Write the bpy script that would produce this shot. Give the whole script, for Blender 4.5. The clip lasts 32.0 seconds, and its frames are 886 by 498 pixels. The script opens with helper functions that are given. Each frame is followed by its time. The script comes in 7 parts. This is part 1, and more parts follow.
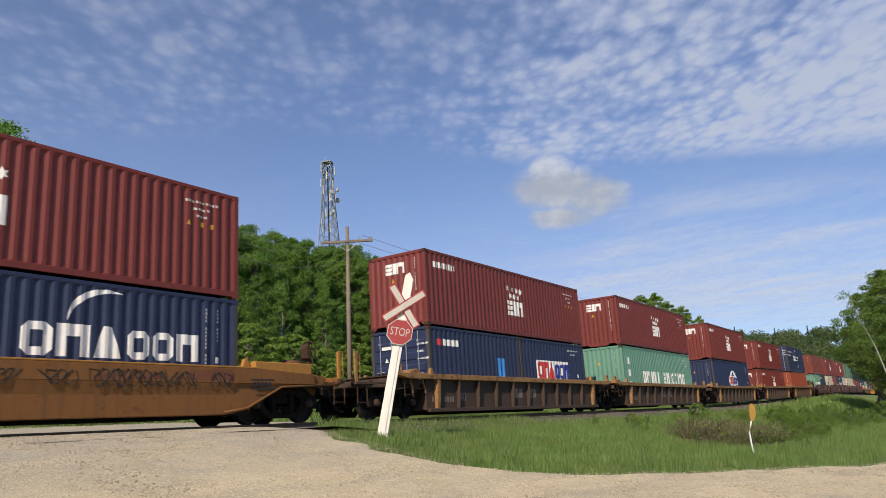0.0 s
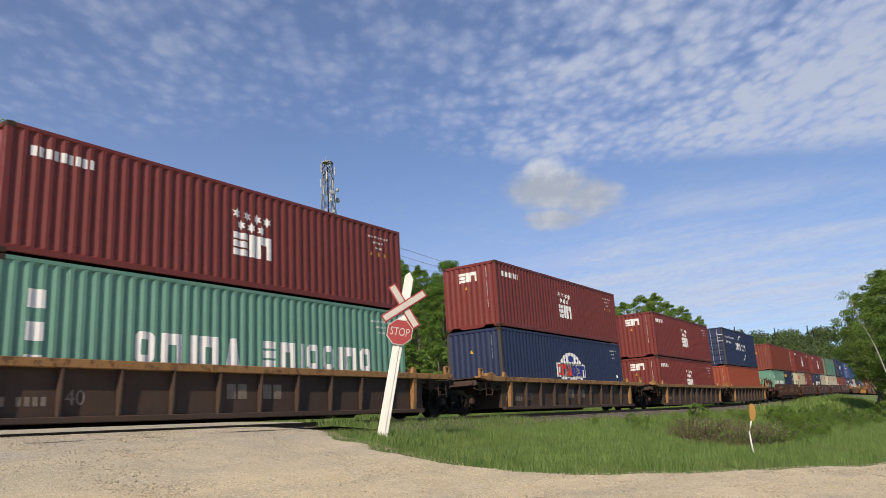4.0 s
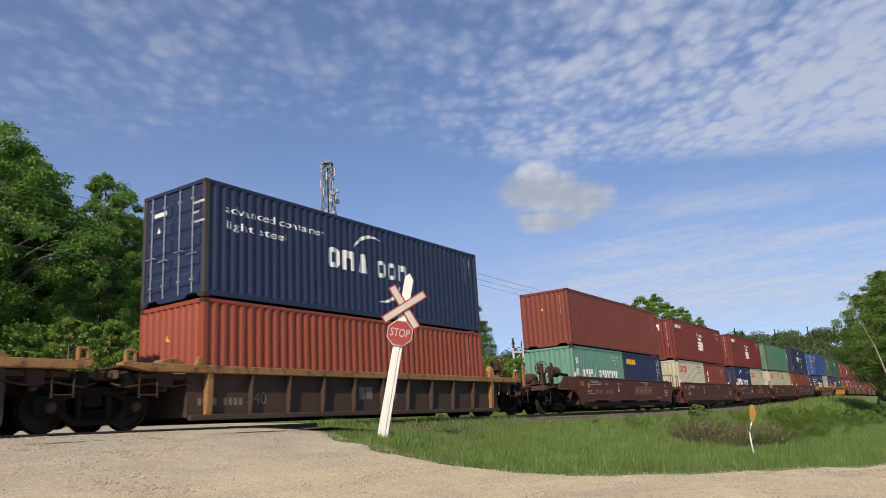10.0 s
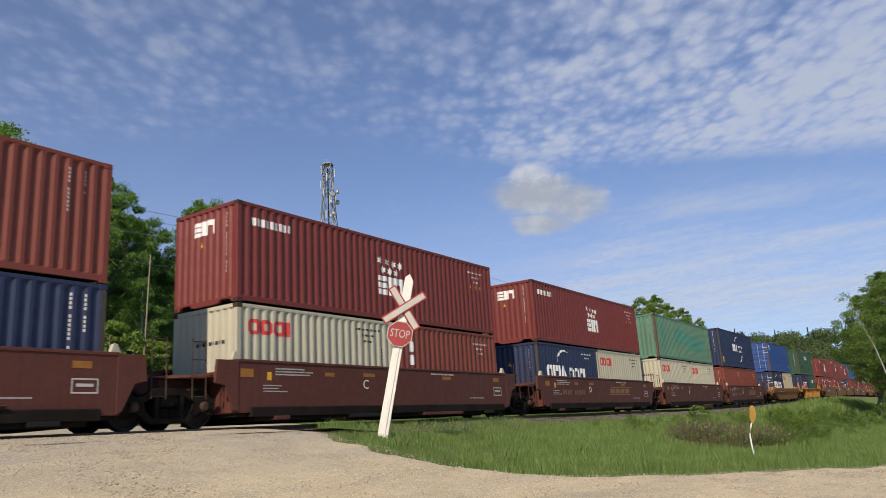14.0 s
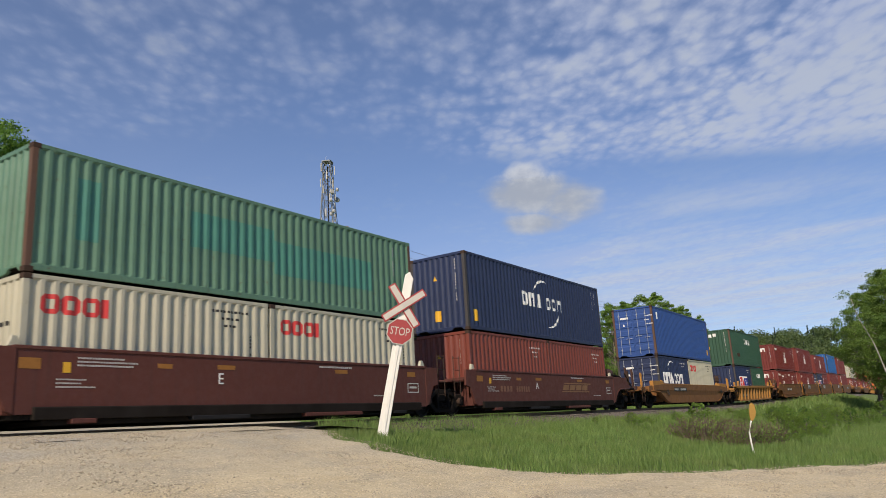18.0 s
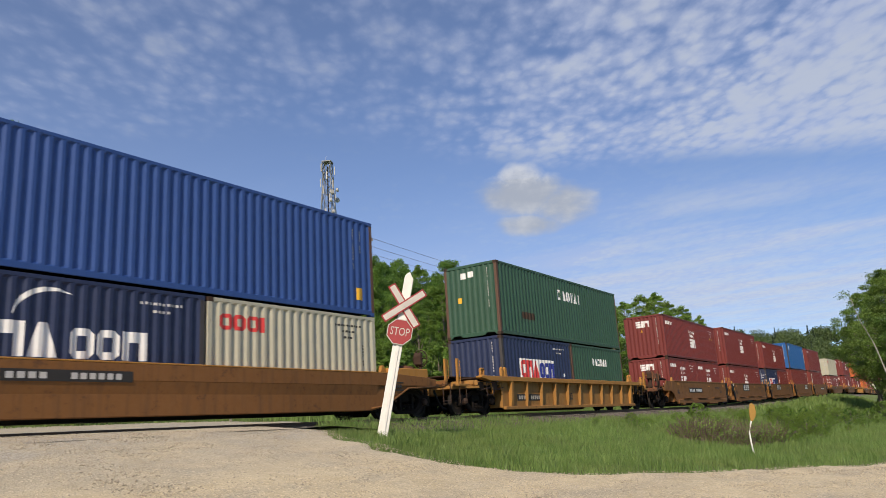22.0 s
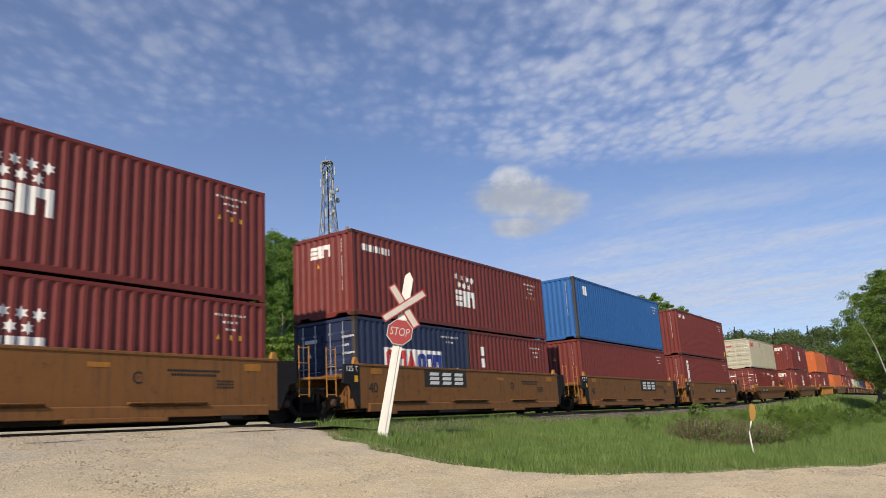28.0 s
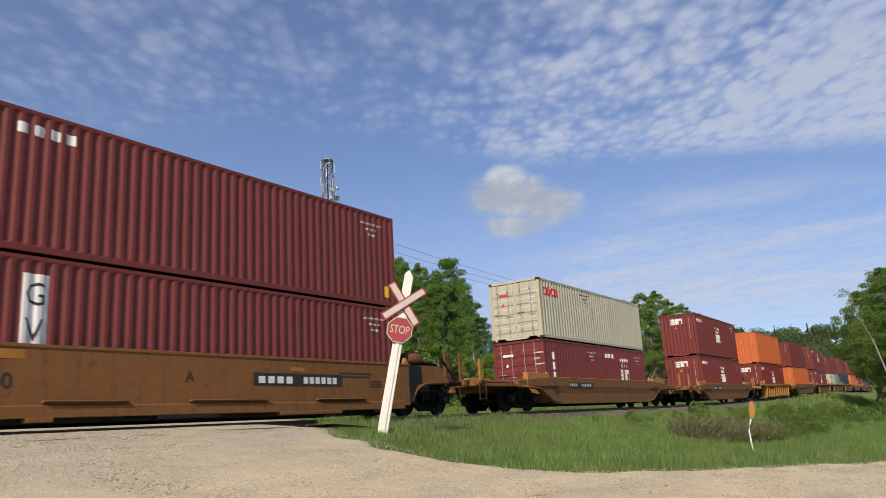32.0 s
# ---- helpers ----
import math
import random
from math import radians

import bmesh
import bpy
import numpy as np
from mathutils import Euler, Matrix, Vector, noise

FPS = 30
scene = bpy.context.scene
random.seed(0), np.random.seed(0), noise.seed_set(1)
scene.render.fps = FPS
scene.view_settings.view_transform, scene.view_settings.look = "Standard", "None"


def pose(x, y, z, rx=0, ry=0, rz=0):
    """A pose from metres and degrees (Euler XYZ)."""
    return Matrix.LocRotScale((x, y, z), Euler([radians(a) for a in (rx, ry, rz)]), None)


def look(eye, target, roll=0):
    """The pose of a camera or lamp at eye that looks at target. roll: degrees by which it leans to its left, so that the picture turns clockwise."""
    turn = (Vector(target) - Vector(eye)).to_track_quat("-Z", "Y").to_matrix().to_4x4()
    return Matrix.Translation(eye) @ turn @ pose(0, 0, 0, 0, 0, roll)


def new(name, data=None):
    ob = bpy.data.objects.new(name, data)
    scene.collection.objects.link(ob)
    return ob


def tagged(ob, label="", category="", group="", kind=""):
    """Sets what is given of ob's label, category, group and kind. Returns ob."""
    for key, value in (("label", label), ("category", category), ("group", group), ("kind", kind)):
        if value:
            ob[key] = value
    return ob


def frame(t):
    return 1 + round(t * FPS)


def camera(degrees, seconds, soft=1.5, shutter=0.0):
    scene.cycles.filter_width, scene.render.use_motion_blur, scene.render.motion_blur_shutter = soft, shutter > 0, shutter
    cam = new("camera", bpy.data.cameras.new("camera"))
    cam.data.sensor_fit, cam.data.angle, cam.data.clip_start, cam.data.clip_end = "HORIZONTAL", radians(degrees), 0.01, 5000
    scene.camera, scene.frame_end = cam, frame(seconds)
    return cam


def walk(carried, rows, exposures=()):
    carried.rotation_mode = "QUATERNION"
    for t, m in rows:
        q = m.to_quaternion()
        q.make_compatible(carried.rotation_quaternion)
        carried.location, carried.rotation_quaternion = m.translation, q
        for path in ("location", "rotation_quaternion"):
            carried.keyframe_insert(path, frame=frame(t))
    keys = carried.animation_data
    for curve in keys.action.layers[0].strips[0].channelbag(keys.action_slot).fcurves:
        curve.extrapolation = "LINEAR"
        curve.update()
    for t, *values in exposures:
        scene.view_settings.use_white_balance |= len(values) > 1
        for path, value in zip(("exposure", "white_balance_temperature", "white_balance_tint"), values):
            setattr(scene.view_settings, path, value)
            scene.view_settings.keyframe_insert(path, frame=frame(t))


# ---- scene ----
import functools

# The train runs along +x before the camera; z = 0 is the top of the rails.
cam = camera(61.28, 32.0, soft=0.85, shutter=0.15)


def aim(lift):
    yaw, pitch = radians(56.175), radians(13.39 + lift)
    eye = Vector((0.0, 0.0, -0.34))
    way = Vector((math.sin(yaw) * math.cos(pitch), math.cos(yaw) * math.cos(pitch), math.sin(pitch)))
    return look(eye, eye + way, -3.42)


# the tripod head gives a little under the hand
walk(cam, [(t, aim(a)) for t, a in (
    (0.0, 0.0), (5.0, 0.0), (9.5, 0.02), (10.2, 0.10), (11.0, 0.13), (14.5, 0.14), (16.5, 0.02), (18.0, -0.04),
    (19.0, -0.12), (20.5, -0.16), (21.5, -0.06), (23.0, 0.02), (24.0, 0.08), (26.0, 0.08), (28.0, 0.0), (30.0, -0.12),
    (32.0, -0.17))], [(t, a, 6500, 15) for t, a in ((0, -0.05), (9, -0.06), (12, -0.08), (14.5, -0.11), (18, -0.15), (19, -0.12), (20.5, -0.06), (32, -0.07))])

# ---- light ----
SUN_EL, SUN_AZ = radians(36.0), radians(252.0)
world = bpy.data.worlds.new("world")
scene.world = world
world.use_nodes = True
wn = world.node_tree
sky = wn.nodes.new("ShaderNodeTexSky")
sky.sky_type, sky.sun_disc = "NISHITA", False
sky.sun_elevation, sky.sun_rotation = SUN_EL, SUN_AZ
sky.air_density, sky.dust_density, sky.ozone_density, sky.altitude = 1.0, 0.6, 6.5, 1200
wn.nodes["Background"].inputs["Strength"].default_value = 0.125
wn.links.new(sky.outputs[0], wn.nodes["Background"].inputs["Color"])
sun_data = bpy.data.lights.new("sun", "SUN")
sun_data.energy, sun_data.angle, sun_data.color = 4.9, radians(0.55), (1.0, 0.875, 0.67)
sun = new("sun", sun_data)
sun.matrix_basis = look((math.sin(SUN_AZ) * 50, math.cos(SUN_AZ) * 50, 50 * math.tan(SUN_EL)), (0, 0, 0))

# ---- the track's line ----
TRACK_Y = 15.35      # centre of the track
WIDE = 2.438         # width of a container
DECK = 0.36          # floor of the wells


def ease_area(x, a, b, top):
    """Integral of a slope that grows evenly from 0 at a to top at b."""
    if x <= a:
        return 0.0
    if x <= b:
        return top * (x - a) ** 2 / (2 * (b - a))
    return top * ((b - a) / 2 + x - b)


def ease(x, a, b, top):
    return top * min(1.0, max(0.0, (x - a) / (b - a)))


def track_y(x):
    return TRACK_Y + ease_area(x, 25, 60, 0.0314)


def track_z(x):
    return ease_area(x, 40, 70, 0.013) - ease_area(x, 130, 190, 0.013)


def on_track(x, length=12.2, y=0.0, z=0.0):
    """Pose of a vehicle or box whose front end stands x metres along the track."""
    m = x + length / 2
    turn = math.atan(ease(m, 25, 60, 0.0314))
    climb = math.atan(ease(m, 40, 70, 0.013) - ease(m, 130, 190, 0.013))
    p = Matrix.Translation((m, track_y(m), track_z(m))) @ Euler((0, -climb, turn)).to_matrix().to_4x4()
    return p @ pose(-length / 2, y, z)


def run(t):
    """Metres that the train has gone after t seconds."""
    return 7.46 * t + 0.049 * t * t


# ---- materials ----
def nodes_of(name):
    m = bpy.data.materials.new(name)
    m.use_nodes = True
    return m, m.node_tree, m.node_tree.nodes["Principled BSDF"]


def node(nt, kind, **values):
    n = nt.nodes.new("ShaderNode" + kind)
    for k, v in values.items():
        n.inputs[k.replace("_", " ")].default_value = v
    return n


def mixed(nt, fac, a, b, blend="MIX"):
    n = nt.nodes.new("ShaderNodeMix")
    n.data_type, n.blend_type = "RGBA", blend
    for sock, v in ((n.inputs[0], fac), (n.inputs[6], a), (n.inputs[7], b)):
        if isinstance(v, bpy.types.NodeSocket):
            nt.links.new(v, sock)
        else:
            sock.default_value = v if sock.type == "VALUE" else (*v, 1)
    return n.outputs[2]


def ramp(nt, src, *stops):
    n = nt.nodes.new("ShaderNodeValToRGB")
    el = n.color_ramp.elements
    while len(el) < len(stops):
        el.new(0.5)
    for e, (p, c) in zip(el, stops):
        e.position, e.color = p, (c, c, c, 1) if isinstance(c, (int, float)) else (*c, 1)
    nt.links.new(src, n.inputs[0])
    return n.outputs[0]


def coords(nt, scale=(1, 1, 1), kind="Object"):
    c, m = nt.nodes.new("ShaderNodeTexCoord"), nt.nodes.new("ShaderNodeMapping")
    m.inputs["Scale"].default_value = scale
    nt.links.new(c.outputs[kind], m.inputs[0])
    return m.outputs[0]


def noisy(nt, vec, scale, detail=4, rough=0.6):
    n = node(nt, "TexNoise", Scale=scale, Detail=detail, Roughness=rough)
    nt.links.new(vec, n.inputs["Vector"])
    return n.outputs["Fac"]


def bumped(nt, bsdf, src, strength, distance=0.02):
    b = node(nt, "Bump", Strength=strength, Distance=distance)
    nt.links.new(src, b.inputs["Height"])
    nt.links.new(b.outputs[0], bsdf.inputs["Normal"])


def random_of(nt):
    return nt.nodes.new("ShaderNodeObjectInfo").outputs["Random"]


def paint(name, colour, fade=0.25, grime=0.35, rough=0.5, rust=0.5, metal=0.0, wear=0.66):
    """Weathered sheet-metal paint: sun-faded patches, rain streaks, dust and rust spots."""
    m, nt, b = nodes_of(name)
    light = [min(1, c * 1.4 + 0.012) for c in colour]
    dark = [c * 0.55 + 0.008 for c in colour]
    big = noisy(nt, coords(nt, (0.5, 0.5, 0.9)), 1.3, 5)
    streak = noisy(nt, coords(nt, (7, 7, 0.35)), 1.0, 4)
    fine = noisy(nt, coords(nt), 38.0, 3)
    spots = noisy(nt, coords(nt), 4.5, 8, 0.72)
    c = mixed(nt, ramp(nt, big, (0.35, 0), (0.7, fade)), colour, light)
    c = mixed(nt, ramp(nt, streak, (0.5, 0), (0.8, grime)), c, dark)
    c = mixed(nt, ramp(nt, spots, (wear, 0), (wear + 0.07, rust)), c, (0.09, 0.04, 0.022))
    c = mixed(nt, ramp(nt, fine, (0.35, 0.12), (0.7, 0)), c, dark)
    c = mixed(nt, ramp(nt, random_of(nt), (0, 0), (1, 0.14)), c, dark)
    nt.links.new(c, b.inputs["Base Color"])
    nt.links.new(ramp(nt, spots, (0.3, rough - 0.08), (0.75, min(1, rough + 0.3))), b.inputs["Roughness"])
    b.inputs["Metallic"].default_value = metal
    bumped(nt, b, big, 0.12, 0.03)
    return m


def plain(name, colour, rough=0.6, metal=0.0, var=0.3, scale=12.0, bump=0.15, gloss=0.5):
    m, nt, b = nodes_of(name)
    b.inputs["Specular IOR Level"].default_value = gloss
    n1, n2 = noisy(nt, coords(nt), scale, 6), noisy(nt, coords(nt), scale * 0.12, 3)
    c = mixed(nt, ramp(nt, n1, (0.3, 0), (0.75, var)), colour, [x * 0.45 for x in colour])
    c = mixed(nt, ramp(nt, n2, (0.35, 0), (0.7, var)), c, [min(1, x * 1.4 + 0.01) for x in colour])
    nt.links.new(c, b.inputs["Base Color"])
    b.inputs["Roughness"].default_value, b.inputs["Metallic"].default_value = rough, metal
    bumped(nt, b, n1, bump)
    return m


MAROON = paint("maroon_paint", (0.160, 0.024, 0.018), 0.16, 0.35)
BROWN_RED = paint("brown_red_paint", (0.18, 0.039, 0.023), 0.2, 0.4)
ORANGE_RED = paint("orange_red_paint", (0.28, 0.056, 0.025), 0.2, 0.35)
ORANGE = paint("orange_paint", (0.55, 0.13, 0.03), 0.2, 0.3)
NAVY = paint("navy_paint", (0.013, 0.024, 0.072), 0.18, 0.3)
ROYAL = paint("royal_blue_paint", (0.02, 0.066, 0.24), 0.15, 0.25)
BRIGHT = paint("bright_blue_paint", (0.016, 0.112, 0.345), 0.15, 0.25)
SEAGREEN = paint("sea_green_paint", (0.12, 0.27, 0.20), 0.25, 0.3)
PALEGREEN = paint("pale_green_paint", (0.095, 0.195, 0.128), 0.3, 0.7, wear=0.6)
FOREST = paint("dark_green_paint", (0.027, 0.08, 0.045), 0.2, 0.4)
CREAM = paint("cream_paint", (0.47, 0.445, 0.335), 0.12, 0.5, rust=0.45, wear=0.63)
WELL_BROWN = paint("brown_car_paint", (0.056, 0.032, 0.021), 0.35, 0.75, 0.8, 0.75, wear=0.56)
WELL_TOP = paint("worn_tan_sill_paint", (0.29, 0.15, 0.05), 0.6, 0.7, 0.8, 0.85, wear=0.53)
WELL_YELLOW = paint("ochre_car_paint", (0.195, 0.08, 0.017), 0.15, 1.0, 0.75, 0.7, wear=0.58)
WELL_OCHRE = paint("dusty_ochre_car_paint", (0.30, 0.145, 0.03), 0.25, 0.7, 0.7, 0.6, wear=0.6)
WELL_YELLOW_TOP = paint("yellow_sill_paint", (0.38, 0.175, 0.03), 0.2, 0.4, 0.65, 0.6)
WELL_OXIDE = paint("oxide_red_car_paint", (0.094, 0.024, 0.015), 0.2, 0.6, 0.7, 0.55, wear=0.6)
TURQUOISE = paint("turquoise_paint", (0.052, 0.20, 0.152), 0.3, 0.6)
TANK_YELLOW = paint("yellow_tank_paint", (0.62, 0.33, 0.06), 0.2, 0.3, 0.55, 0.5)
ORANGE_RUST = paint("orange_rusty_car_paint", (0.17, 0.062, 0.022), 0.2, 0.8, 0.8, 0.8, wear=0.5)
RUSTY = paint("dark_rusty_car_paint", (0.055, 0.022, 0.016), 0.15, 0.7, 0.85, 0.8, wear=0.5)
BLACK = plain("black_car_paint", (0.013, 0.013, 0.014), 0.75, gloss=0.2)
GREASE = plain("greasy_iron", (0.013, 0.010, 0.008), 0.9, 0.0, 0.5, gloss=0.12)
IRON = plain("rusty_iron", (0.055, 0.033, 0.023), 0.85, 0.0, 0.5, gloss=0.2)
TREAD = plain("wheel_steel", (0.022, 0.018, 0.015), 0.75, 0.1, 0.5, gloss=0.25)
WHITE = plain("white_lettering", (0.74, 0.73, 0.70), 0.55, 0, 0.12)
RED_MARK = plain("red_lettering", (0.55, 0.04, 0.035), 0.55, 0, 0.15)
BLUE_MARK = plain("blue_lettering", (0.02, 0.03, 0.22), 0.55, 0, 0.15)
YELLOW_MARK = plain("yellow_marking", (0.70, 0.38, 0.02), 0.55, 0, 0.15)
CYAN_MARK = plain("light_blue_marking", (0.04, 0.22, 0.60), 0.55, 0, 0.15)
CODE_WHITE = plain("small_white_lettering", (0.50, 0.48, 0.45), 0.6, 0, 0.2)
DIM_MARK = plain("faded_lettering", (0.19, 0.15, 0.115), 0.7, 0, 0.5, 30)
TAN_MARK = plain("faded_gold_lettering", (0.23, 0.115, 0.045), 0.7, 0, 0.5, 30)
FAINT_MARK = plain("worn_lettering", (0.19, 0.085, 0.045), 0.7, 0, 0.6, 30)
FADED_ORANGE = plain("faded_orange_marking", (0.36, 0.145, 0.014), 0.7, 0, 0.5, 20)
PRIMER = plain("reddish_primer", (0.15, 0.05, 0.022), 0.8, 0, 0.5, 15)
WORN_ORANGE = plain("worn_orange_marking", (0.29, 0.12, 0.016), 0.7, 0, 0.5, 20)
BLACK_MARK = plain("black_lettering", (0.02, 0.018, 0.016), 0.7, 0, 0.3)
GALV = plain("galvanised_steel", (0.42, 0.43, 0.44), 0.45, 0.6, 0.2)


# ---- mesh building ----
class Shape:
    """Collects corners and faces of one mesh."""

    def __init__(self):
        self.v, self.f = [], []

    def add(self, verts, faces):
        k = len(self.v)
        self.v += [tuple(p) for p in verts]
        self.f += [tuple(i + k for i in f) for f in faces]
        return self

    def box(self, x0, x1, y0, y1, z0, z1):
        return self.add([(x, y, z) for x in (x0, x1) for y in (y0, y1) for z in (z0, z1)],
                        [(0, 1, 3, 2), (4, 6, 7, 5), (0, 4, 5, 1), (2, 3, 7, 6), (0, 2, 6, 4), (1, 5, 7, 3)])

    def prism(self, outline, a, b, axis="y"):
        """An outline of (p, q) pairs drawn out along one axis from a to b."""
        n = len(outline)
        put = {"y": lambda p, q, w: (p, w, q), "x": lambda p, q, w: (w, p, q), "z": lambda p, q, w: (p, q, w)}[axis]
        verts = [put(p, q, w) for w in (a, b) for p, q in outline]
        faces = [tuple(range(n)), tuple(range(2 * n - 1, n - 1, -1))]
        faces += [(i, i + n, (i + 1) % n + n, (i + 1) % n) for i in range(n)]
        return self.add(verts, faces)

    def tube(self, points, radii, sides=8, caps=True):
        """A round bar along points, with one radius for each point."""
        pts = [Vector(p) for p in points]
        verts, side = [], Vector((0, 0, 1))
        for i, p in enumerate(pts):
            d = (pts[min(i + 1, len(pts) - 1)] - pts[max(i - 1, 0)]).normalized()
            a = d.cross(side)
            if a.length < 0.2:
                a = d.cross(Vector((1, 0, 0)))
            a.normalize()
            b = d.cross(a)
            for k in range(sides):
                w = 2 * math.pi * k / sides
                verts.append(p + (a * math.cos(w) + b * math.sin(w)) * radii[i])
        faces = [(i * sides + k, i * sides + (k + 1) % sides, (i + 1) * sides + (k + 1) % sides, (i + 1) * sides + k)
                 for i in range(len(pts) - 1) for k in range(sides)]
        if caps:
            faces += [tuple(range(sides - 1, -1, -1)), tuple(range((len(pts) - 1) * sides, len(pts) * sides))]
        return self.add(verts, faces)

    def lathe(self, profile, axis="y", sides=24):
        """Pairs (along the axis, radius) turned about the axis."""
        put = {"y": lambda a, c, s: (c, a, s), "x": lambda a, c, s: (a, c, s), "z": lambda a, c, s: (c, s, a)}[axis]
        n = len(profile)
        verts = [put(a, r * math.cos(2 * math.pi * k / sides), r * math.sin(2 * math.pi * k / sides))
                 for k in range(sides) for a, r in profile]
        faces = [(k * n + i, k * n + i + 1, (k + 1) % sides * n + i + 1, (k + 1) % sides * n + i)
                 for k in range(sides) for i in range(n - 1)]
        return self.add(verts, faces)

    def mesh(self, name, bevel=0.0, smooth=False):
        me = bpy.data.meshes.new(name)
        me.from_pydata(self.v, [], self.f)
        bm = bmesh.new()
        bm.from_mesh(me)
        bmesh.ops.recalc_face_normals(bm, faces=bm.faces)
        if bevel:
            bmesh.ops.bevel(bm, geom=[e for e in bm.edges if e.is_manifold and e.calc_face_angle(0) > 0.6], offset=bevel,
                            offset_type="OFFSET", segments=1, affect="EDGES", clamp_overlap=True)
        bm.to_mesh(me)
        bm.free()
        if smooth:
            me.shade_smooth()
        return me


MESHES = {}


def kept(key, make):
    """A mesh that is built once and shared."""
    if key not in MESHES:
        MESHES[key] = make()
    return MESHES[key]


def part(name, data, material, parent=None, label="", at=(0, 0, 0), turn=(0, 0, 0)):
    """One mesh object, under a thing or a part. The mesh takes the material in the object's own slot."""
    if isinstance(data, Shape):
        data = data.mesh(name)
    if not data.materials:
        data.materials.append(None)
    ob = new(name, data)
    ob.material_slots[0].link = "OBJECT"
    ob.material_slots[0].material = material
    ob.parent = parent
    ob.location = at
    ob.rotation_euler = [radians(a) for a in turn]
    if label:
        ob["label"] = label
    return ob


def thing(name, label, category, group="", m=None):
    ob = tagged(new(name), label, category, group)
    ob.empty_display_size = 0.2
    if m is not None:
        ob.matrix_basis = m
    return ob


def letters(text, height, depth=0.003):
    """A mesh of raised letters, centred on x, standing up in z and facing -y."""
    def make():
        cu = bpy.data.curves.new("letters", "FONT")
        cu.body, cu.size, cu.extrude, cu.align_x, cu.align_y = text, height * 1.37, depth, "CENTER", "CENTER"
        cu.resolution_u = 3
        ob = new("letters", cu)
        me = bpy.data.meshes.new_from_object(ob.evaluated_get(bpy.context.evaluated_depsgraph_get()))
        bpy.data.objects.remove(ob)
        me.transform(Euler((radians(90), 0, 0)).to_matrix().to_4x4())
        me.materials.clear()
        return me
    return kept(("letters", text, height), make)


# ---- ground ----
def lerp(x, pts):
    if x <= pts[0][0]:
        return pts[0][1]
    for (a, p), (b, q) in zip(pts, pts[1:]):
        if x <= b:
            k = (x - a) / (b - a)
            return p + (q - p) * k
    return pts[-1][1]


NEAR_SIDE = ((-30, -2.0), (0, -1.84), (3, -1.66), (5, -1.47), (7, -1.22), (9, -0.88), (11, -0.48), (12.3, -0.23), (13.3, -0.13), (14.4, -0.09))
FAR_SIDE = ((16.3, -0.045), (17.5, -0.12), (20, 0.10), (38, 0.95), (60, 2.6), (100, 12), (170, 30), (320, 52), (900, 58), (3000, 60))


def ground_z(x, y):
    """Height of the land."""
    yy = y - (track_y(x) - TRACK_Y)
    climb = track_z(max(x, 0)) * min(1, max(0, (yy - 6) / 6))
    off_road = min(1, max(0, (x - 12.0) / 4)) if x > 0 else min(1, max(0, (-4 - x) / 3))
    if yy < 14.4:
        z = lerp(yy, NEAR_SIDE) - 0.28 * off_road * min(1, max(0, (yy - 9.5) / 3))
        z -= 0.25 * off_road * math.exp(-((yy - 7.0) / 2.2) ** 2) * min(1, max(0, (x - 20) / 10))
    elif yy < 16.3:
        z = -0.045 - 0.3 * off_road
    else:
        z = lerp(yy, FAR_SIDE) - 0.25 * off_road * max(0, 1 - (yy - 16.3) / 6)
        if yy > 60:
            z *= 0.35 + 0.65 * min(1, max(0, (260 - x) / 200)) if x > 60 else 1
    z += 25.0 * min(1, max(0, (x - 265) / 150)) * min(1, max(0, (y + 60) / 80))
    far = min(1, max(0, (math.hypot(x - 10, y - 8) - 25) / 60))
    z += far * 1.2 * noise.noise(Vector((x * 0.02, y * 0.02, 3)))
    return z + climb + 0.035 * noise.noise(Vector((x * 0.7, y * 0.7, 0))) * (0 if 12.5 < yy < 18 else 1)


def road_edge(x):
    """Far edge of the gravel: the road along the track and the leg that climbs to the crossing."""
    if x < -4:
        return 4.5
    if x < -2:
        return 4.5 + (x + 4) / 2 * 9.8
    return lerp(x, ((11.6, 14.3), (11.64, 8.6), (11.9, 8.1), (12.14, 7.4), (12.45, 6.6), (13.0, 5.9), (13.9, 5.35), (15.5, 4.4), (18.2, 2.75), (20, 1.7), (28, -1.4), (60, -5), (120, -10)))


def steps(*spans):
    out = []
    for a, b, n in spans:
        out += [a + (b - a) * i / n for i in range(n)]
    return out + [spans[-1][1]]


def sheet(xs, ys, height):
    s, n = Shape(), len(ys)
    s.v = [(x, y, height(x, y)) for x in xs for y in ys]
    s.f = [(i * n + j, (i + 1) * n + j, (i + 1) * n + j + 1, i * n + j + 1) for i in range(len(xs) - 1) for j in range(n - 1)]
    return s


def soil_material():
    m, nt, b = nodes_of("meadow")
    a, f = noisy(nt, coords(nt), 0.35, 6), noisy(nt, coords(nt), 9.0, 8, 0.7)
    c = mixed(nt, ramp(nt, f, (0.3, 0), (0.7, 1)), (0.075, 0.12, 0.022), (0.15, 0.21, 0.045))
    c = mixed(nt, ramp(nt, a, (0.45, 0), (0.68, 0.45)), c, (0.13, 0.115, 0.055))
    nt.links.new(c, b.inputs["Base Color"])
    b.inputs["Roughness"].default_value = 0.95
    bumped(nt, b, f, 0.8, 0.06)
    return m


def math_times(nt, a, b):
    n = nt.nodes.new("ShaderNodeMath")
    n.operation = "MULTIPLY"
    nt.links.new(a, n.inputs[0])
    nt.links.new(b, n.inputs[1])
    return n.outputs[0]


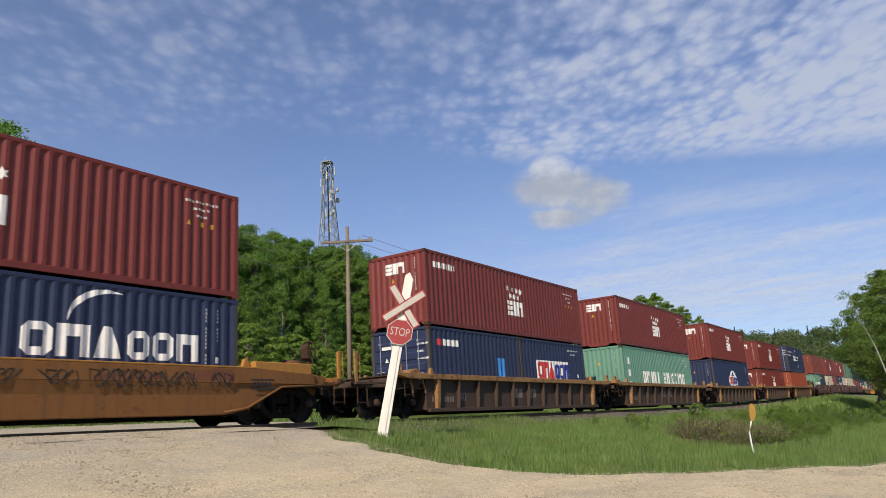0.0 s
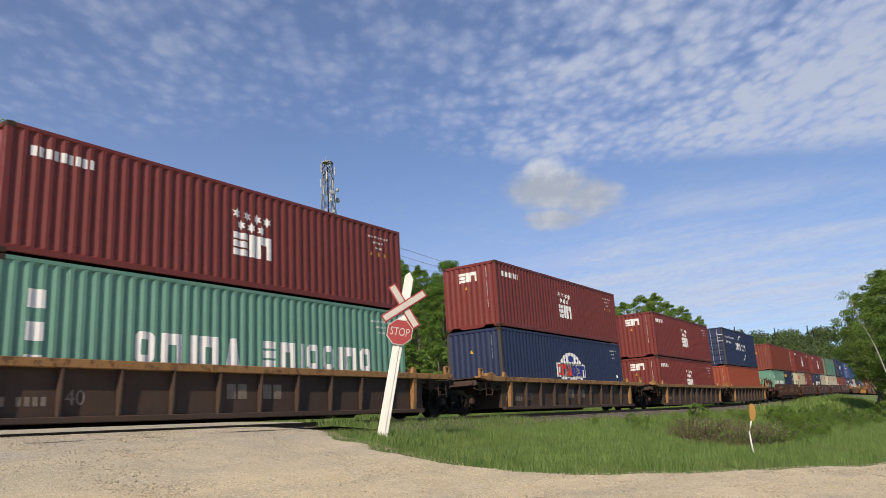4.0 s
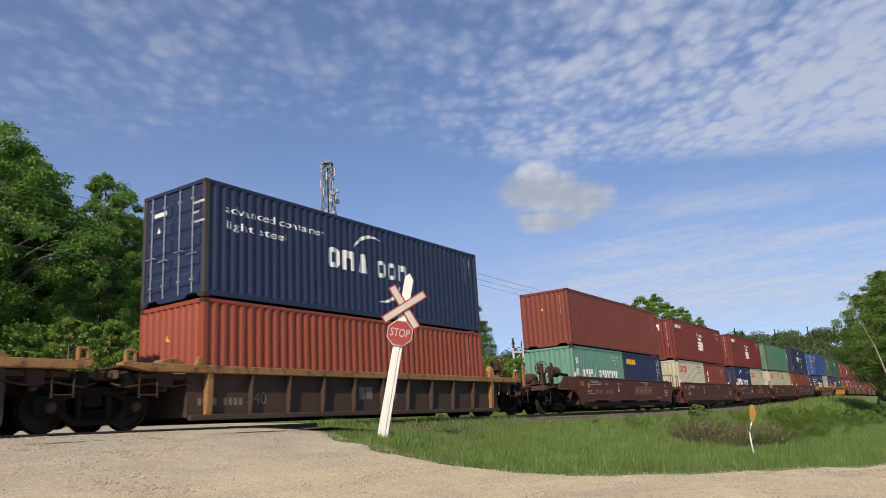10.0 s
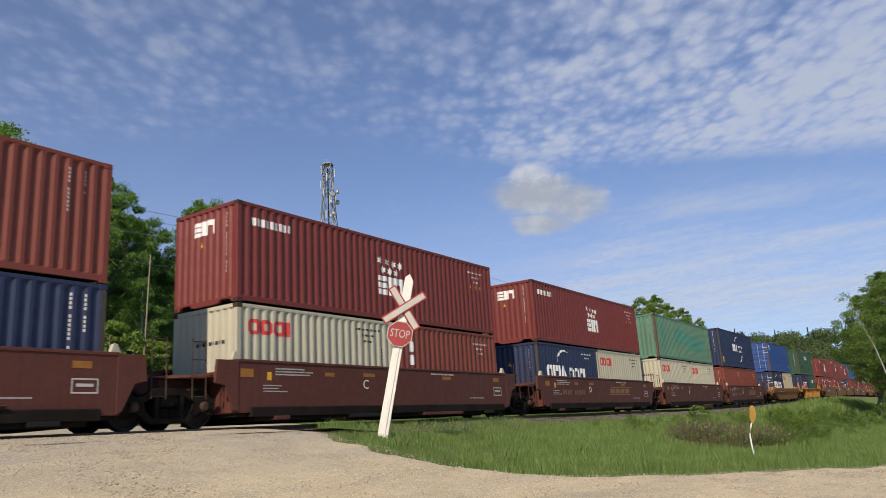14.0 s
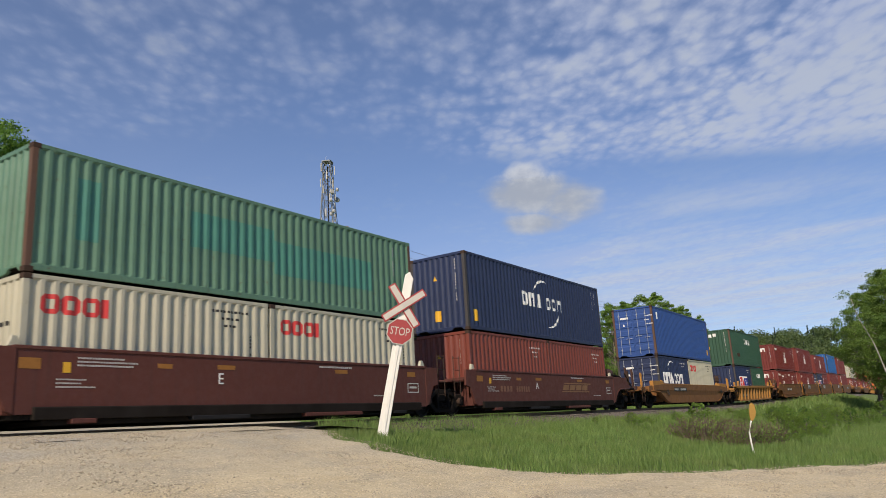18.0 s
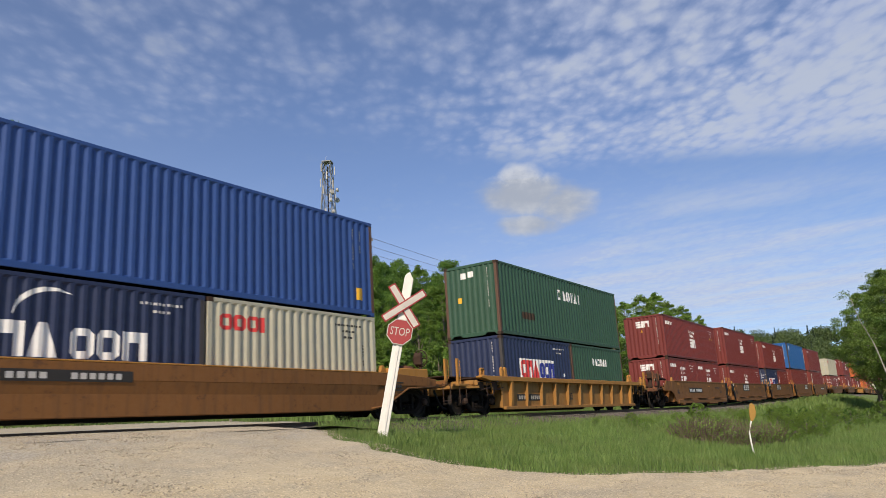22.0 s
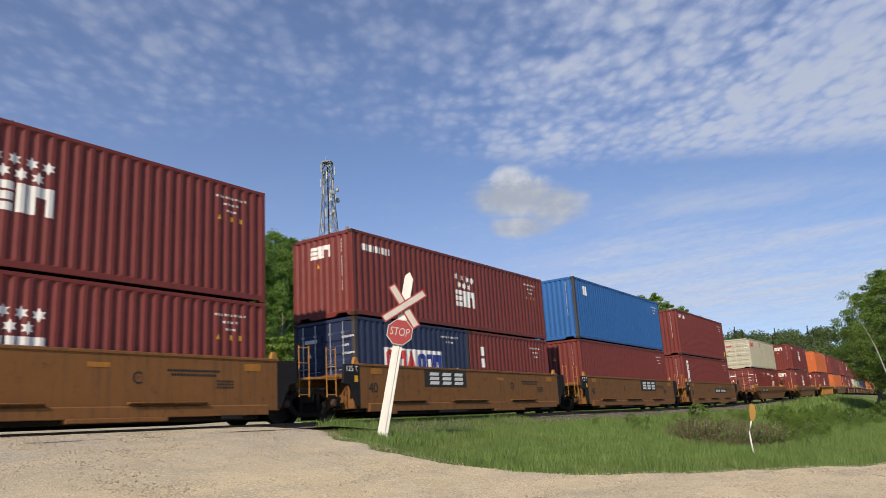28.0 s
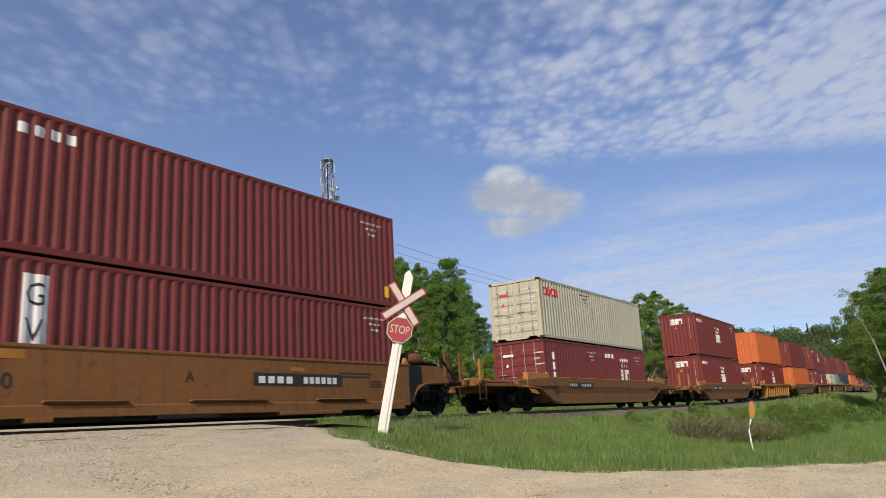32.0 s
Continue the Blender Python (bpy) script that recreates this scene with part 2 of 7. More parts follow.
def gravel_material(name, base, light, dark, grey=None):
    m, nt, b = nodes_of(name)
    big, mid = noisy(nt, coords(nt, (0.35, 1, 1)), 0.55, 6, 0.65), noisy(nt, coords(nt), 3.0, 6, 0.65)
    vor = node(nt, "TexVoronoi", Scale=44.0)
    nt.links.new(coords(nt), vor.inputs["Vector"])
    fine = noisy(nt, coords(nt), 70.0, 4)
    c = mixed(nt, ramp(nt, mid, (0.35, 0), (0.7, 1)), base, light)
    c = mixed(nt, ramp(nt, big, (0.48, 0), (0.72, 0.55)), c, dark)
    sep = nt.nodes.new("ShaderNodeSeparateColor")
    nt.links.new(vor.outputs["Color"], sep.inputs[0])
    pick = ramp(nt, sep.outputs[0], (0.70, 0), (0.85, 0.75))
    rough = noisy(nt, coords(nt, (0.6, 1, 1)), 1.1, 5, 0.6)
    pick = math_times(nt, pick, ramp(nt, rough, (0.38, 0.25), (0.6, 1.0)))
    c = mixed(nt, pick, c, [x * 0.75 for x in dark])
    c = mixed(nt, ramp(nt, rough, (0.5, 0), (0.68, 0.4)), c, [sum(dark) / 3 * k for k in (1.16, 1.08, 0.92)])
    c = mixed(nt, ramp(nt, sep.outputs[1], (0.84, 0), (0.93, 0.6)), c, [min(1, x * 1.35) for x in light])
    c = mixed(nt, ramp(nt, fine, (0.3, 0.35), (0.6, 0)), c, dark)
    if grey:        # coarser grey stone laid at the crossing
        sep_xyz = nt.nodes.new("ShaderNodeSeparateXYZ")
        nt.links.new(coords(nt), sep_xyz.inputs[0])
        reach = node(nt, "MapRange")
        reach.inputs["From Min"].default_value, reach.inputs["From Max"].default_value = 8.2, 11.6
        nt.links.new(sep_xyz.outputs[1], reach.inputs["Value"])
        spread = ramp(nt, noisy(nt, coords(nt, (0.5, 1, 1)), 0.9, 5, 0.65), (0.34, 0.35), (0.6, 1.0))
        c = mixed(nt, math_times(nt, reach.outputs[0], spread), c, mixed(nt, ramp(nt, sep.outputs[2], (0.2, 0), (0.8, 1)), [x * 0.62 for x in grey], grey))
    nt.links.new(c, b.inputs["Base Color"])
    b.inputs["Roughness"].default_value = 0.95
    bumped(nt, b, vor.outputs["Distance"], 0.5, 0.02)
    return m


SOIL = soil_material()
ROAD = gravel_material("road_gravel", (0.55, 0.45, 0.275), (0.68, 0.58, 0.385), (0.34, 0.295, 0.21), (0.47, 0.43, 0.35))
BALLAST = gravel_material("ballast_stone", (0.135, 0.115, 0.095), (0.21, 0.18, 0.15), (0.055, 0.045, 0.04))

xs = steps((-1500, -200, 10), (-200, -30, 17), (-30, 60, 150), (60, 260, 80), (260, 900, 32), (900, 4000, 12))
ys = steps((-1500, -200, 8), (-200, -20, 12), (-20, 22, 96), (22, 70, 48), (70, 330, 52), (330, 1200, 22), (1200, 3500, 10))
ground = part("ground", sheet(xs, ys, lambda x, y: ground_z(x, y) - 0.03), SOIL)
tagged(ground, "grassy ground with embankment, meadow and wooded hill", "ground", kind="structure")
ground.data.shade_smooth()


def road_sheet(xs, low, high, rows, lift):
    s = Shape()
    for x in xs:
        a, b = low(x), high(x)
        for k in range(rows + 1):
            m = min(b - 0.05, 8.05)
            y = a + (m - a) * (1 - (1 - k / 30) ** 1.5) if k <= 30 else m + (b - m) * (k - 30) / (rows - 30)
            wob = 0.16 * noise.noise(Vector((x * 1.9, y * 1.9, 9))) + 0.07 * noise.noise(Vector((x * 6, y * 6, 4)))
            edge = 1.0 if k == rows else 0.0
            y += wob * edge
            z = ground_z(x, y) + lift * (0.25 if k == rows else 1)
            z += 0.02 * noise.noise(Vector((x * 0.9, y * 2.2, 7)))
            s.v.append((x, y, z))
    n = rows + 1
    s.f = [(i * n + j, (i + 1) * n + j, (i + 1) * n + j + 1, i * n + j + 1) for i in range(len(xs) - 1) for j in range(rows)]
    return s


rx = steps((-60, -4, 28), (-4, 9, 40), (9, 20, 90), (20, 40, 60), (40, 120, 40))
road = part("road", road_sheet(rx, lambda x: -9.0 - max(0, x - 30) * 0.12, road_edge, 46, 0.035), ROAD)
tagged(road, "pale dusty gravel road with loose stones", "road", kind="structure")
road.data.shade_smooth()


def apron_edge(y):
    """Right-hand edge of the gravel where the leg widens at the rails."""
    return lerp(y, ((8.0, 11.75), (8.5, 11.84), (9.4, 11.72), (10.0, 11.9), (11.2, 12.1), (12.2, 12.9), (13.1, 13.8), (14.3, 15.0)))


apron = Shape()
for i in range(40):
    y = 7.9 + i * 6.42 / 39
    for k in range(14):
        ragged = 0.3 * noise.noise(Vector((3, y * 1.7, 5))) + 0.15 * noise.noise(Vector((1, y * 6.0, 5)))
        x = 11.3 + (apron_edge(y) + ragged - 11.3) * k / 13
        lift = 0.038 + 0.02 * noise.noise(Vector((x * 0.9, y * 2.2, 7))) - (0.03 if k == 0 or i == 0 else 0)
        apron.v.append((x, y, ground_z(x, y) + (lift if k < 12 else 0.02 if k == 12 else -0.02)))
apron.f = [(i * 14 + k, i * 14 + k + 1, i * 14 + k + 15, i * 14 + k + 14) for i in range(39) for k in range(13)]
apron = part("road_apron", apron, ROAD)
tagged(apron, "gravel apron beside the crossing planks", "road", kind="structure")
apron.data.shade_smooth()


def far_edge(y):
    """Right-hand edge of the gravel beyond the rails."""
    return lerp(y, ((16.3, 19.5), (22, 22.0), (29, 24.0), (31, 11.4), (50, 15)))


far_road = Shape()
for i in range(40):
    y = 16.35 + (i / 39) ** 1.4 * 34
    for k in range(15):
        x = -6.0 + (far_edge(y) + 6.0) * k / 14 + (0.25 * noise.noise(Vector((k, y, 2))) if k == 14 else 0)
        far_road.v.append((x, y, ground_z(x, y) + (0.03 if k < 14 else -0.01)))
far_road.f = [(i * 15 + k, i * 15 + k + 1, i * 15 + k + 16, i * 15 + k + 15) for i in range(39) for k in range(14)]
far_road = part("road_beyond_crossing", far_road, ROAD)
tagged(far_road, "pale gravel road climbing away beyond the rails", "road", kind="structure")
far_road.data.shade_smooth()

# ---- railway track ----
bal = Shape()
bx = steps((-40, 14.6, 40), (14.6, 60, 60), (60, 260, 60))
prof = ((-3.1, -0.62), (-2.5, -0.42), (-1.75, -0.20), (-1.2, -0.17), (0, -0.17), (1.2, -0.17), (1.75, -0.20), (2.6, -0.55))
for x in bx:
    for dy, dz in prof:
        on_road = min(1, max(0, (17.5 - x) / 3.5))
        rough = 0.05 * noise.noise(Vector((x * 2.3, dy * 3, 1)))
        bal.v.append((x, track_y(x) + dy, track_z(x) + max(dz, -0.19) * on_road + dz * (1 - on_road) + rough))
n = len(prof)
bal.f = [(i * n + j, (i + 1) * n + j, (i + 1) * n + j + 1, i * n + j + 1) for i in range(len(bx) - 1) for j in range(n - 1)]
ballast = part("ballast", bal, BALLAST)
tagged(ballast, "bed of dark crushed stone ballast under the track", "ballast", kind="structure")

RAIL_STEEL = plain("rail_steel", (0.16, 0.10, 0.07), 0.55, 0.5, 0.4)
TIMBER = plain("creosoted_timber", (0.075, 0.055, 0.042), 0.85, 0, 0.5, 7)
PLANK = plain("grey_crossing_plank", (0.15, 0.125, 0.10), 0.85, 0, 0.5, 9)
RAIL_OUTLINE = ((-0.07, -0.172), (0.07, -0.172), (0.07, -0.158), (0.012, -0.14), (0.012, -0.045), (0.037, -0.035), (0.036, -0.006), (0.026, 0.0),
                (-0.026, 0.0), (-0.036, -0.006), (-0.037, -0.035), (-0.012, -0.045), (-0.012, -0.14), (-0.07, -0.158))
rail_x = steps((-40, 25, 8), (25, 130, 40), (130, 260, 20))
track = thing("railway_track", "single railway track with steel rails on timber sleepers", "railway track")
tagged(track, kind="structure")
for side in (-0.755, 0.755):
    s, k = Shape(), len(RAIL_OUTLINE)
    for x in rail_x:
        s.v += [(x, track_y(x) + side + p, track_z(x) + q) for p, q in RAIL_OUTLINE]
    s.f = [(i * k + j, i * k + (j + 1) % k, (i + 1) * k + (j + 1) % k, (i + 1) * k + j) for i in range(len(rail_x) - 1) for j in range(k)]
    part("rail", s, RAIL_STEEL, track)
tie_mesh = Shape().box(-0.115, 0.115, -1.28, 1.28, -0.30, -0.150).mesh("sleeper", 0.012)
for i in range(290):
    x = 14.8 + i * 0.53 + random.uniform(-0.03, 0.03)
    part("sleeper", tie_mesh, TIMBER, track, at=(x, track_y(x), track_z(x)),
         turn=(0, 0, random.uniform(-1, 1)))
crossing = thing("crossing_planks", "worn grey timber planks laid flush along the rails at the crossing", "crossing planks")
tagged(crossing, kind="structure")
for row, (y0, y1) in enumerate(((-1.24, -1.02), (-1.01, -0.81), (-0.64, -0.22), (-0.21, 0.21), (0.22, 0.64), (0.81, 1.02), (1.03, 1.24))):
    for k in range(6):
        me = kept(("plank", row), lambda: Shape().box(0, 2.72, y0, y1, -0.15, -0.012).mesh("plank", 0.012))
        part("plank", me, PLANK, crossing, at=(-1.6 + k * 2.74, TRACK_Y, random.uniform(-0.008, 0.004) - (0.125 if row < 2 else 0)))


# ---- freight containers ----
def wave(x, length, pitch, depth, edge=0.10):
    """How far the corrugated wall lies back at x."""
    if x < edge or x > length - edge:
        return 0.0
    n = round((length - 2 * edge) / pitch)
    k = ((x - edge) / (length - 2 * edge) * n + 0.13) % 1.0
    return depth * (0.0 if k < 0.26 else (k - 0.26) / 0.24 if k < 0.5 else 1.0 if k < 0.76 else (1.0 - k) / 0.24)


def breaks(length, pitch, edge=0.10):
    n = round((length - 2 * edge) / pitch)
    p = (length - 2 * edge) / n
    out = [edge + p * (i + k - 0.13) for i in range(n + 1) for k in (0.0, 0.26, 0.5, 0.76)]
    return [edge] + [x for x in out if edge + 0.002 < x < length - edge - 0.002] + [length - edge]


SIDE_PITCH, SIDE_DEPTH, END_PITCH, END_DEPTH = 0.2755, 0.036, 0.245, 0.042


def wall_mesh(length, height, pitch, depth, low=0.16, top=0.09):
    """A corrugated wall that faces -y, from x = 0 to length."""
    def make():
        s, xs = Shape(), breaks(length, pitch)
        for z in (low, low + 0.04, height - top - 0.04, height - top):
            for x in xs:
                s.v.append((x, 0.004 + (wave(x, length, pitch, depth) if low < z < height - top else 0.0), z))
        n = len(xs)
        s.f = [(j * n + i, j * n + i + 1, (j + 1) * n + i + 1, (j + 1) * n + i) for j in range(3) for i in range(n - 1)]
        return s.mesh("corrugated_wall")
    return kept(("wall", round(length, 3), height, pitch), make)


def roof_mesh(length):
    def make():
        s, xs = Shape(), breaks(length, 0.42)
        for y in (-WIDE / 2 + 0.05, WIDE / 2 - 0.05):
            s.v += [(x, y, -0.03 + 0.02 * wave(x, length, 0.42, 1)) for x in xs]
        n = len(xs)
        s.f = [(i, i + 1, n + i + 1, n + i) for i in range(n - 1)]
        return s.mesh("roof_panel")
    return kept(("roof", length), make)


def bar(key, x, y, z, bevel=0.008):
    """A beam with one corner at the origin."""
    return kept(("bar", key, round(x, 3), round(y, 3), round(z, 3)), lambda: Shape().box(0, x, 0, y, 0, z).mesh(key, bevel))


def notched_rail():
    """Bottom end rail, cut away in two places and arched between."""
    def make():
        y = WIDE - 0.24
        low = [(0, 0.02), (0.10, 0.03), (0.16, 0.115), (0.50, 0.125), (0.58, 0.05), (0.70, 0.03), (y - 0.70, 0.03), (y - 0.58, 0.05), (y - 0.50, 0.125), (y - 0.16, 0.115), (y - 0.10, 0.03), (y, 0.02)]
        return Shape().prism(low + [(y, 0.175), (0, 0.175)], 0.0, 0.08, "x").mesh("bottom_end_rail", 0.006)
    return kept("notched_rail", make)


def casting_mesh():
    def make():
        s = Shape().box(-0.004, 0.178, -0.004, 0.162, 0, 0.118)
        s.lathe([(-0.0045, 0.0), (-0.0045, 0.03)], "y", 8)
        s.v[8:] = [(x + 0.089, y, z + 0.059) for x, y, z in s.v[8:]]
        return s.mesh("corner_casting", 0.010)
    return kept("casting", make)


def door_leaf_mesh(w, h):
    def make():
        s = Shape().box(0.0, 0.045, 0, w, 0, h)
        for i in range(5):
            z = 0.16 + i * (h - 0.32) / 5
            s.prism([(0.0, z), (-0.028, z + 0.05), (-0.028, z + (h - 0.32) / 5 - 0.16), (0.0, z + (h - 0.32) / 5 - 0.11)], 0.06, w - 0.06, "y")
        return s.mesh("door")
    return kept(("door", round(w, 3), round(h, 3)), make)


def decal_mesh(key, polys, face, length, pitch, depth):
    """Painted marks that follow the waves of the wall. polys: outlines of (along, up)."""
    def make():
        bm = bmesh.new()
        for poly in polys:
            bm.faces.new([bm.verts.new((a, 0, z)) for a, z in poly])
        lo, hi = min(v.co.x for v in bm.verts), max(v.co.x for v in bm.verts)
        for x in breaks(length, pitch):
            if lo < x < hi:
                bmesh.ops.bisect_plane(bm, geom=bm.verts[:] + bm.edges[:] + bm.faces[:], plane_co=(x, 0, 0), plane_no=(1, 0, 0), dist=0.0005)
        for v in bm.verts:
            v.co.y = wave(v.co.x, length, pitch, depth) + 0.004 - 0.005
        me = bpy.data.meshes.new("marking")
        for f in bm.faces:
            f.normal_update()
            if f.normal.y > 0:
                f.normal_flip()
        bm.to_mesh(me)
        bm.free()
        return me
    return kept(("decal", key, face, round(length, 2)), make)


def rect(x, z, w, h):
    return [(x, z), (x + w, z), (x + w, z + h), (x, z + h)]


def block(x, z, w, h, cut=0.07):
    c = cut * min(w, h)
    return [(x + c, z), (x + w - c, z), (x + w, z + c), (x + w, z + h - c), (x + w - c, z + h), (x + c, z + h), (x, z + h - c), (x, z + c)]


def word(x, z, w, h, n, gap=0.22):
    """n plain blocks in a row; three are wide, narrow, wide."""
    if n == 3 and h > 0.4:
        return [block(x, z, w * 0.40, h), block(x + w * 0.45, z, w * 0.12, h), block(x + w * 0.62, z, w * 0.38, h)] if gap in (0.14, 0.16, 0.2) else \
            [block(x + i * w / 3, z, w / 3 * (1 - gap), h) for i in range(3)]
    p = w / n
    return [block(x + i * p, z, p * (1 - gap), h) for i in range(n)]


def glyphs(x, z, w, h, kinds, gap=0.16):
    """A row of plain shapes: r ring, p pair of bars under a cap, w wedge, b three level bars, i bar. Each shape is a list of outlines."""
    widths = [0.38 if k == "i" else 1.15 if k == "p" else 1.0 for k in kinds]
    unit, out, p = w / sum(widths), [], x
    for k, share in zip(kinds, widths):
        q = unit * share * (1 - gap)
        t, v = q * 0.30, h * 0.25
        if k == "r":
            c = t * 0.7
            out.append([[(p + c, z), (p + q - c, z), (p + q, z + c), (p + q, z + v), (p, z + v), (p, z + c)], rect(p, z + v, t, h - 2 * v), rect(p + q - t, z + v, t, h - 2 * v),
                        [(p, z + h - v), (p + q, z + h - v), (p + q, z + h - c), (p + q - c, z + h), (p + c, z + h), (p, z + h - c)]])
        elif k == "p":
            out.append([rect(p, z, t, h), rect(p + q - t, z, t, h), rect(p + t, z + h - v * 1.5, q - 2 * t, v * 1.5)])
        elif k == "w":
            out.append([[(p, z), (p + q, z), (p + q * 0.66, z + h), (p + q * 0.34, z + h)]])
        elif k == "b":
            out.append([rect(p, z + n * h * 0.36, q, h * 0.28) for n in range(3)])
        else:
            out.append([rect(p, z, q, h)])
        p += unit * share
    return out


def outlines(mark):
    """The outlines of one mark, which may have several."""
    return mark if isinstance(mark[0][0], (list, tuple)) else [mark]


def star(x, z, r, points=6):
    return [(x + (r if k % 2 == 0 else r * 0.5) * math.sin(math.pi * k / points), z + (r if k % 2 == 0 else r * 0.5) * math.cos(math.pi * k / points))
            for k in range(2 * points)]


def arc_band(x, z, r, a0, a1, thick, n=10):
    out = []
    for i in range(n):
        p, q = a0 + (a1 - a0) * i / n, a0 + (a1 - a0) * (i + 1) / n
        tp, tq = thick * math.sin(math.pi * (i + 0.35) / (n + 0.7)), thick * math.sin(math.pi * (i + 1.35) / (n + 0.7))
        out.append([(x + (r + s) * math.cos(a), z + 0.8 * (r + s) * math.sin(a)) for a, s in ((p, 0), (q, 0), (q, tq), (p, tp))])
    return out


def code_rows(x, z, w, rows=((10, 1.0), (4, 0.5), (3, 0.35)), h=0.058):
    out = []
    for i, (n, share) in enumerate(rows):
        out += word(x + w * (1 - share) / 2, z - i * 0.17, w * share, h, n, 0.35)
    return out


def code_column(x, top, n=11, size=0.07):
    """Small upright writing, with a gap after the fourth and the tenth sign."""
    return [block(x, top - (i + (i > 3) + (i > 9)) * size * 1.25, size * 0.55, size * 0.85) for i in range(n)]


def triangle(x, z, s):
    return [(x - s / 2, z), (x + s / 2, z), (x, z + s)]


def side_marks(style, L, H):
    """Marks on the long wall: (name, material, outlines)."""
    t = H
    code = ("code", CODE_WHITE, code_rows(L - 1.55, t - 0.42, 0.95))
    warn = ("warning", YELLOW_MARK, [triangle(L - 1.45, t - 0.98, 0.13), rect(L - 1.12, t - 0.98, 0.10, 0.12), rect(L - 0.84, t - 0.98, 0.10, 0.12)])
    if style == "stars":
        c = L / 2
        if L < 7:
            return [("emblem", WHITE, glyphs(c - 0.7, t - 1.62, 1.35, 0.55, "bip") + [star(c - 0.55 + i * 0.32, t - 0.6, 0.13) for i in range(4)] +
                     [star(c - 0.4 + i * 0.32, t - 0.87, 0.13) for i in range(3)]), ("address", WHITE, word(0.5, t - 0.55, 1.2, 0.2, 7)), code]
        return [("emblem", WHITE, glyphs(c - 0.62, t - 1.78, 1.3, 0.58, "bip", 0.10)),
                ("emblem", WHITE, [star(c - 0.52 + i * 0.33, t - 0.72 - 0.02 * i, 0.14) for i in range(4)] +
                 [star(c - 0.38 + i * 0.33, t - 1.0 - 0.02 * i, 0.14) for i in range(3)]),
                ("address", WHITE, word(0.5, t - 0.58, 1.35, 0.21, 9, 0.3)), code, warn]
    if style == "arc_low":        # big white blocks near the foot, with an arc above
        return [("emblem", WHITE, glyphs(7.12, 1.06, 2.1, 0.64, "rpw", 0.10) + glyphs(9.3, 1.06, 1.85, 0.60, "rrp", 0.12) +
                 arc_band(9.0, 1.55, 1.05, radians(165), radians(82), 0.15)), ("code", CODE_WHITE, code_column(L - 0.95, t - 0.35, 16) + code_column(L - 0.62, t - 0.35, 8)),
                ("plate", WHITE, [rect(L - 0.66, 1.05, 0.12, 0.14)])]
    if style in ("arc_mid", "arc_light"):
        c = 6.0
        out = [("emblem", WHITE, glyphs(c - 1.75, 1.32, 1.85, 0.58, "rpw", 0.22) + glyphs(c + 0.42, 1.30, 1.6, 0.52, "rrp", 0.2) +
                arc_band(c + 0.35, 1.55, 1.15, radians(150), radians(78), 0.13) + arc_band(c + 0.35, 1.55, 1.25, radians(-20), radians(-85), 0.13)),
               ("code", CODE_WHITE, code_column(L - 0.8, t - 0.35, 9) + code_column(L - 0.5, t - 0.35, 6))]
        if style == "arc_mid":
            out.append(("label", YELLOW_MARK, [rect(0.42, 0.35, 0.32, 0.42)]))
        return out
    if style == "framed":        # framed panel, red and blue blocks
        return [("panel", WHITE, [rect(1.35, 0.96, 3.05, 0.80)]), ("code", CODE_WHITE, code_rows(4.35, t - 0.35, 1.1, ((10, 1.0), (4, 0.4)))),
                ("plate", WHITE, [rect(5.2, 1.1, 0.13, 0.15)])]
    if style == "arc_white":
        return [("emblem", WHITE, glyphs(0.75, 1.02, 1.95, 0.66, "rpw", 0.08) + glyphs(2.9, 1.02, 1.75, 0.60, "rrp", 0.10) +
                 arc_band(2.6, 1.62, 0.85, radians(165), radians(70), 0.12)), ("code", CODE_WHITE, code_rows(4.4, t - 0.35, 1.1, ((10, 1.0), (4, 0.4))))]
    if style == "globe":
        dome = [(6.15 + 1.22 * math.cos(a), 1.35 + 0.85 * math.sin(a)) for a in [radians(-25 + 230 * i / 22) for i in range(23)]]
        return [("panel", WHITE, [dome, rect(4.66, 1.12, 2.98, 0.60)]), ("code", CODE_WHITE, code_rows(L - 1.5, t - 0.42, 1.0)),
                ("plate", WHITE, [rect(L - 0.8, 1.2, 0.12, 0.14)])]
    if style == "columns":
        cols = [rect(0.62, t - 0.95 - i * 0.62, 0.36, 0.36) for i in range(3)]
        return [("lettering", WHITE, cols + glyphs(2.9, 1.0, 3.0, 0.66, "rpipw", 0.28) + glyphs(6.4, 1.0, 4.3, 0.66, "bpirripr", 0.28)), code]
    if style == "columns_short":
        return [("lettering", WHITE, [rect(0.3, t - 0.8 - i * 0.5, 0.26, 0.28) for i in range(3)] + glyphs(0.9, 1.0, 1.7, 0.58, "rpipw", 0.25) + glyphs(2.85, 1.0, 2.5, 0.58, "bpirripr", 0.25)),
                ("code", CODE_WHITE, code_rows(4.5, t - 0.35, 1.0))]
    if style == "blue_stripes":
        return [("lettering", WHITE, word(0.85, t - 0.62, 0.95, 0.22, 4)), ("flag", RED_MARK, [rect(0.45, t - 0.62, 0.34, 0.22)]),
                ("stripe", CYAN_MARK, [rect(4.35, 0.35, 0.22, 1.35), rect(4.65, 0.35, 0.22, 1.35)])]
    if style == "yellow_word":
        return [("lettering", YELLOW_MARK, word(0.55, t - 0.60, 1.25, 0.26, 5)), ("code", CODE_WHITE, code_column(5.3, t - 0.3, 11) + code_column(5.6, t - 0.3, 8))]
    if style == "rings":
        return [("lettering", RED_MARK, glyphs(0.35, t - 0.74, 1.4, 0.38, "rrri", 0.06)), ("code", BLACK_MARK, code_rows(4.35, t - 0.35, 1.1) + code_column(5.5, t - 0.9, 6))]
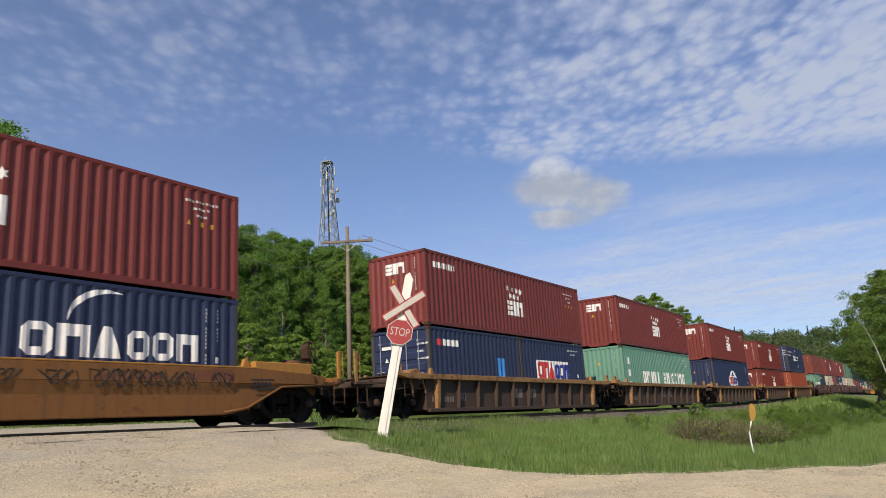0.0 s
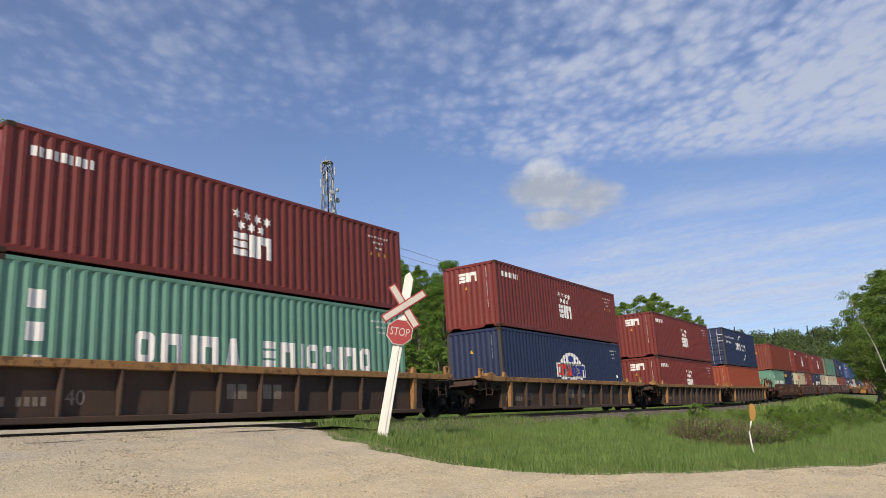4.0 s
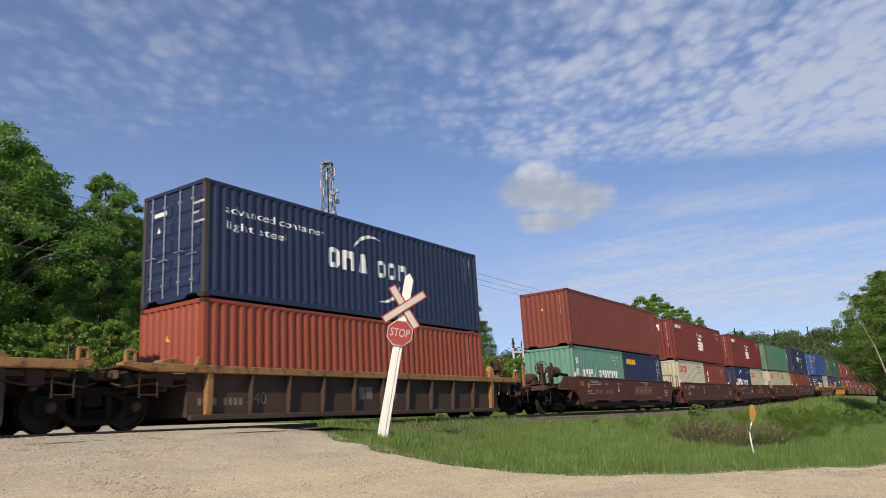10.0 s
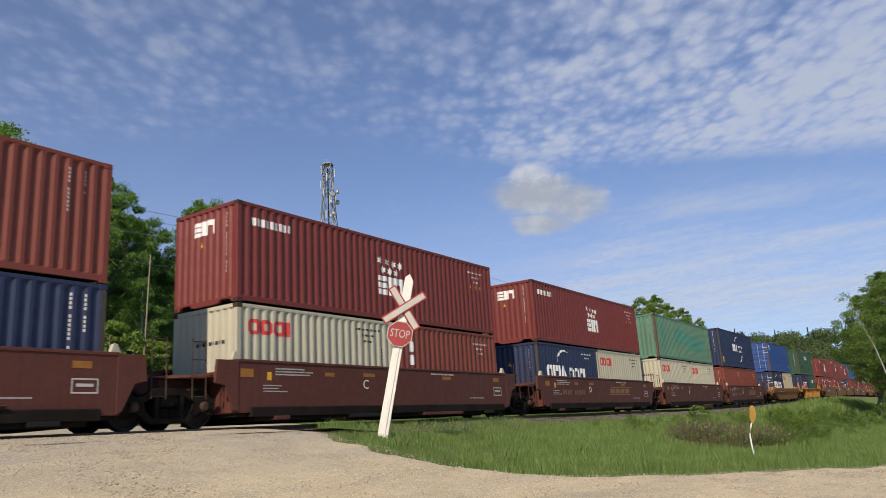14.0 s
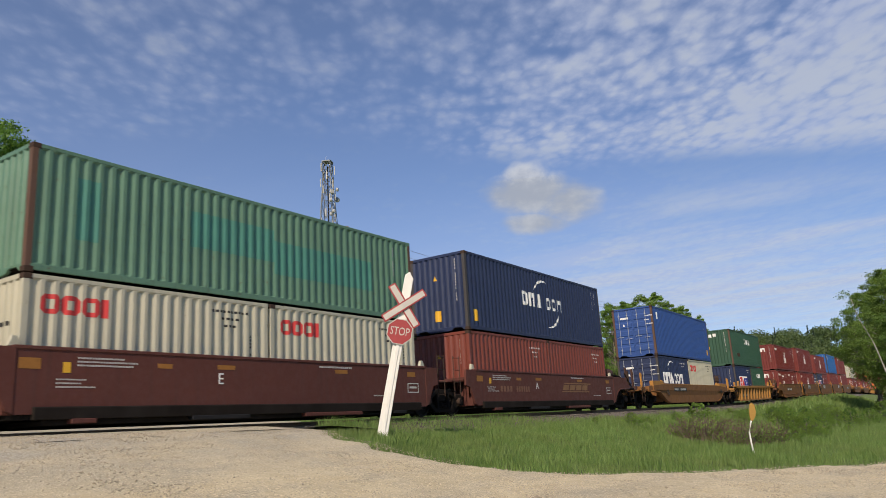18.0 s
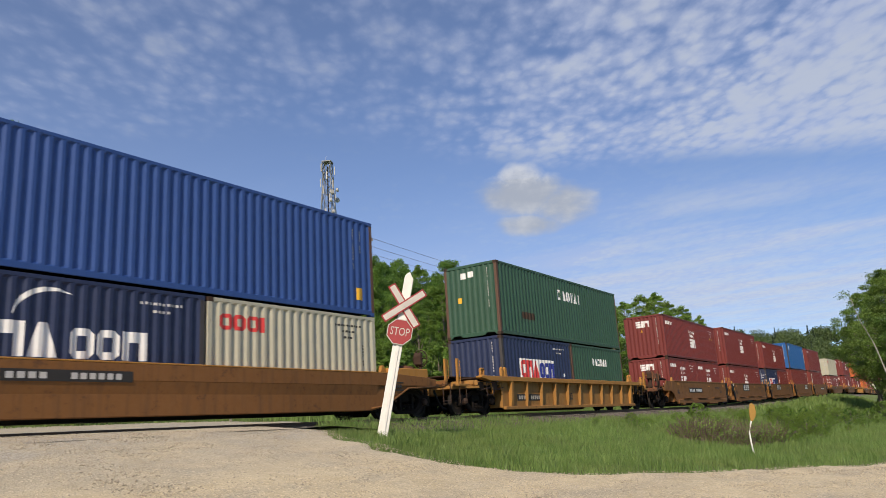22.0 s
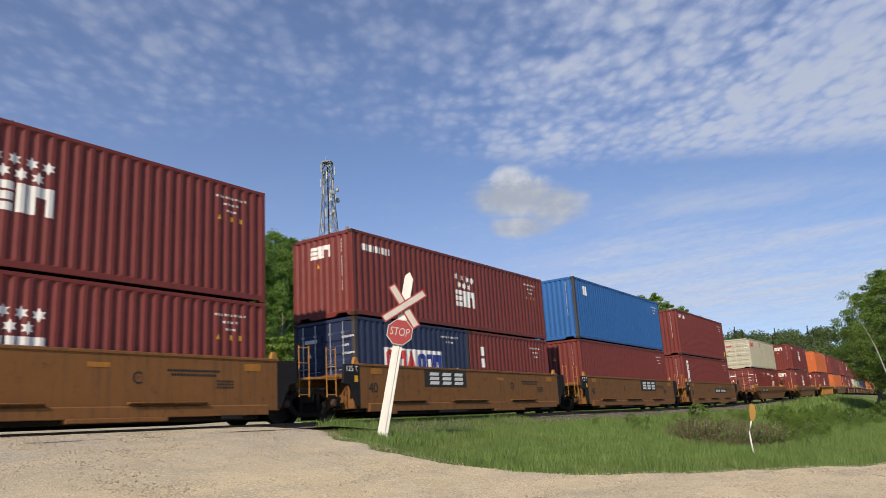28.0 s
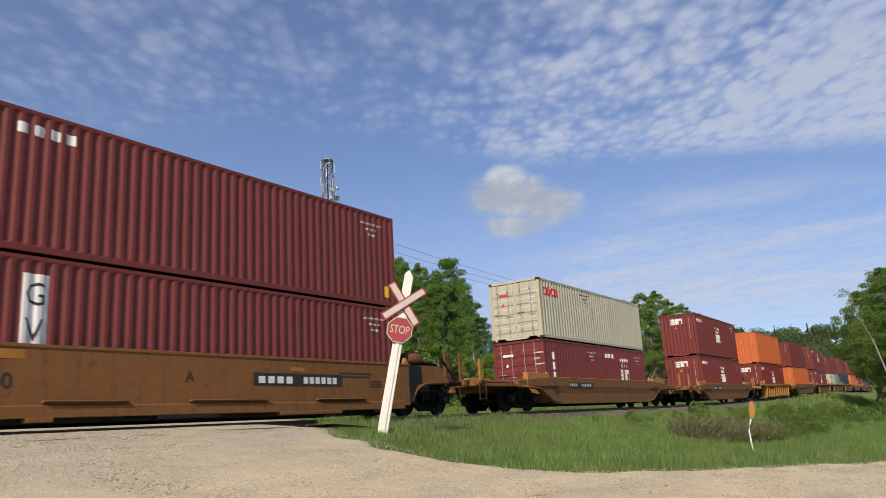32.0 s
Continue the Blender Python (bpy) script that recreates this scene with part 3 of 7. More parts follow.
    if style == "wedges":
        return [("lettering", WHITE, glyphs(5.35, t - 1.02, 2.35, 0.46, "rwriiwi", 0.3)), ("stain", IRON, [rect(1.9, 0.75, 1.1, 0.28)])]
    if style == "wedges_short":
        return [("lettering", WHITE, glyphs(2.3, t - 0.90, 1.75, 0.34, "rwriiwi", 0.3))]
    if style == "stack":
        return [("lettering", WHITE, [block(0.75, t - 0.85 - i * 0.42, 0.2, 0.32) for i in range(3)]), code]
    if style == "panel":
        return [("panel", WHITE, [rect(0.85, 0.6, 0.5, 1.95)]), code]
    if style == "four_blocks":
        return [("lettering", WHITE, [block(0.55 + i * 0.32, t - 0.52, 0.2, 0.22) for i in range(4)]), code, ("label", YELLOW_MARK, [rect(L - 0.55, 0.3, 0.22, 0.34)])]
    if style == "badge":
        return [("plate", WHITE, [rect(1.0, t - 0.78, 0.42, 0.44)]), ("code", CODE_WHITE, code_rows(L - 1.3, t - 0.42, 0.9))]
    if style == "royal":
        return [("badge", WHITE, [rect(0.75, t - 0.75, 0.25, 0.42)]), ("code", CODE_WHITE, code_column(L - 0.9, t - 0.4, 12) + code_column(L - 0.55, t - 0.4, 7)),
                ("label", YELLOW_MARK, [rect(L - 0.75, 0.45, 0.26, 0.36)])]
    return [("code", CODE_WHITE, code_column(L - 0.95, t - 0.35, 10) + code_column(L - 0.6, t - 0.35, 5))] if style == "plain" else [code]


OVER = {"framed": [("lettering", RED_MARK, glyphs(1.43, 1.02, 1.5, 0.68, "rpw", 0.06)), ("lettering", BLUE_MARK, glyphs(3.05, 1.02, 1.3, 0.62, "rrp", 0.08))],
        "globe": [("lettering", RED_MARK, glyphs(4.74, 1.18, 1.42, 0.48, "rpw", 0.06)), ("lettering", BLUE_MARK, glyphs(6.24, 1.18, 1.34, 0.46, "rrp", 0.08)),
                      ("continents", BLUE_MARK, [block(5.9, 1.78, 0.5, 0.28, 0.4), block(5.5, 1.76, 0.2, 0.2, 0.4), block(6.6, 1.8, 0.25, 0.14, 0.4), block(5.6, 0.96, 0.3, 0.12), block(6.6, 0.96, 0.35, 0.12)])],
        }


def end_marks(style, H):
    """Marks on the end wall; the distance runs from the far edge to the near one."""
    col = ("code", CODE_WHITE, code_column(1.97, H - 0.3, 13, 0.085))
    tri = ("warning", YELLOW_MARK, [triangle(1.05, H - 1.0, 0.16)])
    if style == "stars":
        return [("emblem", WHITE, glyphs(0.72, H - 0.70, 0.88, 0.38, "bip", 0.08)), tri, col]
    if style == "arc_mid":
        return [col, ("warning", YELLOW_MARK, [triangle(1.1, H - 0.95, 0.18), rect(1.0, 0.42, 0.3, 0.4)])]
    if style in ("wedges", "wedges_short"):
        return [("plate", WHITE, [rect(0.75, H - 0.55, 0.26, 0.24), rect(1.12, H - 0.52, 0.26, 0.24)]), ("label", YELLOW_MARK, [rect(0.6, H - 1.5, 0.17, 0.22)]), col]
    if style == "four_blocks":
        return [col, ("label", YELLOW_MARK, [rect(0.25, H - 0.62, 0.3, 0.34)])]
    if style == "rings":
        return [("lettering", RED_MARK, glyphs(1.25, 0.42, 0.8, 0.22, "rrri", 0.06)), ("code", BLACK_MARK, word(0.9, H - 0.95, 1.1, 0.09, 9, 0.4))]
    if style in ("badge", "stack", "panel", "framed", "yellow_word"):
        return [col]
    return [("code", CODE_WHITE, code_column(2.0, H - 0.35, 8, 0.08)), ("warning", YELLOW_MARK, [triangle(1.1, H - 0.9, 0.16)])]


SMALL_WRITING = ("code", "address", "slogan", "door_lettering", "small_lettering")


def put_marks(marks, key, face, length, pitch, depth, wall, lift=0.0):
    """Paint marks on a wall: large ones piece by piece, small unreadable writing as one."""
    for i, (nm, mat, polys) in enumerate(marks):
        groups = [[q for p in polys for q in outlines(p)]] if nm in SMALL_WRITING or len(polys) == 1 else [outlines(p) for p in polys]
        for k, g in enumerate(groups):
            ob = part(nm, decal_mesh((*key, i, k), g, face, length, pitch, depth), mat, wall, at=(0, lift, 0))
            if nm in SMALL_WRITING:
                ob["kind"] = "stuff"


COLOUR_WORDS = {}
for mat, w in ((MAROON, "maroon"), (BROWN_RED, "brownish red"), (ORANGE_RED, "orange-red"), (ORANGE, "bright orange"), (NAVY, "navy blue"), (ROYAL, "royal blue"),
               (BRIGHT, "bright blue"), (SEAGREEN, "sea-green"), (PALEGREEN, "faded pale green"), (FOREST, "dark green"), (CREAM, "cream-coloured")):
    COLOUR_WORDS[mat.name] = w
RUST_FRAME = paint("rust_stained_frame", (0.105, 0.055, 0.035), 0.3, 0.6, 0.75, 0.8)
DARK_FRAME = paint("dark_weathered_frame", (0.05, 0.045, 0.045), 0.3, 0.6, 0.75, 0.8)
RUSTED = {FOREST.name: RUST_FRAME, PALEGREEN.name: RUST_FRAME, BRIGHT.name: DARK_FRAME, NAVY.name: DARK_FRAME, ROYAL.name: RUST_FRAME}


def container(colour, L=12.192, H=2.591, style="", door=False, upper=True):
    """A steel freight container; its front end is at x = 0."""
    size = "forty-foot" if L > 7 else "twenty-foot"
    place = "stacked on another" if upper else "in a well car"
    box = thing("freight_container", f"{COLOUR_WORDS[colour.name]} {size} steel container{' with closed doors' if door else ''}, {place}",
                "freight container", "containers on the train")
    w = WIDE / 2
    near = part("side_wall", wall_mesh(L, H, SIDE_PITCH, SIDE_DEPTH), colour, box, at=(0, -w, 0))
    far = part("side_wall", wall_mesh(L, H, SIDE_PITCH, SIDE_DEPTH), colour, box, at=(L, w, 0), turn=(0, 0, 180))
    part("end_wall", wall_mesh(WIDE, H, END_PITCH, END_DEPTH), colour, box, at=(L, -w, 0), turn=(0, 0, 90))
    part("roof_panel", roof_mesh(L), colour, box, at=(0, 0, H))
    part("floor_panel", bar("floor_panel", L - 0.1, WIDE - 0.1, 0.06), GREASE, box, at=(0.05, -w + 0.05, 0.10))
    for y, s in ((-w, 0), (w, 1)):
        part("top_side_rail", bar("top_side_rail", L - 0.2, 0.06, 0.085), colour, box, at=(0.1, y - 0.06 * s, H - 0.09))
        part("bottom_side_rail", bar("bottom_side_rail", L - 0.2, 0.05, 0.13), colour, box, at=(0.1, y - 0.05 * s, 0.04))
        for x in (0, L):
            e = 1 if x else 0
            part("corner_post", bar("corner_post", 0.13, 0.12, H - 0.2), RUSTED.get(colour.name, colour), box, at=(x - 0.13 * e, y - 0.12 * s, 0.1))
            for z in (0, H - 0.118):
                part("corner_casting", casting_mesh(), IRON if not e else colour, box, at=(x - 0.174 * e, y + (-0.158 if s else 0), z))
    for x, e in ((0, 0), (L, 1)):
        part("top_end_rail", bar("top_end_rail", 0.07, WIDE - 0.24, 0.10), colour, box, at=(x - 0.07 * e, -w + 0.12, H - 0.10))
        part("bottom_end_rail", notched_rail(), colour, box, at=(x - 0.08 * e, -w + 0.12, 0.0))
    if door:
        lw = WIDE / 2 - 0.13
        for k, y in enumerate((-w + 0.125, 0.005)):
            leaf = part("door", door_leaf_mesh(lw, H - 0.28), colour, box, at=(0.03, y, 0.16))
            for j, yy in enumerate((lw * 0.28, lw * 0.74)):
                rod = part("lock_rod", kept(("rod", H), lambda: Shape().tube([(0, 0, -0.04), (0, 0, H - 0.30)], [0.017, 0.017], 6)
                                            .box(-0.03, 0.03, -0.04, 0.04, 0.25, 0.31).box(-0.03, 0.03, -0.04, 0.04, H - 0.65, H - 0.59).mesh("lock_rod")),
                           GALV, leaf, "galvanised lock rod", at=(-0.05, yy, 0.02))
                part("door_handle", kept("dh", lambda: Shape().tube([(0, 0, 0), (-0.03, 0.1, 0.01), (-0.02, 0.34, 0)], [0.014] * 3, 6).mesh("door_handle")),
                     GALV, leaf, at=(-0.06, yy - 0.18, 0.92 + 0.12 * j))
            if k == 0:
                for i, (n, share) in enumerate(((9, 0.7), (5, 0.4), (11, 0.7))):
                    me = kept(("doorbars", n), lambda: flat_marks(word(0, 0, lw * 0.62 * share, 0.06, n, 0.45)))
                    part("door_lettering", me, WHITE, leaf, at=(-0.032, 0.36, H - 0.75 - i * 0.24), turn=(0, 0, -90))
            else:
                me = kept(("doorplate",), lambda: flat_marks([block(0, 0, 0.5, 0.11), triangle(0.2, -0.42, 0.15)]))
                part("door_lettering", me, WHITE if style != "rings" else RED_MARK, leaf, at=(-0.032, 0.75, H - 0.8), turn=(0, 0, -90))
    else:
        front = part("end_wall", wall_mesh(WIDE, H, END_PITCH, END_DEPTH), colour, box, at=(0, w, 0), turn=(0, 0, -90))
        put_marks(end_marks(style, H), (style, H), "end", WIDE, END_PITCH, END_DEPTH, front)
    put_marks(side_marks(style, L, H), (style, H), "side", L, SIDE_PITCH, SIDE_DEPTH, near)
    if colour is PALEGREEN and style == "plain":
        for n, r in enumerate(((0.95, 0.30, 0.5, 0.5), (3.7, 0.42, 2.6, 0.33), (6.3, 0.30, 3.9, 0.34))):
            part("repainted_patch", decal_mesh(("patch", n), [rect(r[0], r[1] * H, r[2], r[3] * H)], "side", L, SIDE_PITCH, SIDE_DEPTH), TURQUOISE, near, "fresher turquoise paint")
    if style == "panel":
        for text, z in (("G", 2.14), ("V", 1.46)):
            part("letter", lettered(text, 1.1, z, 0.36, 0.46, L), BLACK_MARK, near, "black letter on the white panel", at=(0, -0.006, 0))
    if style == "arc_light":
        for text, x, z, w in (("advanced container", 2.35, H - 0.66, 3.5), ("light steel", 1.65, H - 1.05, 2.0)):
            part("slogan", lettered(text, x, z, w, 0.21, L), WHITE, near, "white painted words")
    put_marks(OVER.get(style, ()), (style, H, "over"), "side", L, SIDE_PITCH, SIDE_DEPTH, near, -0.004)
    return box


def lettered(text, x, z, wide, high, L):
    """Painted words that follow the waves of the long wall."""
    def make():
        cu = bpy.data.curves.new("words", "FONT")
        cu.body, cu.size, cu.align_x, cu.align_y, cu.resolution_u = text, high * 1.37, "CENTER", "CENTER", 2
        ob = new("words", cu)
        me = bpy.data.meshes.new_from_object(ob.evaluated_get(bpy.context.evaluated_depsgraph_get()))
        bpy.data.objects.remove(ob)
        k = wide / max(1e-3, max(v.co.x for v in me.vertices) - min(v.co.x for v in me.vertices))
        bm = bmesh.new()
        bm.from_mesh(me)
        for v in bm.verts:
            v.co = (x + v.co.x * k, 0, z + v.co.y)
        for b in breaks(L, SIDE_PITCH):
            if x - wide / 2 < b < x + wide / 2:
                bmesh.ops.bisect_plane(bm, geom=bm.verts[:] + bm.edges[:] + bm.faces[:], plane_co=(b, 0, 0), plane_no=(1, 0, 0), dist=0.0005)
        for v in bm.verts:
            v.co.y = wave(v.co.x, L, SIDE_PITCH, SIDE_DEPTH) - 0.001
        bm.to_mesh(me)
        bm.free()
        me.materials.clear()
        return me
    return kept(("lettered", text), make)


def flat_marks(polys):
    """Flat painted marks that face -y."""
    s = Shape()
    for p in polys:
        s.add([(a, 0.0, z) for a, z in p], [tuple(range(len(p)))])
    return s.mesh("marking")


def paint_on(car, name, polys, mat, y, label=""):
    """Large flat marks on a car's side, each a part; small writing stays one."""
    small = name in SMALL_WRITING
    for i, g in enumerate([polys] if small else [[p] for p in polys]):
        ob = part(name, kept(("flat", name, str(g)), lambda: flat_marks(g)), mat, car, label, at=(0, y, 0))
        if small:
            ob["kind"] = "stuff"


# ---- well cars ----
def wheelset_mesh():
    def make():
        s = Shape().tube([(0, -1.0, 0), (0, 1.0, 0)], [0.08, 0.08], 12)
        for side in (-1, 1):
            y = 0.755 * side
            s.lathe([(y - 0.03 * side, 0.08), (y - 0.03 * side, 0.17), (y + 0.005 * side, 0.22), (y + 0.0 * side, 0.38), (y + 0.055 * side, 0.40),
                     (y + 0.055 * side, 0.452), (y - 0.035 * side, 0.460), (y - 0.045 * side, 0.486), (y - 0.065 * side, 0.484), (y - 0.07 * side, 0.40),
                     (y - 0.03 * side, 0.38), (y - 0.05 * side, 0.17), (y - 0.06 * side, 0.08)], "y", 28)
            for k in range(3):
                a = k * 2.094
                s.box(math.cos(a) * 0.28 - 0.02, math.cos(a) * 0.28 + 0.02, min(y, y + 0.012 * side), max(y, y + 0.012 * side), math.sin(a) * 0.28 - 0.02, math.sin(a) * 0.28 + 0.02)
        return s.mesh("wheelset")
    return kept("wheelset", make)


def sideframe_mesh():
    top = [(-1.22, 0.62), (-1.05, 0.69), (-0.70, 0.69), (-0.38, 0.87), (0.38, 0.87), (0.70, 0.69), (1.05, 0.69), (1.22, 0.62), (1.20, 0.52), (0.72, 0.52), (0.36, 0.72), (-0.36, 0.72), (-0.72, 0.52), (-1.20, 0.52)]
    low = [(-0.98, 0.54), (-0.74, 0.54), (-0.42, 0.25), (0.42, 0.25), (0.74, 0.54), (0.98, 0.54), (0.80, 0.36), (0.47, 0.12), (-0.47, 0.12), (-0.80, 0.36)]
    def make():
        s = Shape().prism(top, -0.07, 0.07).prism(low, -0.06, 0.06)
        for x in (-0.36, 0.26):
            s.box(x, x + 0.10, -0.065, 0.065, 0.24, 0.74)
        for x in (-1.20, 1.02, -0.80, 0.62):
            s.box(x, x + 0.18, -0.06, 0.06, 0.34, 0.56)
        return s.mesh("side_frame", 0.012)
    return kept("sideframe", make)


def spring_mesh():
    def make():
        s = Shape()
        s.tube([(0.08 * math.cos(k), 0.08 * math.sin(k), 0.20 + 0.0082 * k) for k in range(28)], [0.016] * 28, 5)
        return s.mesh("spring")
    return kept("spring", make)


WHEELSETS = []
SIGN_GREY = plain("dusty_white_lettering", (0.42, 0.38, 0.32), 0.7, 0, 0.3)


def truck(car, x, label=""):
    """A two-axle truck under the car."""
    t = part("truck", kept("bolster", lambda: Shape().box(-0.2, 0.2, -1.0, 1.0, 0.48, 0.78).lathe([(0.78, 0.0), (0.78, 0.3), (0.86, 0.3), (0.86, 0.0)], "z", 14).mesh("truck", 0.02)),
             GREASE, car, "black greasy cast-steel truck", at=(x, 0, 0))
    for y in (-1.0, 1.0):
        part("side_frame", sideframe_mesh(), GREASE, t, at=(0, y, 0))
        for a in (-0.15, 0.05, 0.2):
            part("spring", spring_mesh(), GREASE, t, at=(a, y * 1.03, 0))
        for a in (-0.89, 0.89):
            part("axle_cap", kept("cap", lambda: Shape().lathe([(-0.16, 0.0), (-0.16, 0.075), (-0.12, 0.11), (0.05, 0.12)], "y", 12).mesh("axle_cap")), IRON, t,
                 at=(a, y, 0.475), turn=(0, 0, 0 if y < 0 else 180))
    for a in (-0.89, 0.89):
        w = part("wheelset", wheelset_mesh(), TREAD, t, "steel wheels on an axle", at=(a, 0, 0.46))
        WHEELSETS.append((w, a))
    return t


def coupler(car, x, way):
    s = Shape().box(-0.35, 0.35, -0.09, 0.09, 0.72, 0.90).box(0.28, 0.55, -0.18, 0.16, 0.66, 0.98)
    part("coupler", kept("coupler", lambda: s.mesh("coupler", 0.02)), GREASE, car, at=(x, 0, 0), turn=(0, 0, 0 if way > 0 else 180))
    part("air_hose", kept("hose", lambda: Shape().tube([(-0.20, -0.80, 0.86), (-0.12, -0.84, 0.62), (0.06, -0.84, 0.38), (0.26, -0.82, 0.27), (0.48, -0.80, 0.25)], [0.036] * 5, 6).mesh("air_hose", smooth=True)),
         BLACK, car, at=(x + 0.1 * way, 0, 0), turn=(0, 0, 0 if way > 0 else 180))


def ladder(car, x, y, z0, z1, mat, rungs=3, wide=0.42):
    def make():
        s = Shape().tube([(0, 0, z0), (0, 0, z1)], [0.016] * 2, 6).tube([(wide, 0, z0), (wide, 0, z1)], [0.016] * 2, 6)
        for i in range(rungs):
            z = z0 + 0.06 + (z1 - z0 - 0.12) * i / max(1, rungs - 1)
            s.tube([(0, 0, z), (wide, 0, z)], [0.014] * 2, 6)
        return s.mesh("ladder")
    part("ladder", kept(("ladder", z0, z1, rungs, wide), make), mat, car, at=(x, y, 0))


def handrail(car, x, y, z0, z1, mat):
    part("handrail", kept(("handrail", z0, z1), lambda: Shape().box(-0.05, 0.05, -0.035, 0.035, z0, z1).tube([(0.05, 0, z1 - 0.03), (0.17, 0, z1 - 0.05), (0.17, 0, z0 + 0.1), (0.05, 0, z0 + 0.08)], [0.014] * 4, 6)
                            .mesh("handrail", 0.006)), mat, car, at=(x, y, 0))


def brake_gear(car, x, mat, wheel=True):
    part("brake_cylinder", kept("brakecyl", lambda: Shape().lathe([(-0.34, 0.0), (-0.34, 0.16), (-0.28, 0.21), (0.2, 0.21), (0.26, 0.14), (0.42, 0.12), (0.42, 0.0)], "x", 16).mesh("brake_cylinder", smooth=True)),
         mat, car, at=(x, -0.35, 1.47))
    part("bracket", kept("brakebr", lambda: Shape().prism([(-0.3, 1.1), (0.3, 1.1), (0.25, 1.35), (-0.2, 1.4)], -0.62, -0.1).mesh("bracket", 0.015)), mat, car, at=(x, 0, 0))
    if wheel:
        ring = [(0.0, 0.28 * math.cos(k * math.pi / 8), 0.28 * math.sin(k * math.pi / 8)) for k in range(17)]
        s = Shape().tube(ring, [0.019] * 17, 6, False)
        for k in range(4):
            s.tube([(0, 0, 0), (0.0, 0.28 * math.cos(k * 1.571), 0.28 * math.sin(k * 1.571))], [0.012] * 2, 5)
        part("brake_wheel", kept("brakewheel", lambda: s.mesh("brake_wheel")), IRON, car, at=(x + 0.2, -0.78, 1.88))
        part("brake_stand", kept("brakestand", lambda: Shape().box(-0.05, 0.03, -0.06, 0.06, 1.1, 1.95).prism([(-0.16, 1.68), (-0.03, 1.64), (-0.03, 2.06), (-0.13, 2.08), (-0.19, 1.95)], -0.13, 0.13).mesh("brake_stand", 0.02)), IRON, car, at=(x + 0.2, -0.78, 0))


def valve_box():
    return Shape().box(-0.17, 0.17, -0.12, 0.12, 0.86, 1.16).box(-0.06, 0.06, -0.08, 0.08, 0.76, 0.86).mesh("valve_box", 0.02)


def guide(car, x, y, mat, z=1.33):
    """Corner guide that catches the box."""
    part("corner_guide", kept("guide", lambda: Shape().prism([(-0.12, 0), (0.14, 0), (0.05, 0.2), (-0.05, 0.2)], -0.05, 0.05).mesh("corner_guide", 0.015)), mat, car, at=(x, y, z))


def ring_bracket():
    s = Shape().box(-0.17, -0.09, -0.045, 0.045, 0, 0.30).box(0.09, 0.17, -0.045, 0.045, 0, 0.30).box(-0.09, 0.09, -0.045, 0.045, 0, 0.07)
    return s.prism([(-0.17, 0.30), (0.17, 0.30), (0.12, 0.38), (-0.12, 0.38)], -0.045, 0.045).mesh("lifting_ring", 0.012)


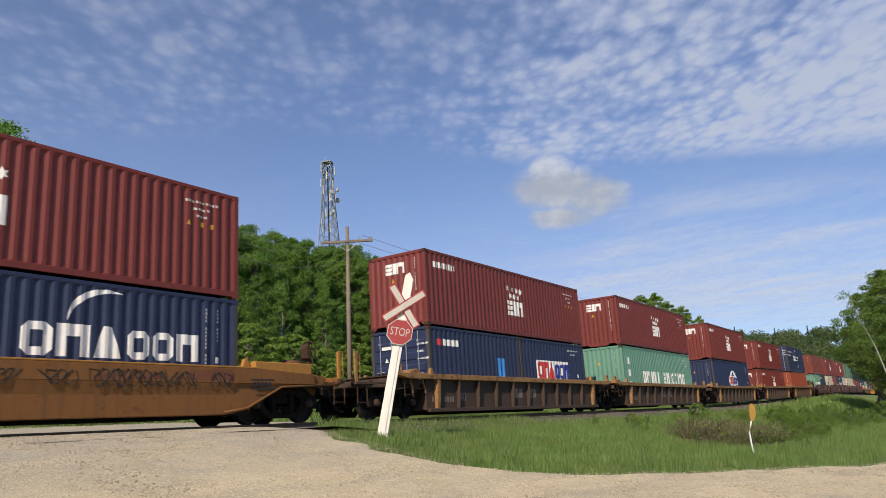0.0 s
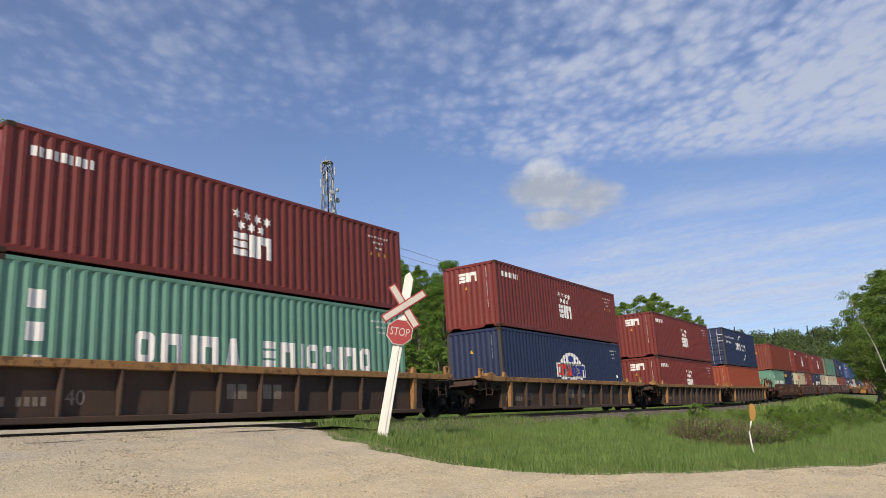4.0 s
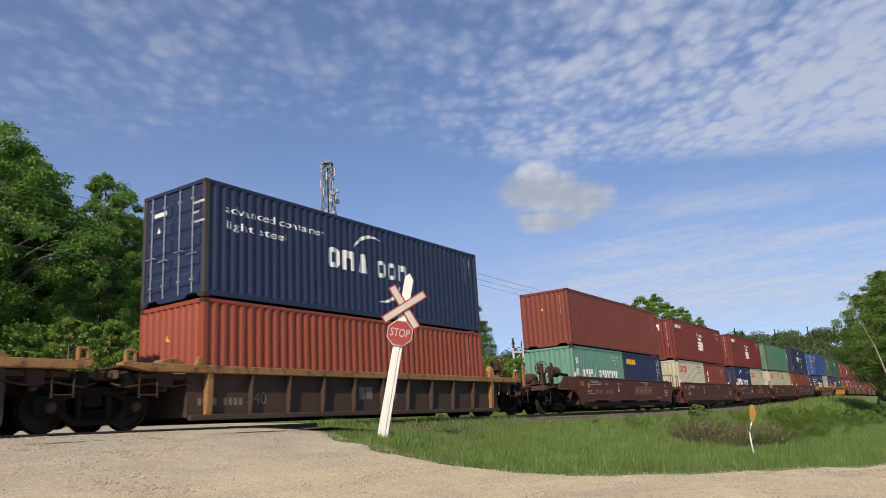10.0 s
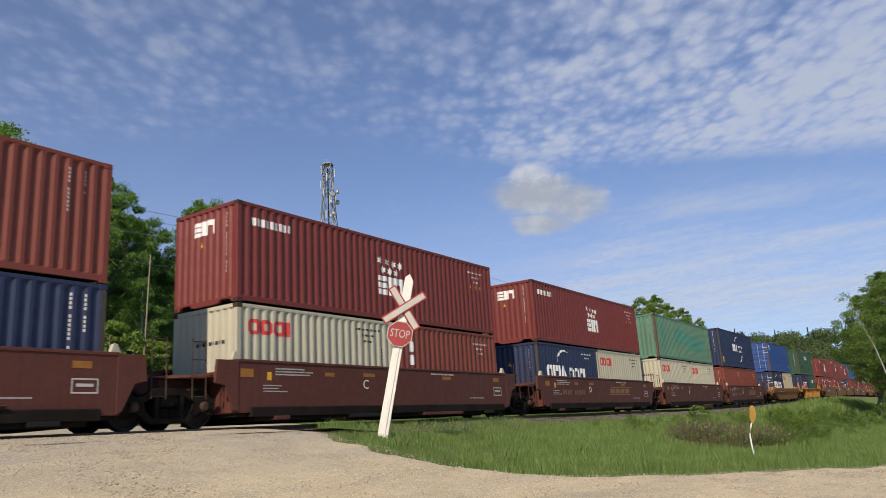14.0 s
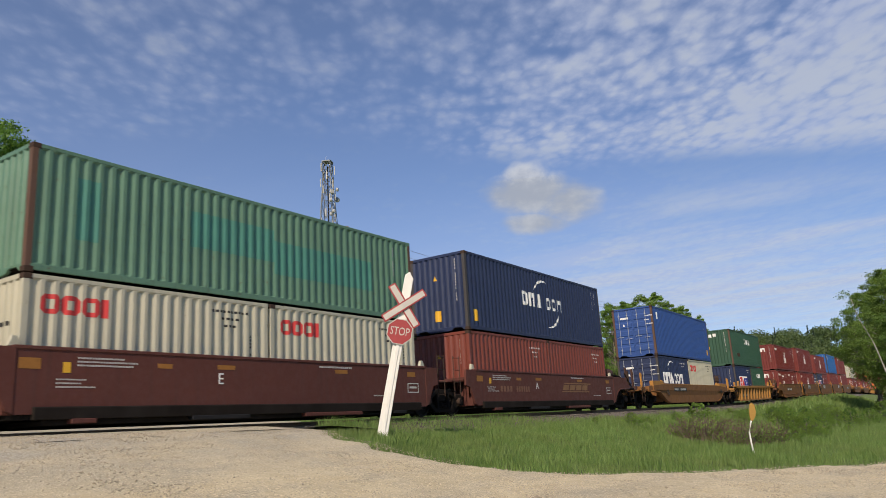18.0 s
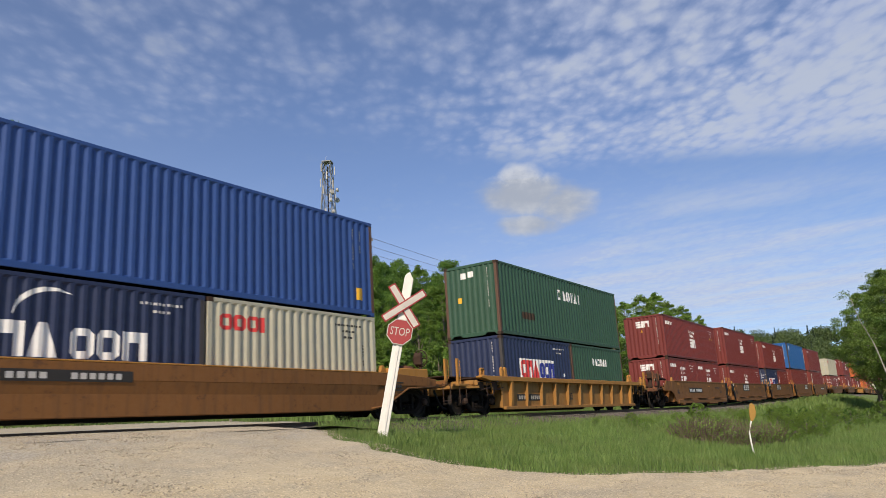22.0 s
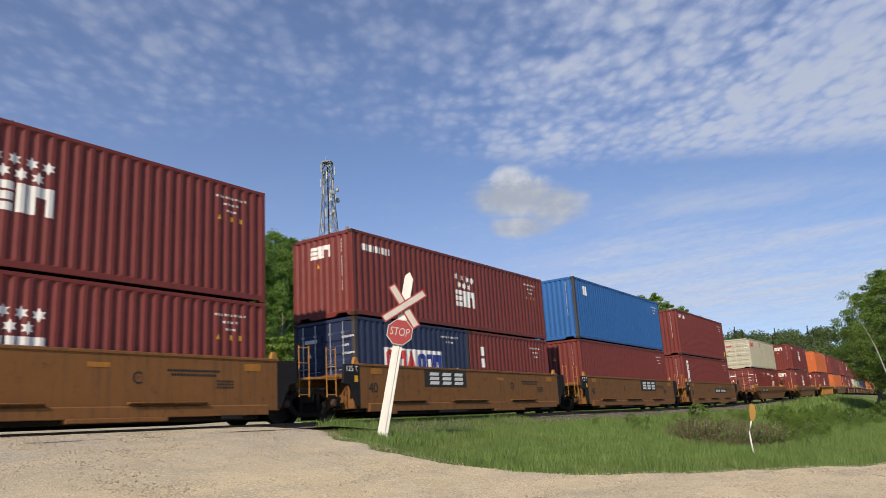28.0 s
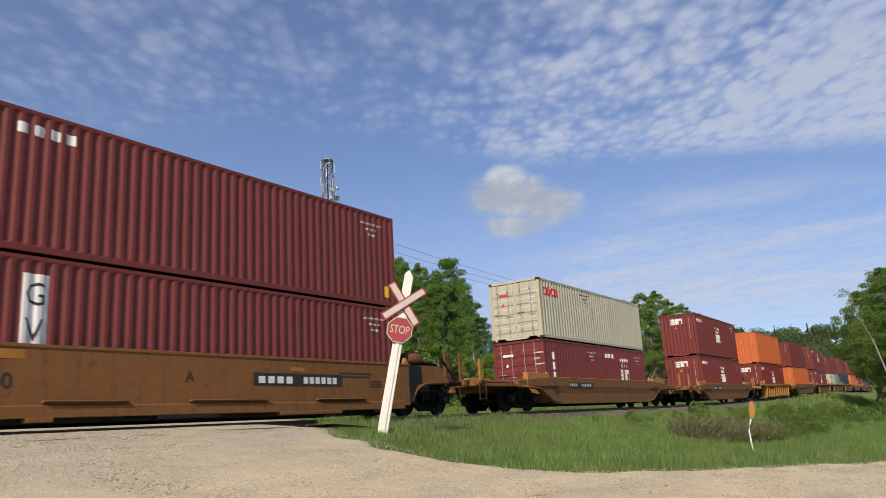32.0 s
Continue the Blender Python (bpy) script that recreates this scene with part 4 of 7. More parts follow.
def ribbed_car(paint_, top, label, front=3.9, rear=3.6, shared_front=False, shared_rear=False):
    """A well car with ribbed sides, or a unit of a chain whose neighbours share a truck at the joint. front, rear: how far its ends reach."""
    car = thing("well_car", label, "rail car", "cars of the train")
    for s in (-1, 1):
        part("side_plate", kept("rib_plate", lambda: Shape().box(-0.55, 12.75, -0.03, 0.03, 0.20, 1.18).mesh("side_plate", 0.006)), paint_, car, at=(0, 1.36 * s, 0))
        part("top_chord", kept("rib_chord", lambda: Shape().prism([(-2.2, 1.33), (14.3, 1.33), (14.3, 1.24), (14.0, 1.16), (-1.6, 1.16), (-2.2, 1.26)], -0.15, 0.11).mesh("top_chord", 0.012)), top, car, "worn tan top chord", at=(0, 1.42 if s > 0 else -1.42, 0))
        part("bottom_chord", kept("rib_low", lambda: Shape().box(-0.5, 12.7, -0.08, 0.06, 0.14, 0.26).mesh("bottom_chord", 0.015)), paint_, car, at=(0, 1.42 * s, 0))
        for i in range(11):
            x = -0.02 + i * 1.223
            big = i in (0, 10)
            part("rib", kept(("rib", big), lambda: Shape().prism([(-0.17, 1.17), (0.0, 1.17), (0.0, 0.22), (-0.09, 0.22), (-0.13, 0.5)], -0.08 if big else -0.03, 0.08 if big else 0.03, "x").mesh("rib", 0.008)),
                 top if big else paint_, car, at=(x, (-1.39 if s < 0 else 1.39), 0), turn=(0, 0, 0 if s < 0 else 180))
    part("well_floor", kept("well_floor", lambda: Shape().box(-0.2, 12.4, -1.36, 1.36, 0.22, 0.345).mesh("well_floor")), GREASE, car)
    for x, way, reach, shared in ((0, -1, front, shared_front), (12.192, 1, rear, shared_rear)):
        half = min(reach, 2.45)
        part("end_sill", kept(("rib_end", way, reach), lambda: Shape().box(min(0.5 * way, half * way), max(0.5 * way, half * way), -1.34, 1.34, 1.02, 1.14)
             .box(min(0.2 * way, (reach + 0.1) * way), max(0.2 * way, (reach + 0.1) * way), -0.3, 0.3, 0.72, 1.02)
             .box(min(0.42 * way, 0.50 * way), max(0.42 * way, 0.50 * way), -1.36, 1.36, 0.22, 1.14)
             .prism([((half - 0.15) * way, -1.45), ((half + 0.05) * way, -1.1), ((half + 0.05) * way, 1.1), ((half - 0.15) * way, 1.45)], 1.0, 1.18, "z").mesh("end_sill", 0.015)), paint_, car, at=(x, 0, 0))
        part("walkway", kept(("walk", way), lambda: Shape().box(min(0.7 * way, 1.9 * way), max(0.7 * way, 1.9 * way), -1.2, 1.2, 1.28, 1.32).box(min(0.9 * way, 1.0 * way), max(0.9 * way, 1.0 * way), -1.1, 1.1, 1.14, 1.28)
             .box(min(1.7 * way, 1.8 * way), max(1.7 * way, 1.8 * way), -1.1, 1.1, 1.14, 1.28).mesh("walkway")), IRON, car, at=(x, 0, 0))
        ladder(car, x + 1.55 * way - 0.2, -1.47, 0.62, 1.16, IRON, 2)
        part("lifting_ring", kept("lifting_ring", ring_bracket), top, car, at=(x + 1.95 * way, -1.42, 1.325)).scale = (0.75, 1, 0.75)
        if shared:
            if way > 0:
                truck(car, x + reach)
        else:
            truck(car, x + 1.75 * way)
            coupler(car, x + (reach + 0.05) * way, way)
            part("end_deck", kept(("ribdeck", way, reach), lambda: Shape().box(min(2.2 * way, (reach - 0.2) * way), max(2.2 * way, (reach - 0.2) * way), -1.25, 1.25, 0.98, 1.06)
                 .prism([(2.2 * way, -1.45), ((reach - 0.1) * way, -1.0), ((reach - 0.1) * way, 1.0), (2.2 * way, 1.45)], 0.90, 0.99, "z").mesh("end_deck", 0.012)), paint_, car, at=(x, 0, 0))
            for y in (-1.12, 1.12):
                handrail(car, x + (reach - 0.35) * way, y, 1.04, 1.92, top)
            ladder(car, x + (reach - 0.5) * way - 0.2, -1.2, 0.42, 1.0, IRON, 2)
        guide(car, x + 0.2 * way, -1.36, top)
        guide(car, x + 0.2 * way, 1.36, top)
    brown = paint_ is WELL_BROWN
    part("number", letters("40", 0.30), BLACK_MARK if not brown else DIM_MARK, car, at=(1.55 if brown else 5.3, -1.394, 0.60))
    if brown:
        paint_on(car, "small_lettering", word(-0.25, 0.46, 0.55, 0.17, 4, 0.35) + word(0.45, 0.46, 0.6, 0.17, 4, 0.35), DIM_MARK, -1.396)
        paint_on(car, "faded_block", word(5.15, 0.58, 0.65, 0.34, 2, 0.2) + word(6.25, 0.58, 0.65, 0.34, 2, 0.2), DIM_MARK, -1.396)
    else:
        plate = part("number_panel", kept("ribplate", lambda: Shape().box(0, 2.0, -0.008, 0, 0.46, 0.70).mesh("number_panel")), BLACK_MARK, car, "black panel with white bars", at=(0.55, -1.393, 0))
        paint_on(plate, "small_lettering", word(0.12, 0.51, 0.75, 0.14, 4, 0.3) + word(1.08, 0.51, 0.8, 0.14, 5, 0.3), SIGN_GREY, -0.012)
    if brown and not shared_rear:
        part("air_tank", kept("drum", lambda: Shape().lathe([(-0.38, 0.0), (-0.37, 0.12), (-0.28, 0.235), (0.28, 0.235), (0.37, 0.12), (0.38, 0.0)], "x", 16).mesh("air_tank", smooth=True)), TANK_YELLOW, car,
             "yellow air tank on the end deck", at=(12.85, -0.85, 1.60))
        for x in (12.62, 13.08):
            part("tank_strap", kept("strap", lambda: Shape().box(-0.03, 0.03, -0.25, -0.20, 1.14, 1.62).box(-0.03, 0.03, 0.20, 0.25, 1.14, 1.62).box(-0.03, 0.03, -0.25, 0.25, 1.30, 1.37).mesh("tank_strap", 0.006)), top, car, at=(x, -0.85, 0))
        brake_gear(car, 13.75, IRON, True)
        part("deck_frame", kept("ribframe", lambda: Shape().box(12.5, 13.3, -1.22, -1.16, 1.14, 1.44).box(12.5, 13.3, -0.5, -0.44, 1.14, 1.44).box(13.28, 13.36, -1.22, -0.44, 1.30, 1.44).mesh("deck_frame", 0.01)), top, car)
        part("end_rail", kept("ribrail", lambda: Shape().tube([(13.4, -1.15, 1.14), (13.4, -1.15, 1.42), (14.3, -1.15, 1.42), (14.3, -1.15, 1.14)], [0.03] * 4, 6).mesh("end_rail")), IRON, car)
    elif not brown:
        for x in (12.42, 12.66, 0.0 - 0.22, 0.0 - 0.46):
            part("box_guide", kept("ribguide", lambda: Shape().prism([(-0.10, 1.30), (0.10, 1.30), (0.06, 1.62), (-0.02, 1.70), (-0.10, 1.62)], -0.05, 0.05).mesh("box_guide", 0.012)), top, car, at=(x, -1.38, 0))
        for x in (13.6, 14.1):
            part("chord_block", kept("chordblock", lambda: Shape().box(-0.09, 0.09, -0.06, 0.0, 1.19, 1.31).mesh("chord_block", 0.012)), top, car, at=(x, -1.57, 0))
        for x, way in ((12.192, 1), (0, -1)):
            part("grating", kept(("ribgrate", way), lambda: Shape().box(min(0.9 * way, 3.3 * way), max(0.9 * way, 3.3 * way), -0.55, 0.55, 1.345, 1.375).mesh("grating")), IRON, car, at=(x, 0, 0))
    for x, way in ((12.192, 1), (0, -1)):
        part("brake_pipe", kept(("ribpipe", way), lambda: Shape().tube([(0.45 * way, -1.38, 0.95), (0.9 * way, -1.40, 0.86), (1.4 * way, -1.39, 0.93), (2.0 * way, -1.36, 0.84), (2.3 * way, -1.30, 0.92)], [0.026] * 5, 6).mesh("brake_pipe", smooth=True)), IRON, car, at=(x, 0, 0))
        part("brake_rod", kept(("ribrod", way), lambda: Shape().tube([(0.5 * way, -1.30, 1.02), (1.3 * way, -1.32, 0.98), (2.3 * way, -1.25, 1.0)], [0.03] * 3, 6).mesh("brake_rod")), GREASE, car, at=(x, 0, 0))
        for d in (0.75, 1.40) if not (shared_front if way < 0 else shared_rear) else ():
            part("strut", kept(("ribstrut", way), lambda: Shape().prism([(0.0, 1.16), (0.05, 1.16), (0.05 - 0.14 * way, 0.72), (-0.14 * way, 0.72)], -0.025, 0.025).mesh("strut", 0.006)), top, car, at=(x + d * way, -1.40, 0))
        part("valve_box", kept("valvebox", valve_box), IRON, car, at=(x + 1.08 * way, -1.30, 0))
        part("valve_box", kept("valvebox", valve_box), GREASE, car, at=(x + 1.95 * way, -1.26, -0.04))
    if shared_front or shared_rear:
        for x in (12.55, -0.75):
            part("bearing_plate", kept("bearplate", lambda: Shape().prism([(-0.3, 1.32), (0.35, 1.32), (0.30, 1.44), (0.10, 1.52), (-0.25, 1.46)], -0.16, 0.16).mesh("bearing_plate", 0.02)), top, car, at=(x, -1.0, 0))
    return car


def smooth_car(paint_, top, label, black_ends=False, letter="", first=False, last=False, plate="bars"):
    """A unit of an articulated well car with smooth tall sides."""
    car = thing("well_car", label, "rail car", "cars of the train")
    z1 = 1.53
    gear = ORANGE_RUST if black_ends else RUSTY
    for s in (-1, 1):
        outline = [(-0.15, z1), (12.34, z1), (12.34, 0.30), (-0.15, 0.30)]
        near = part("side_plate", kept("smooth_plate", lambda: Shape().prism(outline, -0.03, 0.03).mesh("side_plate", 0.006)), paint_, car, at=(0, 1.44 * s, 0))
        part("top_chord", kept("smooth_chord", lambda: Shape().box(-0.2, 12.39, -0.09, 0.07, z1 - 0.06, z1 + 0.012).mesh("top_chord", 0.012)), paint_, car, at=(0, 1.40 * s, 0))
        part("bottom_chord", kept("smooth_low", lambda: Shape().prism([(-0.10, 0.20), (0.08, 0.20), (0.08, 0.36), (-0.02, 0.44), (-0.10, 0.42)], 0.2, 11.99, "x").mesh("bottom_chord", 0.01)),
             (paint_ if black_ends else GREASE), car, at=(0, -1.44 if s < 0 else 1.44, 0), turn=(0, 0, 0)) if s < 0 else None
        for i, (x, w) in enumerate(((0.9, 0.5), (3.6, 1.6), (7.0, 2.2), (10.6, 0.6))):
            part("foot_plate", kept(("foot", w), lambda: Shape().box(0, w, -0.12, 0.06, 0.12, 0.21).mesh("foot_plate", 0.012)), BLACK if i % 2 else paint_, car, at=(x, 1.44 * s, 0))
        for x, way in ((-0.15, -1), (12.34, 1)):
            out = [(0, z1 - 0.02), (0.62 * way, z1 - 0.02), (0.68 * way, 0.98), (0.40 * way, 0.92), (0.12 * way, 0.36), (0, 0.32)]
            end = part("end_panel", kept(("smooth_end", way), lambda: Shape().prism(out, -0.04, 0.04).mesh("end_panel", 0.008)), BLACK if black_ends and not (first and way < 0) else paint_, car,
                       "black end panel" if black_ends and not (first and way < 0) else "", at=(x, 1.445 * s, 0))
            if s < 0 and black_ends and way < 0 and not first:
                part("lettering", letters("125 T", 0.16), WHITE, end, at=(-0.32, -0.042, 1.38))
                part("plate", Shape().box(-0.22, -0.08, -0.044, -0.04, 1.02, 1.2), YELLOW_MARK, end)
    part("well_floor", kept("well_floor", lambda: None), GREASE, car)
    # black bar added as the shaded band below the side plates
    part("floor_beam", kept("floor_beam", lambda: Shape().box(0.4, 11.8, -1.40, 1.40, 0.10, 0.205).mesh("floor_beam", 0.015)), GREASE, car)
    for x, w in ((1.2, 1.7), (4.4, 2.2), (8.3, 1.9)) if black_ends or first else ():
        part("shelf_lip", kept(("shelf", w), lambda: Shape().prism([(-0.13, 0.50), (0, 0.52), (0, 0.46), (-0.12, 0.485)], 0, w, "x").mesh("shelf_lip")), paint_, car, at=(x, -1.47, 0))
    for x, way in ((0, -1), (12.192, 1)):
        outer = first and way < 0 or last and way > 0
        reach = 3.6 if outer else 1.55
        part("end_sill", kept(("art_end", way, outer), lambda: Shape().box(min(0.1 * way, 0.3 * way), max(0.1 * way, 0.3 * way), -1.38, 1.38, 0.3, 1.3)
             .box(min(0.25 * way, reach * way), max(0.25 * way, reach * way), -0.42, 0.42, 0.78, 1.12)
             .prism([(0.3 * way, -1.3), (min(reach, 1.55) * way * 0.72, -0.95), (min(reach, 1.55) * way, -0.5), (min(reach, 1.55) * way, 0.5), (min(reach, 1.55) * way * 0.72, 0.95), (0.3 * way, 1.3)], 1.12, 1.20, "z").mesh("end_sill", 0.015)),
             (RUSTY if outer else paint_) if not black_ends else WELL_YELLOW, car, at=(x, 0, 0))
        guide(car, x + 0.15 * way, -1.32, CREAM if not black_ends else top, 1.53)
        if not outer:
            ladder(car, x + (1.0 if way > 0 else -1.35), -1.36, 0.62, 1.95, IRON if not black_ends else top, 4, 0.36)
            handrail(car, x + 1.25 * way, 1.2, 1.2, 1.95, IRON if not black_ends else top)
        else:
            part("deck_beam", kept(("deckbeam", way), lambda: Shape().box(min(3.3 * way, 3.5 * way), max(3.3 * way, 3.5 * way), -1.42, 1.42, 0.92, 1.12).mesh("deck_beam", 0.015)), gear, car, at=(x, 0, 0))
            part("walkway", kept(("artwalk", way), lambda: Shape().box(min(1.5 * way, 3.3 * way), max(1.5 * way, 3.3 * way), -0.62, 0.62, 1.15, 1.18).box(min(2.6 * way, 3.2 * way), max(2.6 * way, 3.2 * way), -1.25, 1.25, 1.19, 1.22).mesh("walkway")), IRON, car, at=(x, 0, 0))
            part("brake_rod", kept(("brod", way), lambda: Shape().tube([(0.6 * way, -0.85, 1.05), (1.9 * way, -0.9, 1.22), (3.3 * way, -0.8, 1.02)], [0.035] * 3, 6).mesh("brake_rod")), GREASE, car, at=(x, 0, 0))
            part("brake_pipe", kept(("bpipe", way), lambda: Shape().tube([(0.5 * way, -1.28, 1.12), (1.4 * way, -1.30, 1.02), (2.4 * way, -1.30, 1.06), (3.5 * way, -1.26, 0.98)], [0.05] * 4, 7).mesh("brake_pipe", smooth=True)), IRON, car, at=(x, 0, 0))
            part("brake_pipe", kept(("tpipe", way), lambda: Shape().tube([(0.35 * way, -1.0, 1.62), (1.4 * way, -1.02, 1.66), (2.3 * way, -1.0, 1.58)], [0.06] * 3, 8).mesh("brake_pipe", smooth=True)), GREASE, car, at=(x, 0, 0))
            part("diagonal_brace", kept(("dbrace", way), lambda: Shape().tube([(2.2 * way, -1.28, 1.78), (2.95 * way, -1.32, 1.08)], [0.035] * 2, 6).mesh("diagonal_brace")), GREASE, car, at=(x, 0, 0))
            part("arch_lip", kept(("archlip", way), lambda: Shape().tube([(0.25 * way, -1.46, 0.42), (0.55 * way, -1.47, 0.78), (0.95 * way, -1.47, 0.95), (2.3 * way, -1.45, 0.98)], [0.035] * 4, 6).mesh("arch_lip", smooth=True)), paint_, car, at=(x, 0, 0))
            part("arch_web", kept(("archweb", way), lambda: Shape().prism([(0.2 * way, 1.51), (1.75 * way, 1.51), (1.80 * way, 1.42), (1.95 * way, 1.30), (2.3 * way, 1.10), (2.3 * way, 0.98), (0.95 * way, 0.95), (0.55 * way, 0.78), (0.2 * way, 0.42)], -1.475, -1.42).mesh("arch_web", 0.008)), paint_, car, at=(x, 0, 0))
            part("cylinder_drum", kept("enddrum", lambda: Shape().lathe([(-0.45, 0.0), (-0.45, 0.16), (-0.36, 0.23), (0.30, 0.23), (0.42, 0.15), (0.42, 0.0)], "x", 16).mesh("cylinder_drum", smooth=True)), gear, car, at=(x + 1.25 * way, -0.75, 1.76))
            part("reflector", kept("endrefl", lambda: Shape().lathe([(-0.03, 0.0), (-0.03, 0.07), (0.0, 0.08)], "y", 10).mesh("reflector")), CREAM, car, "pale round cap", at=(x + 2.35 * way, -1.0, 1.58))
            for d in (0.5, 0.95, 1.5):
                part("valve_box", kept("valvebox", valve_box), GREASE if d < 1 else IRON, car, at=(x + (1.3 + d) * way, -1.05, 0.02 * d))
            part("lever_stand", kept(("lever", way), lambda: Shape().prism([(1.9 * way, 1.15), (2.4 * way, 1.15), (2.15 * way, 1.75), (1.95 * way, 1.7)], -0.72, -0.55).mesh("lever_stand", 0.02)), IRON, car, at=(x, 0, 0))
            for y in (-1.25, 1.25):
                part("side_step", kept(("outer", way), lambda: Shape().box(min(1.2 * way, 3.4 * way), max(1.2 * way, 3.4 * way), -0.04, 0.04, 0.98, 1.08).mesh("side_step", 0.01)), gear, car, at=(x, y, 0))
                handrail(car, x + 3.35 * way, y, 1.1, 2.0, gear)
                handrail(car, x + 2.45 * way, y, 1.1, 2.05, gear)
                handrail(car, x + 2.7 * way, y, 1.0, 1.9, IRON)
                ladder(car, x + 3.0 * way - 0.2, y * 1.02, 0.45, 1.1, IRON, 2)
            coupler(car, x + (reach + 0.2) * way, way)
            brake_gear(car, x + 2.6 * way, gear, way < 0)
        if outer or way > 0:
            truck(car, x + 1.68 * way)
    y = -1.476
    if letter:
        part("unit_letter", letters(letter, 0.26), BLACK_MARK if black_ends else WHITE, car, at=((8.5 if plate == "logo" and letter != "E" else 4.4), y, 1.0))
    if black_ends:
        part("number", letters("40", 0.30), BLACK_MARK, car, at=(0.45, y, 0.86))
        paint_on(car, "reflector", [rect(0.35, 1.26, 0.5, 0.17), rect(7.4, 1.2, 0.5, 0.1), rect(11.3, 1.22, 0.5, 0.17)], FADED_ORANGE, y)
        paint_on(car, "small_lettering", word(9.2, 1.16, 1.4, 0.05, 18) + word(9.3, 1.07, 1.2, 0.05, 15) + word(10.5, 0.95, 0.5, 0.04, 6) + word(10.5, 0.88, 0.5, 0.04, 6) + word(10.5, 0.81, 0.5, 0.04, 6), BLACK_MARK, y)
        x = {"B": 2.75, "C": 2.95, "D": 2.95, "E": 6.8, "A": 6.2}[letter]
        w = 2.4 if plate == "logo" else 3.1
        pl = part("name_plate", kept(("namepl", x, plate), lambda: Shape().box(x, x + w, -0.006, 0, 0.94 if plate == "logo" else 0.84, 1.46 if plate == "logo" else 1.14).mesh("name_plate")), BLACK_MARK, car, "black panel with white blocks", at=(0, y + 0.002, 0))
        if plate == "logo":
            paint_on(pl, "emblem", [[(x + a + 0.16, 1.38 - b), (x + a + 0.66, 1.38 - b), (x + a + 0.61, 1.28 - b), (x + a + 0.11, 1.28 - b)] for a in (0.15, 0.85, 1.55) for b in (0.0, 0.14, 0.28)], WHITE, -0.012)
        else:
            paint_on(pl, "small_lettering", word(x + 0.15, 0.89, 1.2, 0.17, 4, 0.3) + word(x + 1.65, 0.89, 1.3, 0.17, 6, 0.3), WHITE, -0.012)
    else:
        paint_on(car, "reflector", [rect(2.75, 1.2, 0.36, 0.10), rect(4.3, 1.22, 0.5, 0.10), rect(8.2, 1.22, 0.5, 0.10), rect(11.4, 1.2, 0.4, 0.14), rect(-0.1, 1.12, 0.4, 0.2)], WORN_ORANGE, y)
        paint_on(car, "plate", [rect(0.72, 1.06, 0.15, 0.2)], YELLOW_MARK, y)
        paint_on(car, "small_lettering", word(1.0, 1.33, 1.0, 0.035, 17, 0.3) + word(1.0, 1.26, 1.3, 0.035, 22, 0.3) + word(1.0, 1.19, 1.2, 0.035, 20, 0.3) + word(0.6, 0.92, 0.6, 0.03, 11, 0.3) + word(0.6, 0.85, 0.5, 0.03, 9, 0.3) + word(0.6, 0.78, 0.8, 0.03, 14, 0.3) + word(7.6, 1.36, 1.3, 0.045, 17, 0.3) + word(9.8, 0.62, 0.9, 0.035, 16, 0.3), CODE_WHITE, y)
        if letter in "ABD":
            paint_on(car, "faded_name", word(1.5, 0.78, 0.95, 0.2, 4, 0.35) + word(2.7, 0.78, 1.1, 0.2, 6, 0.35), FAINT_MARK, y)
        if letter in "ABD":
            paint_on(car, "faded_emblem", [[(6.7 + a, 0.86), (7.25 + a, 0.86), (7.35 + a, 1.08), (6.8 + a, 1.08)] for a in (0, 0.64, 1.28, 1.92)] + [rect(6.6, 0.78, 2.8, 0.045), rect(6.9, 1.12, 2.7, 0.045)], TAN_MARK, y)
        paint_on(car, "stencil_frame", [rect(11.4, 0.72, 0.55, 0.03), rect(11.4, 0.98, 0.55, 0.03), rect(11.4, 0.75, 0.03, 0.23), rect(11.92, 0.75, 0.03, 0.23), rect(11.5, 0.85, 0.35, 0.06)], CODE_WHITE, y)
    return car


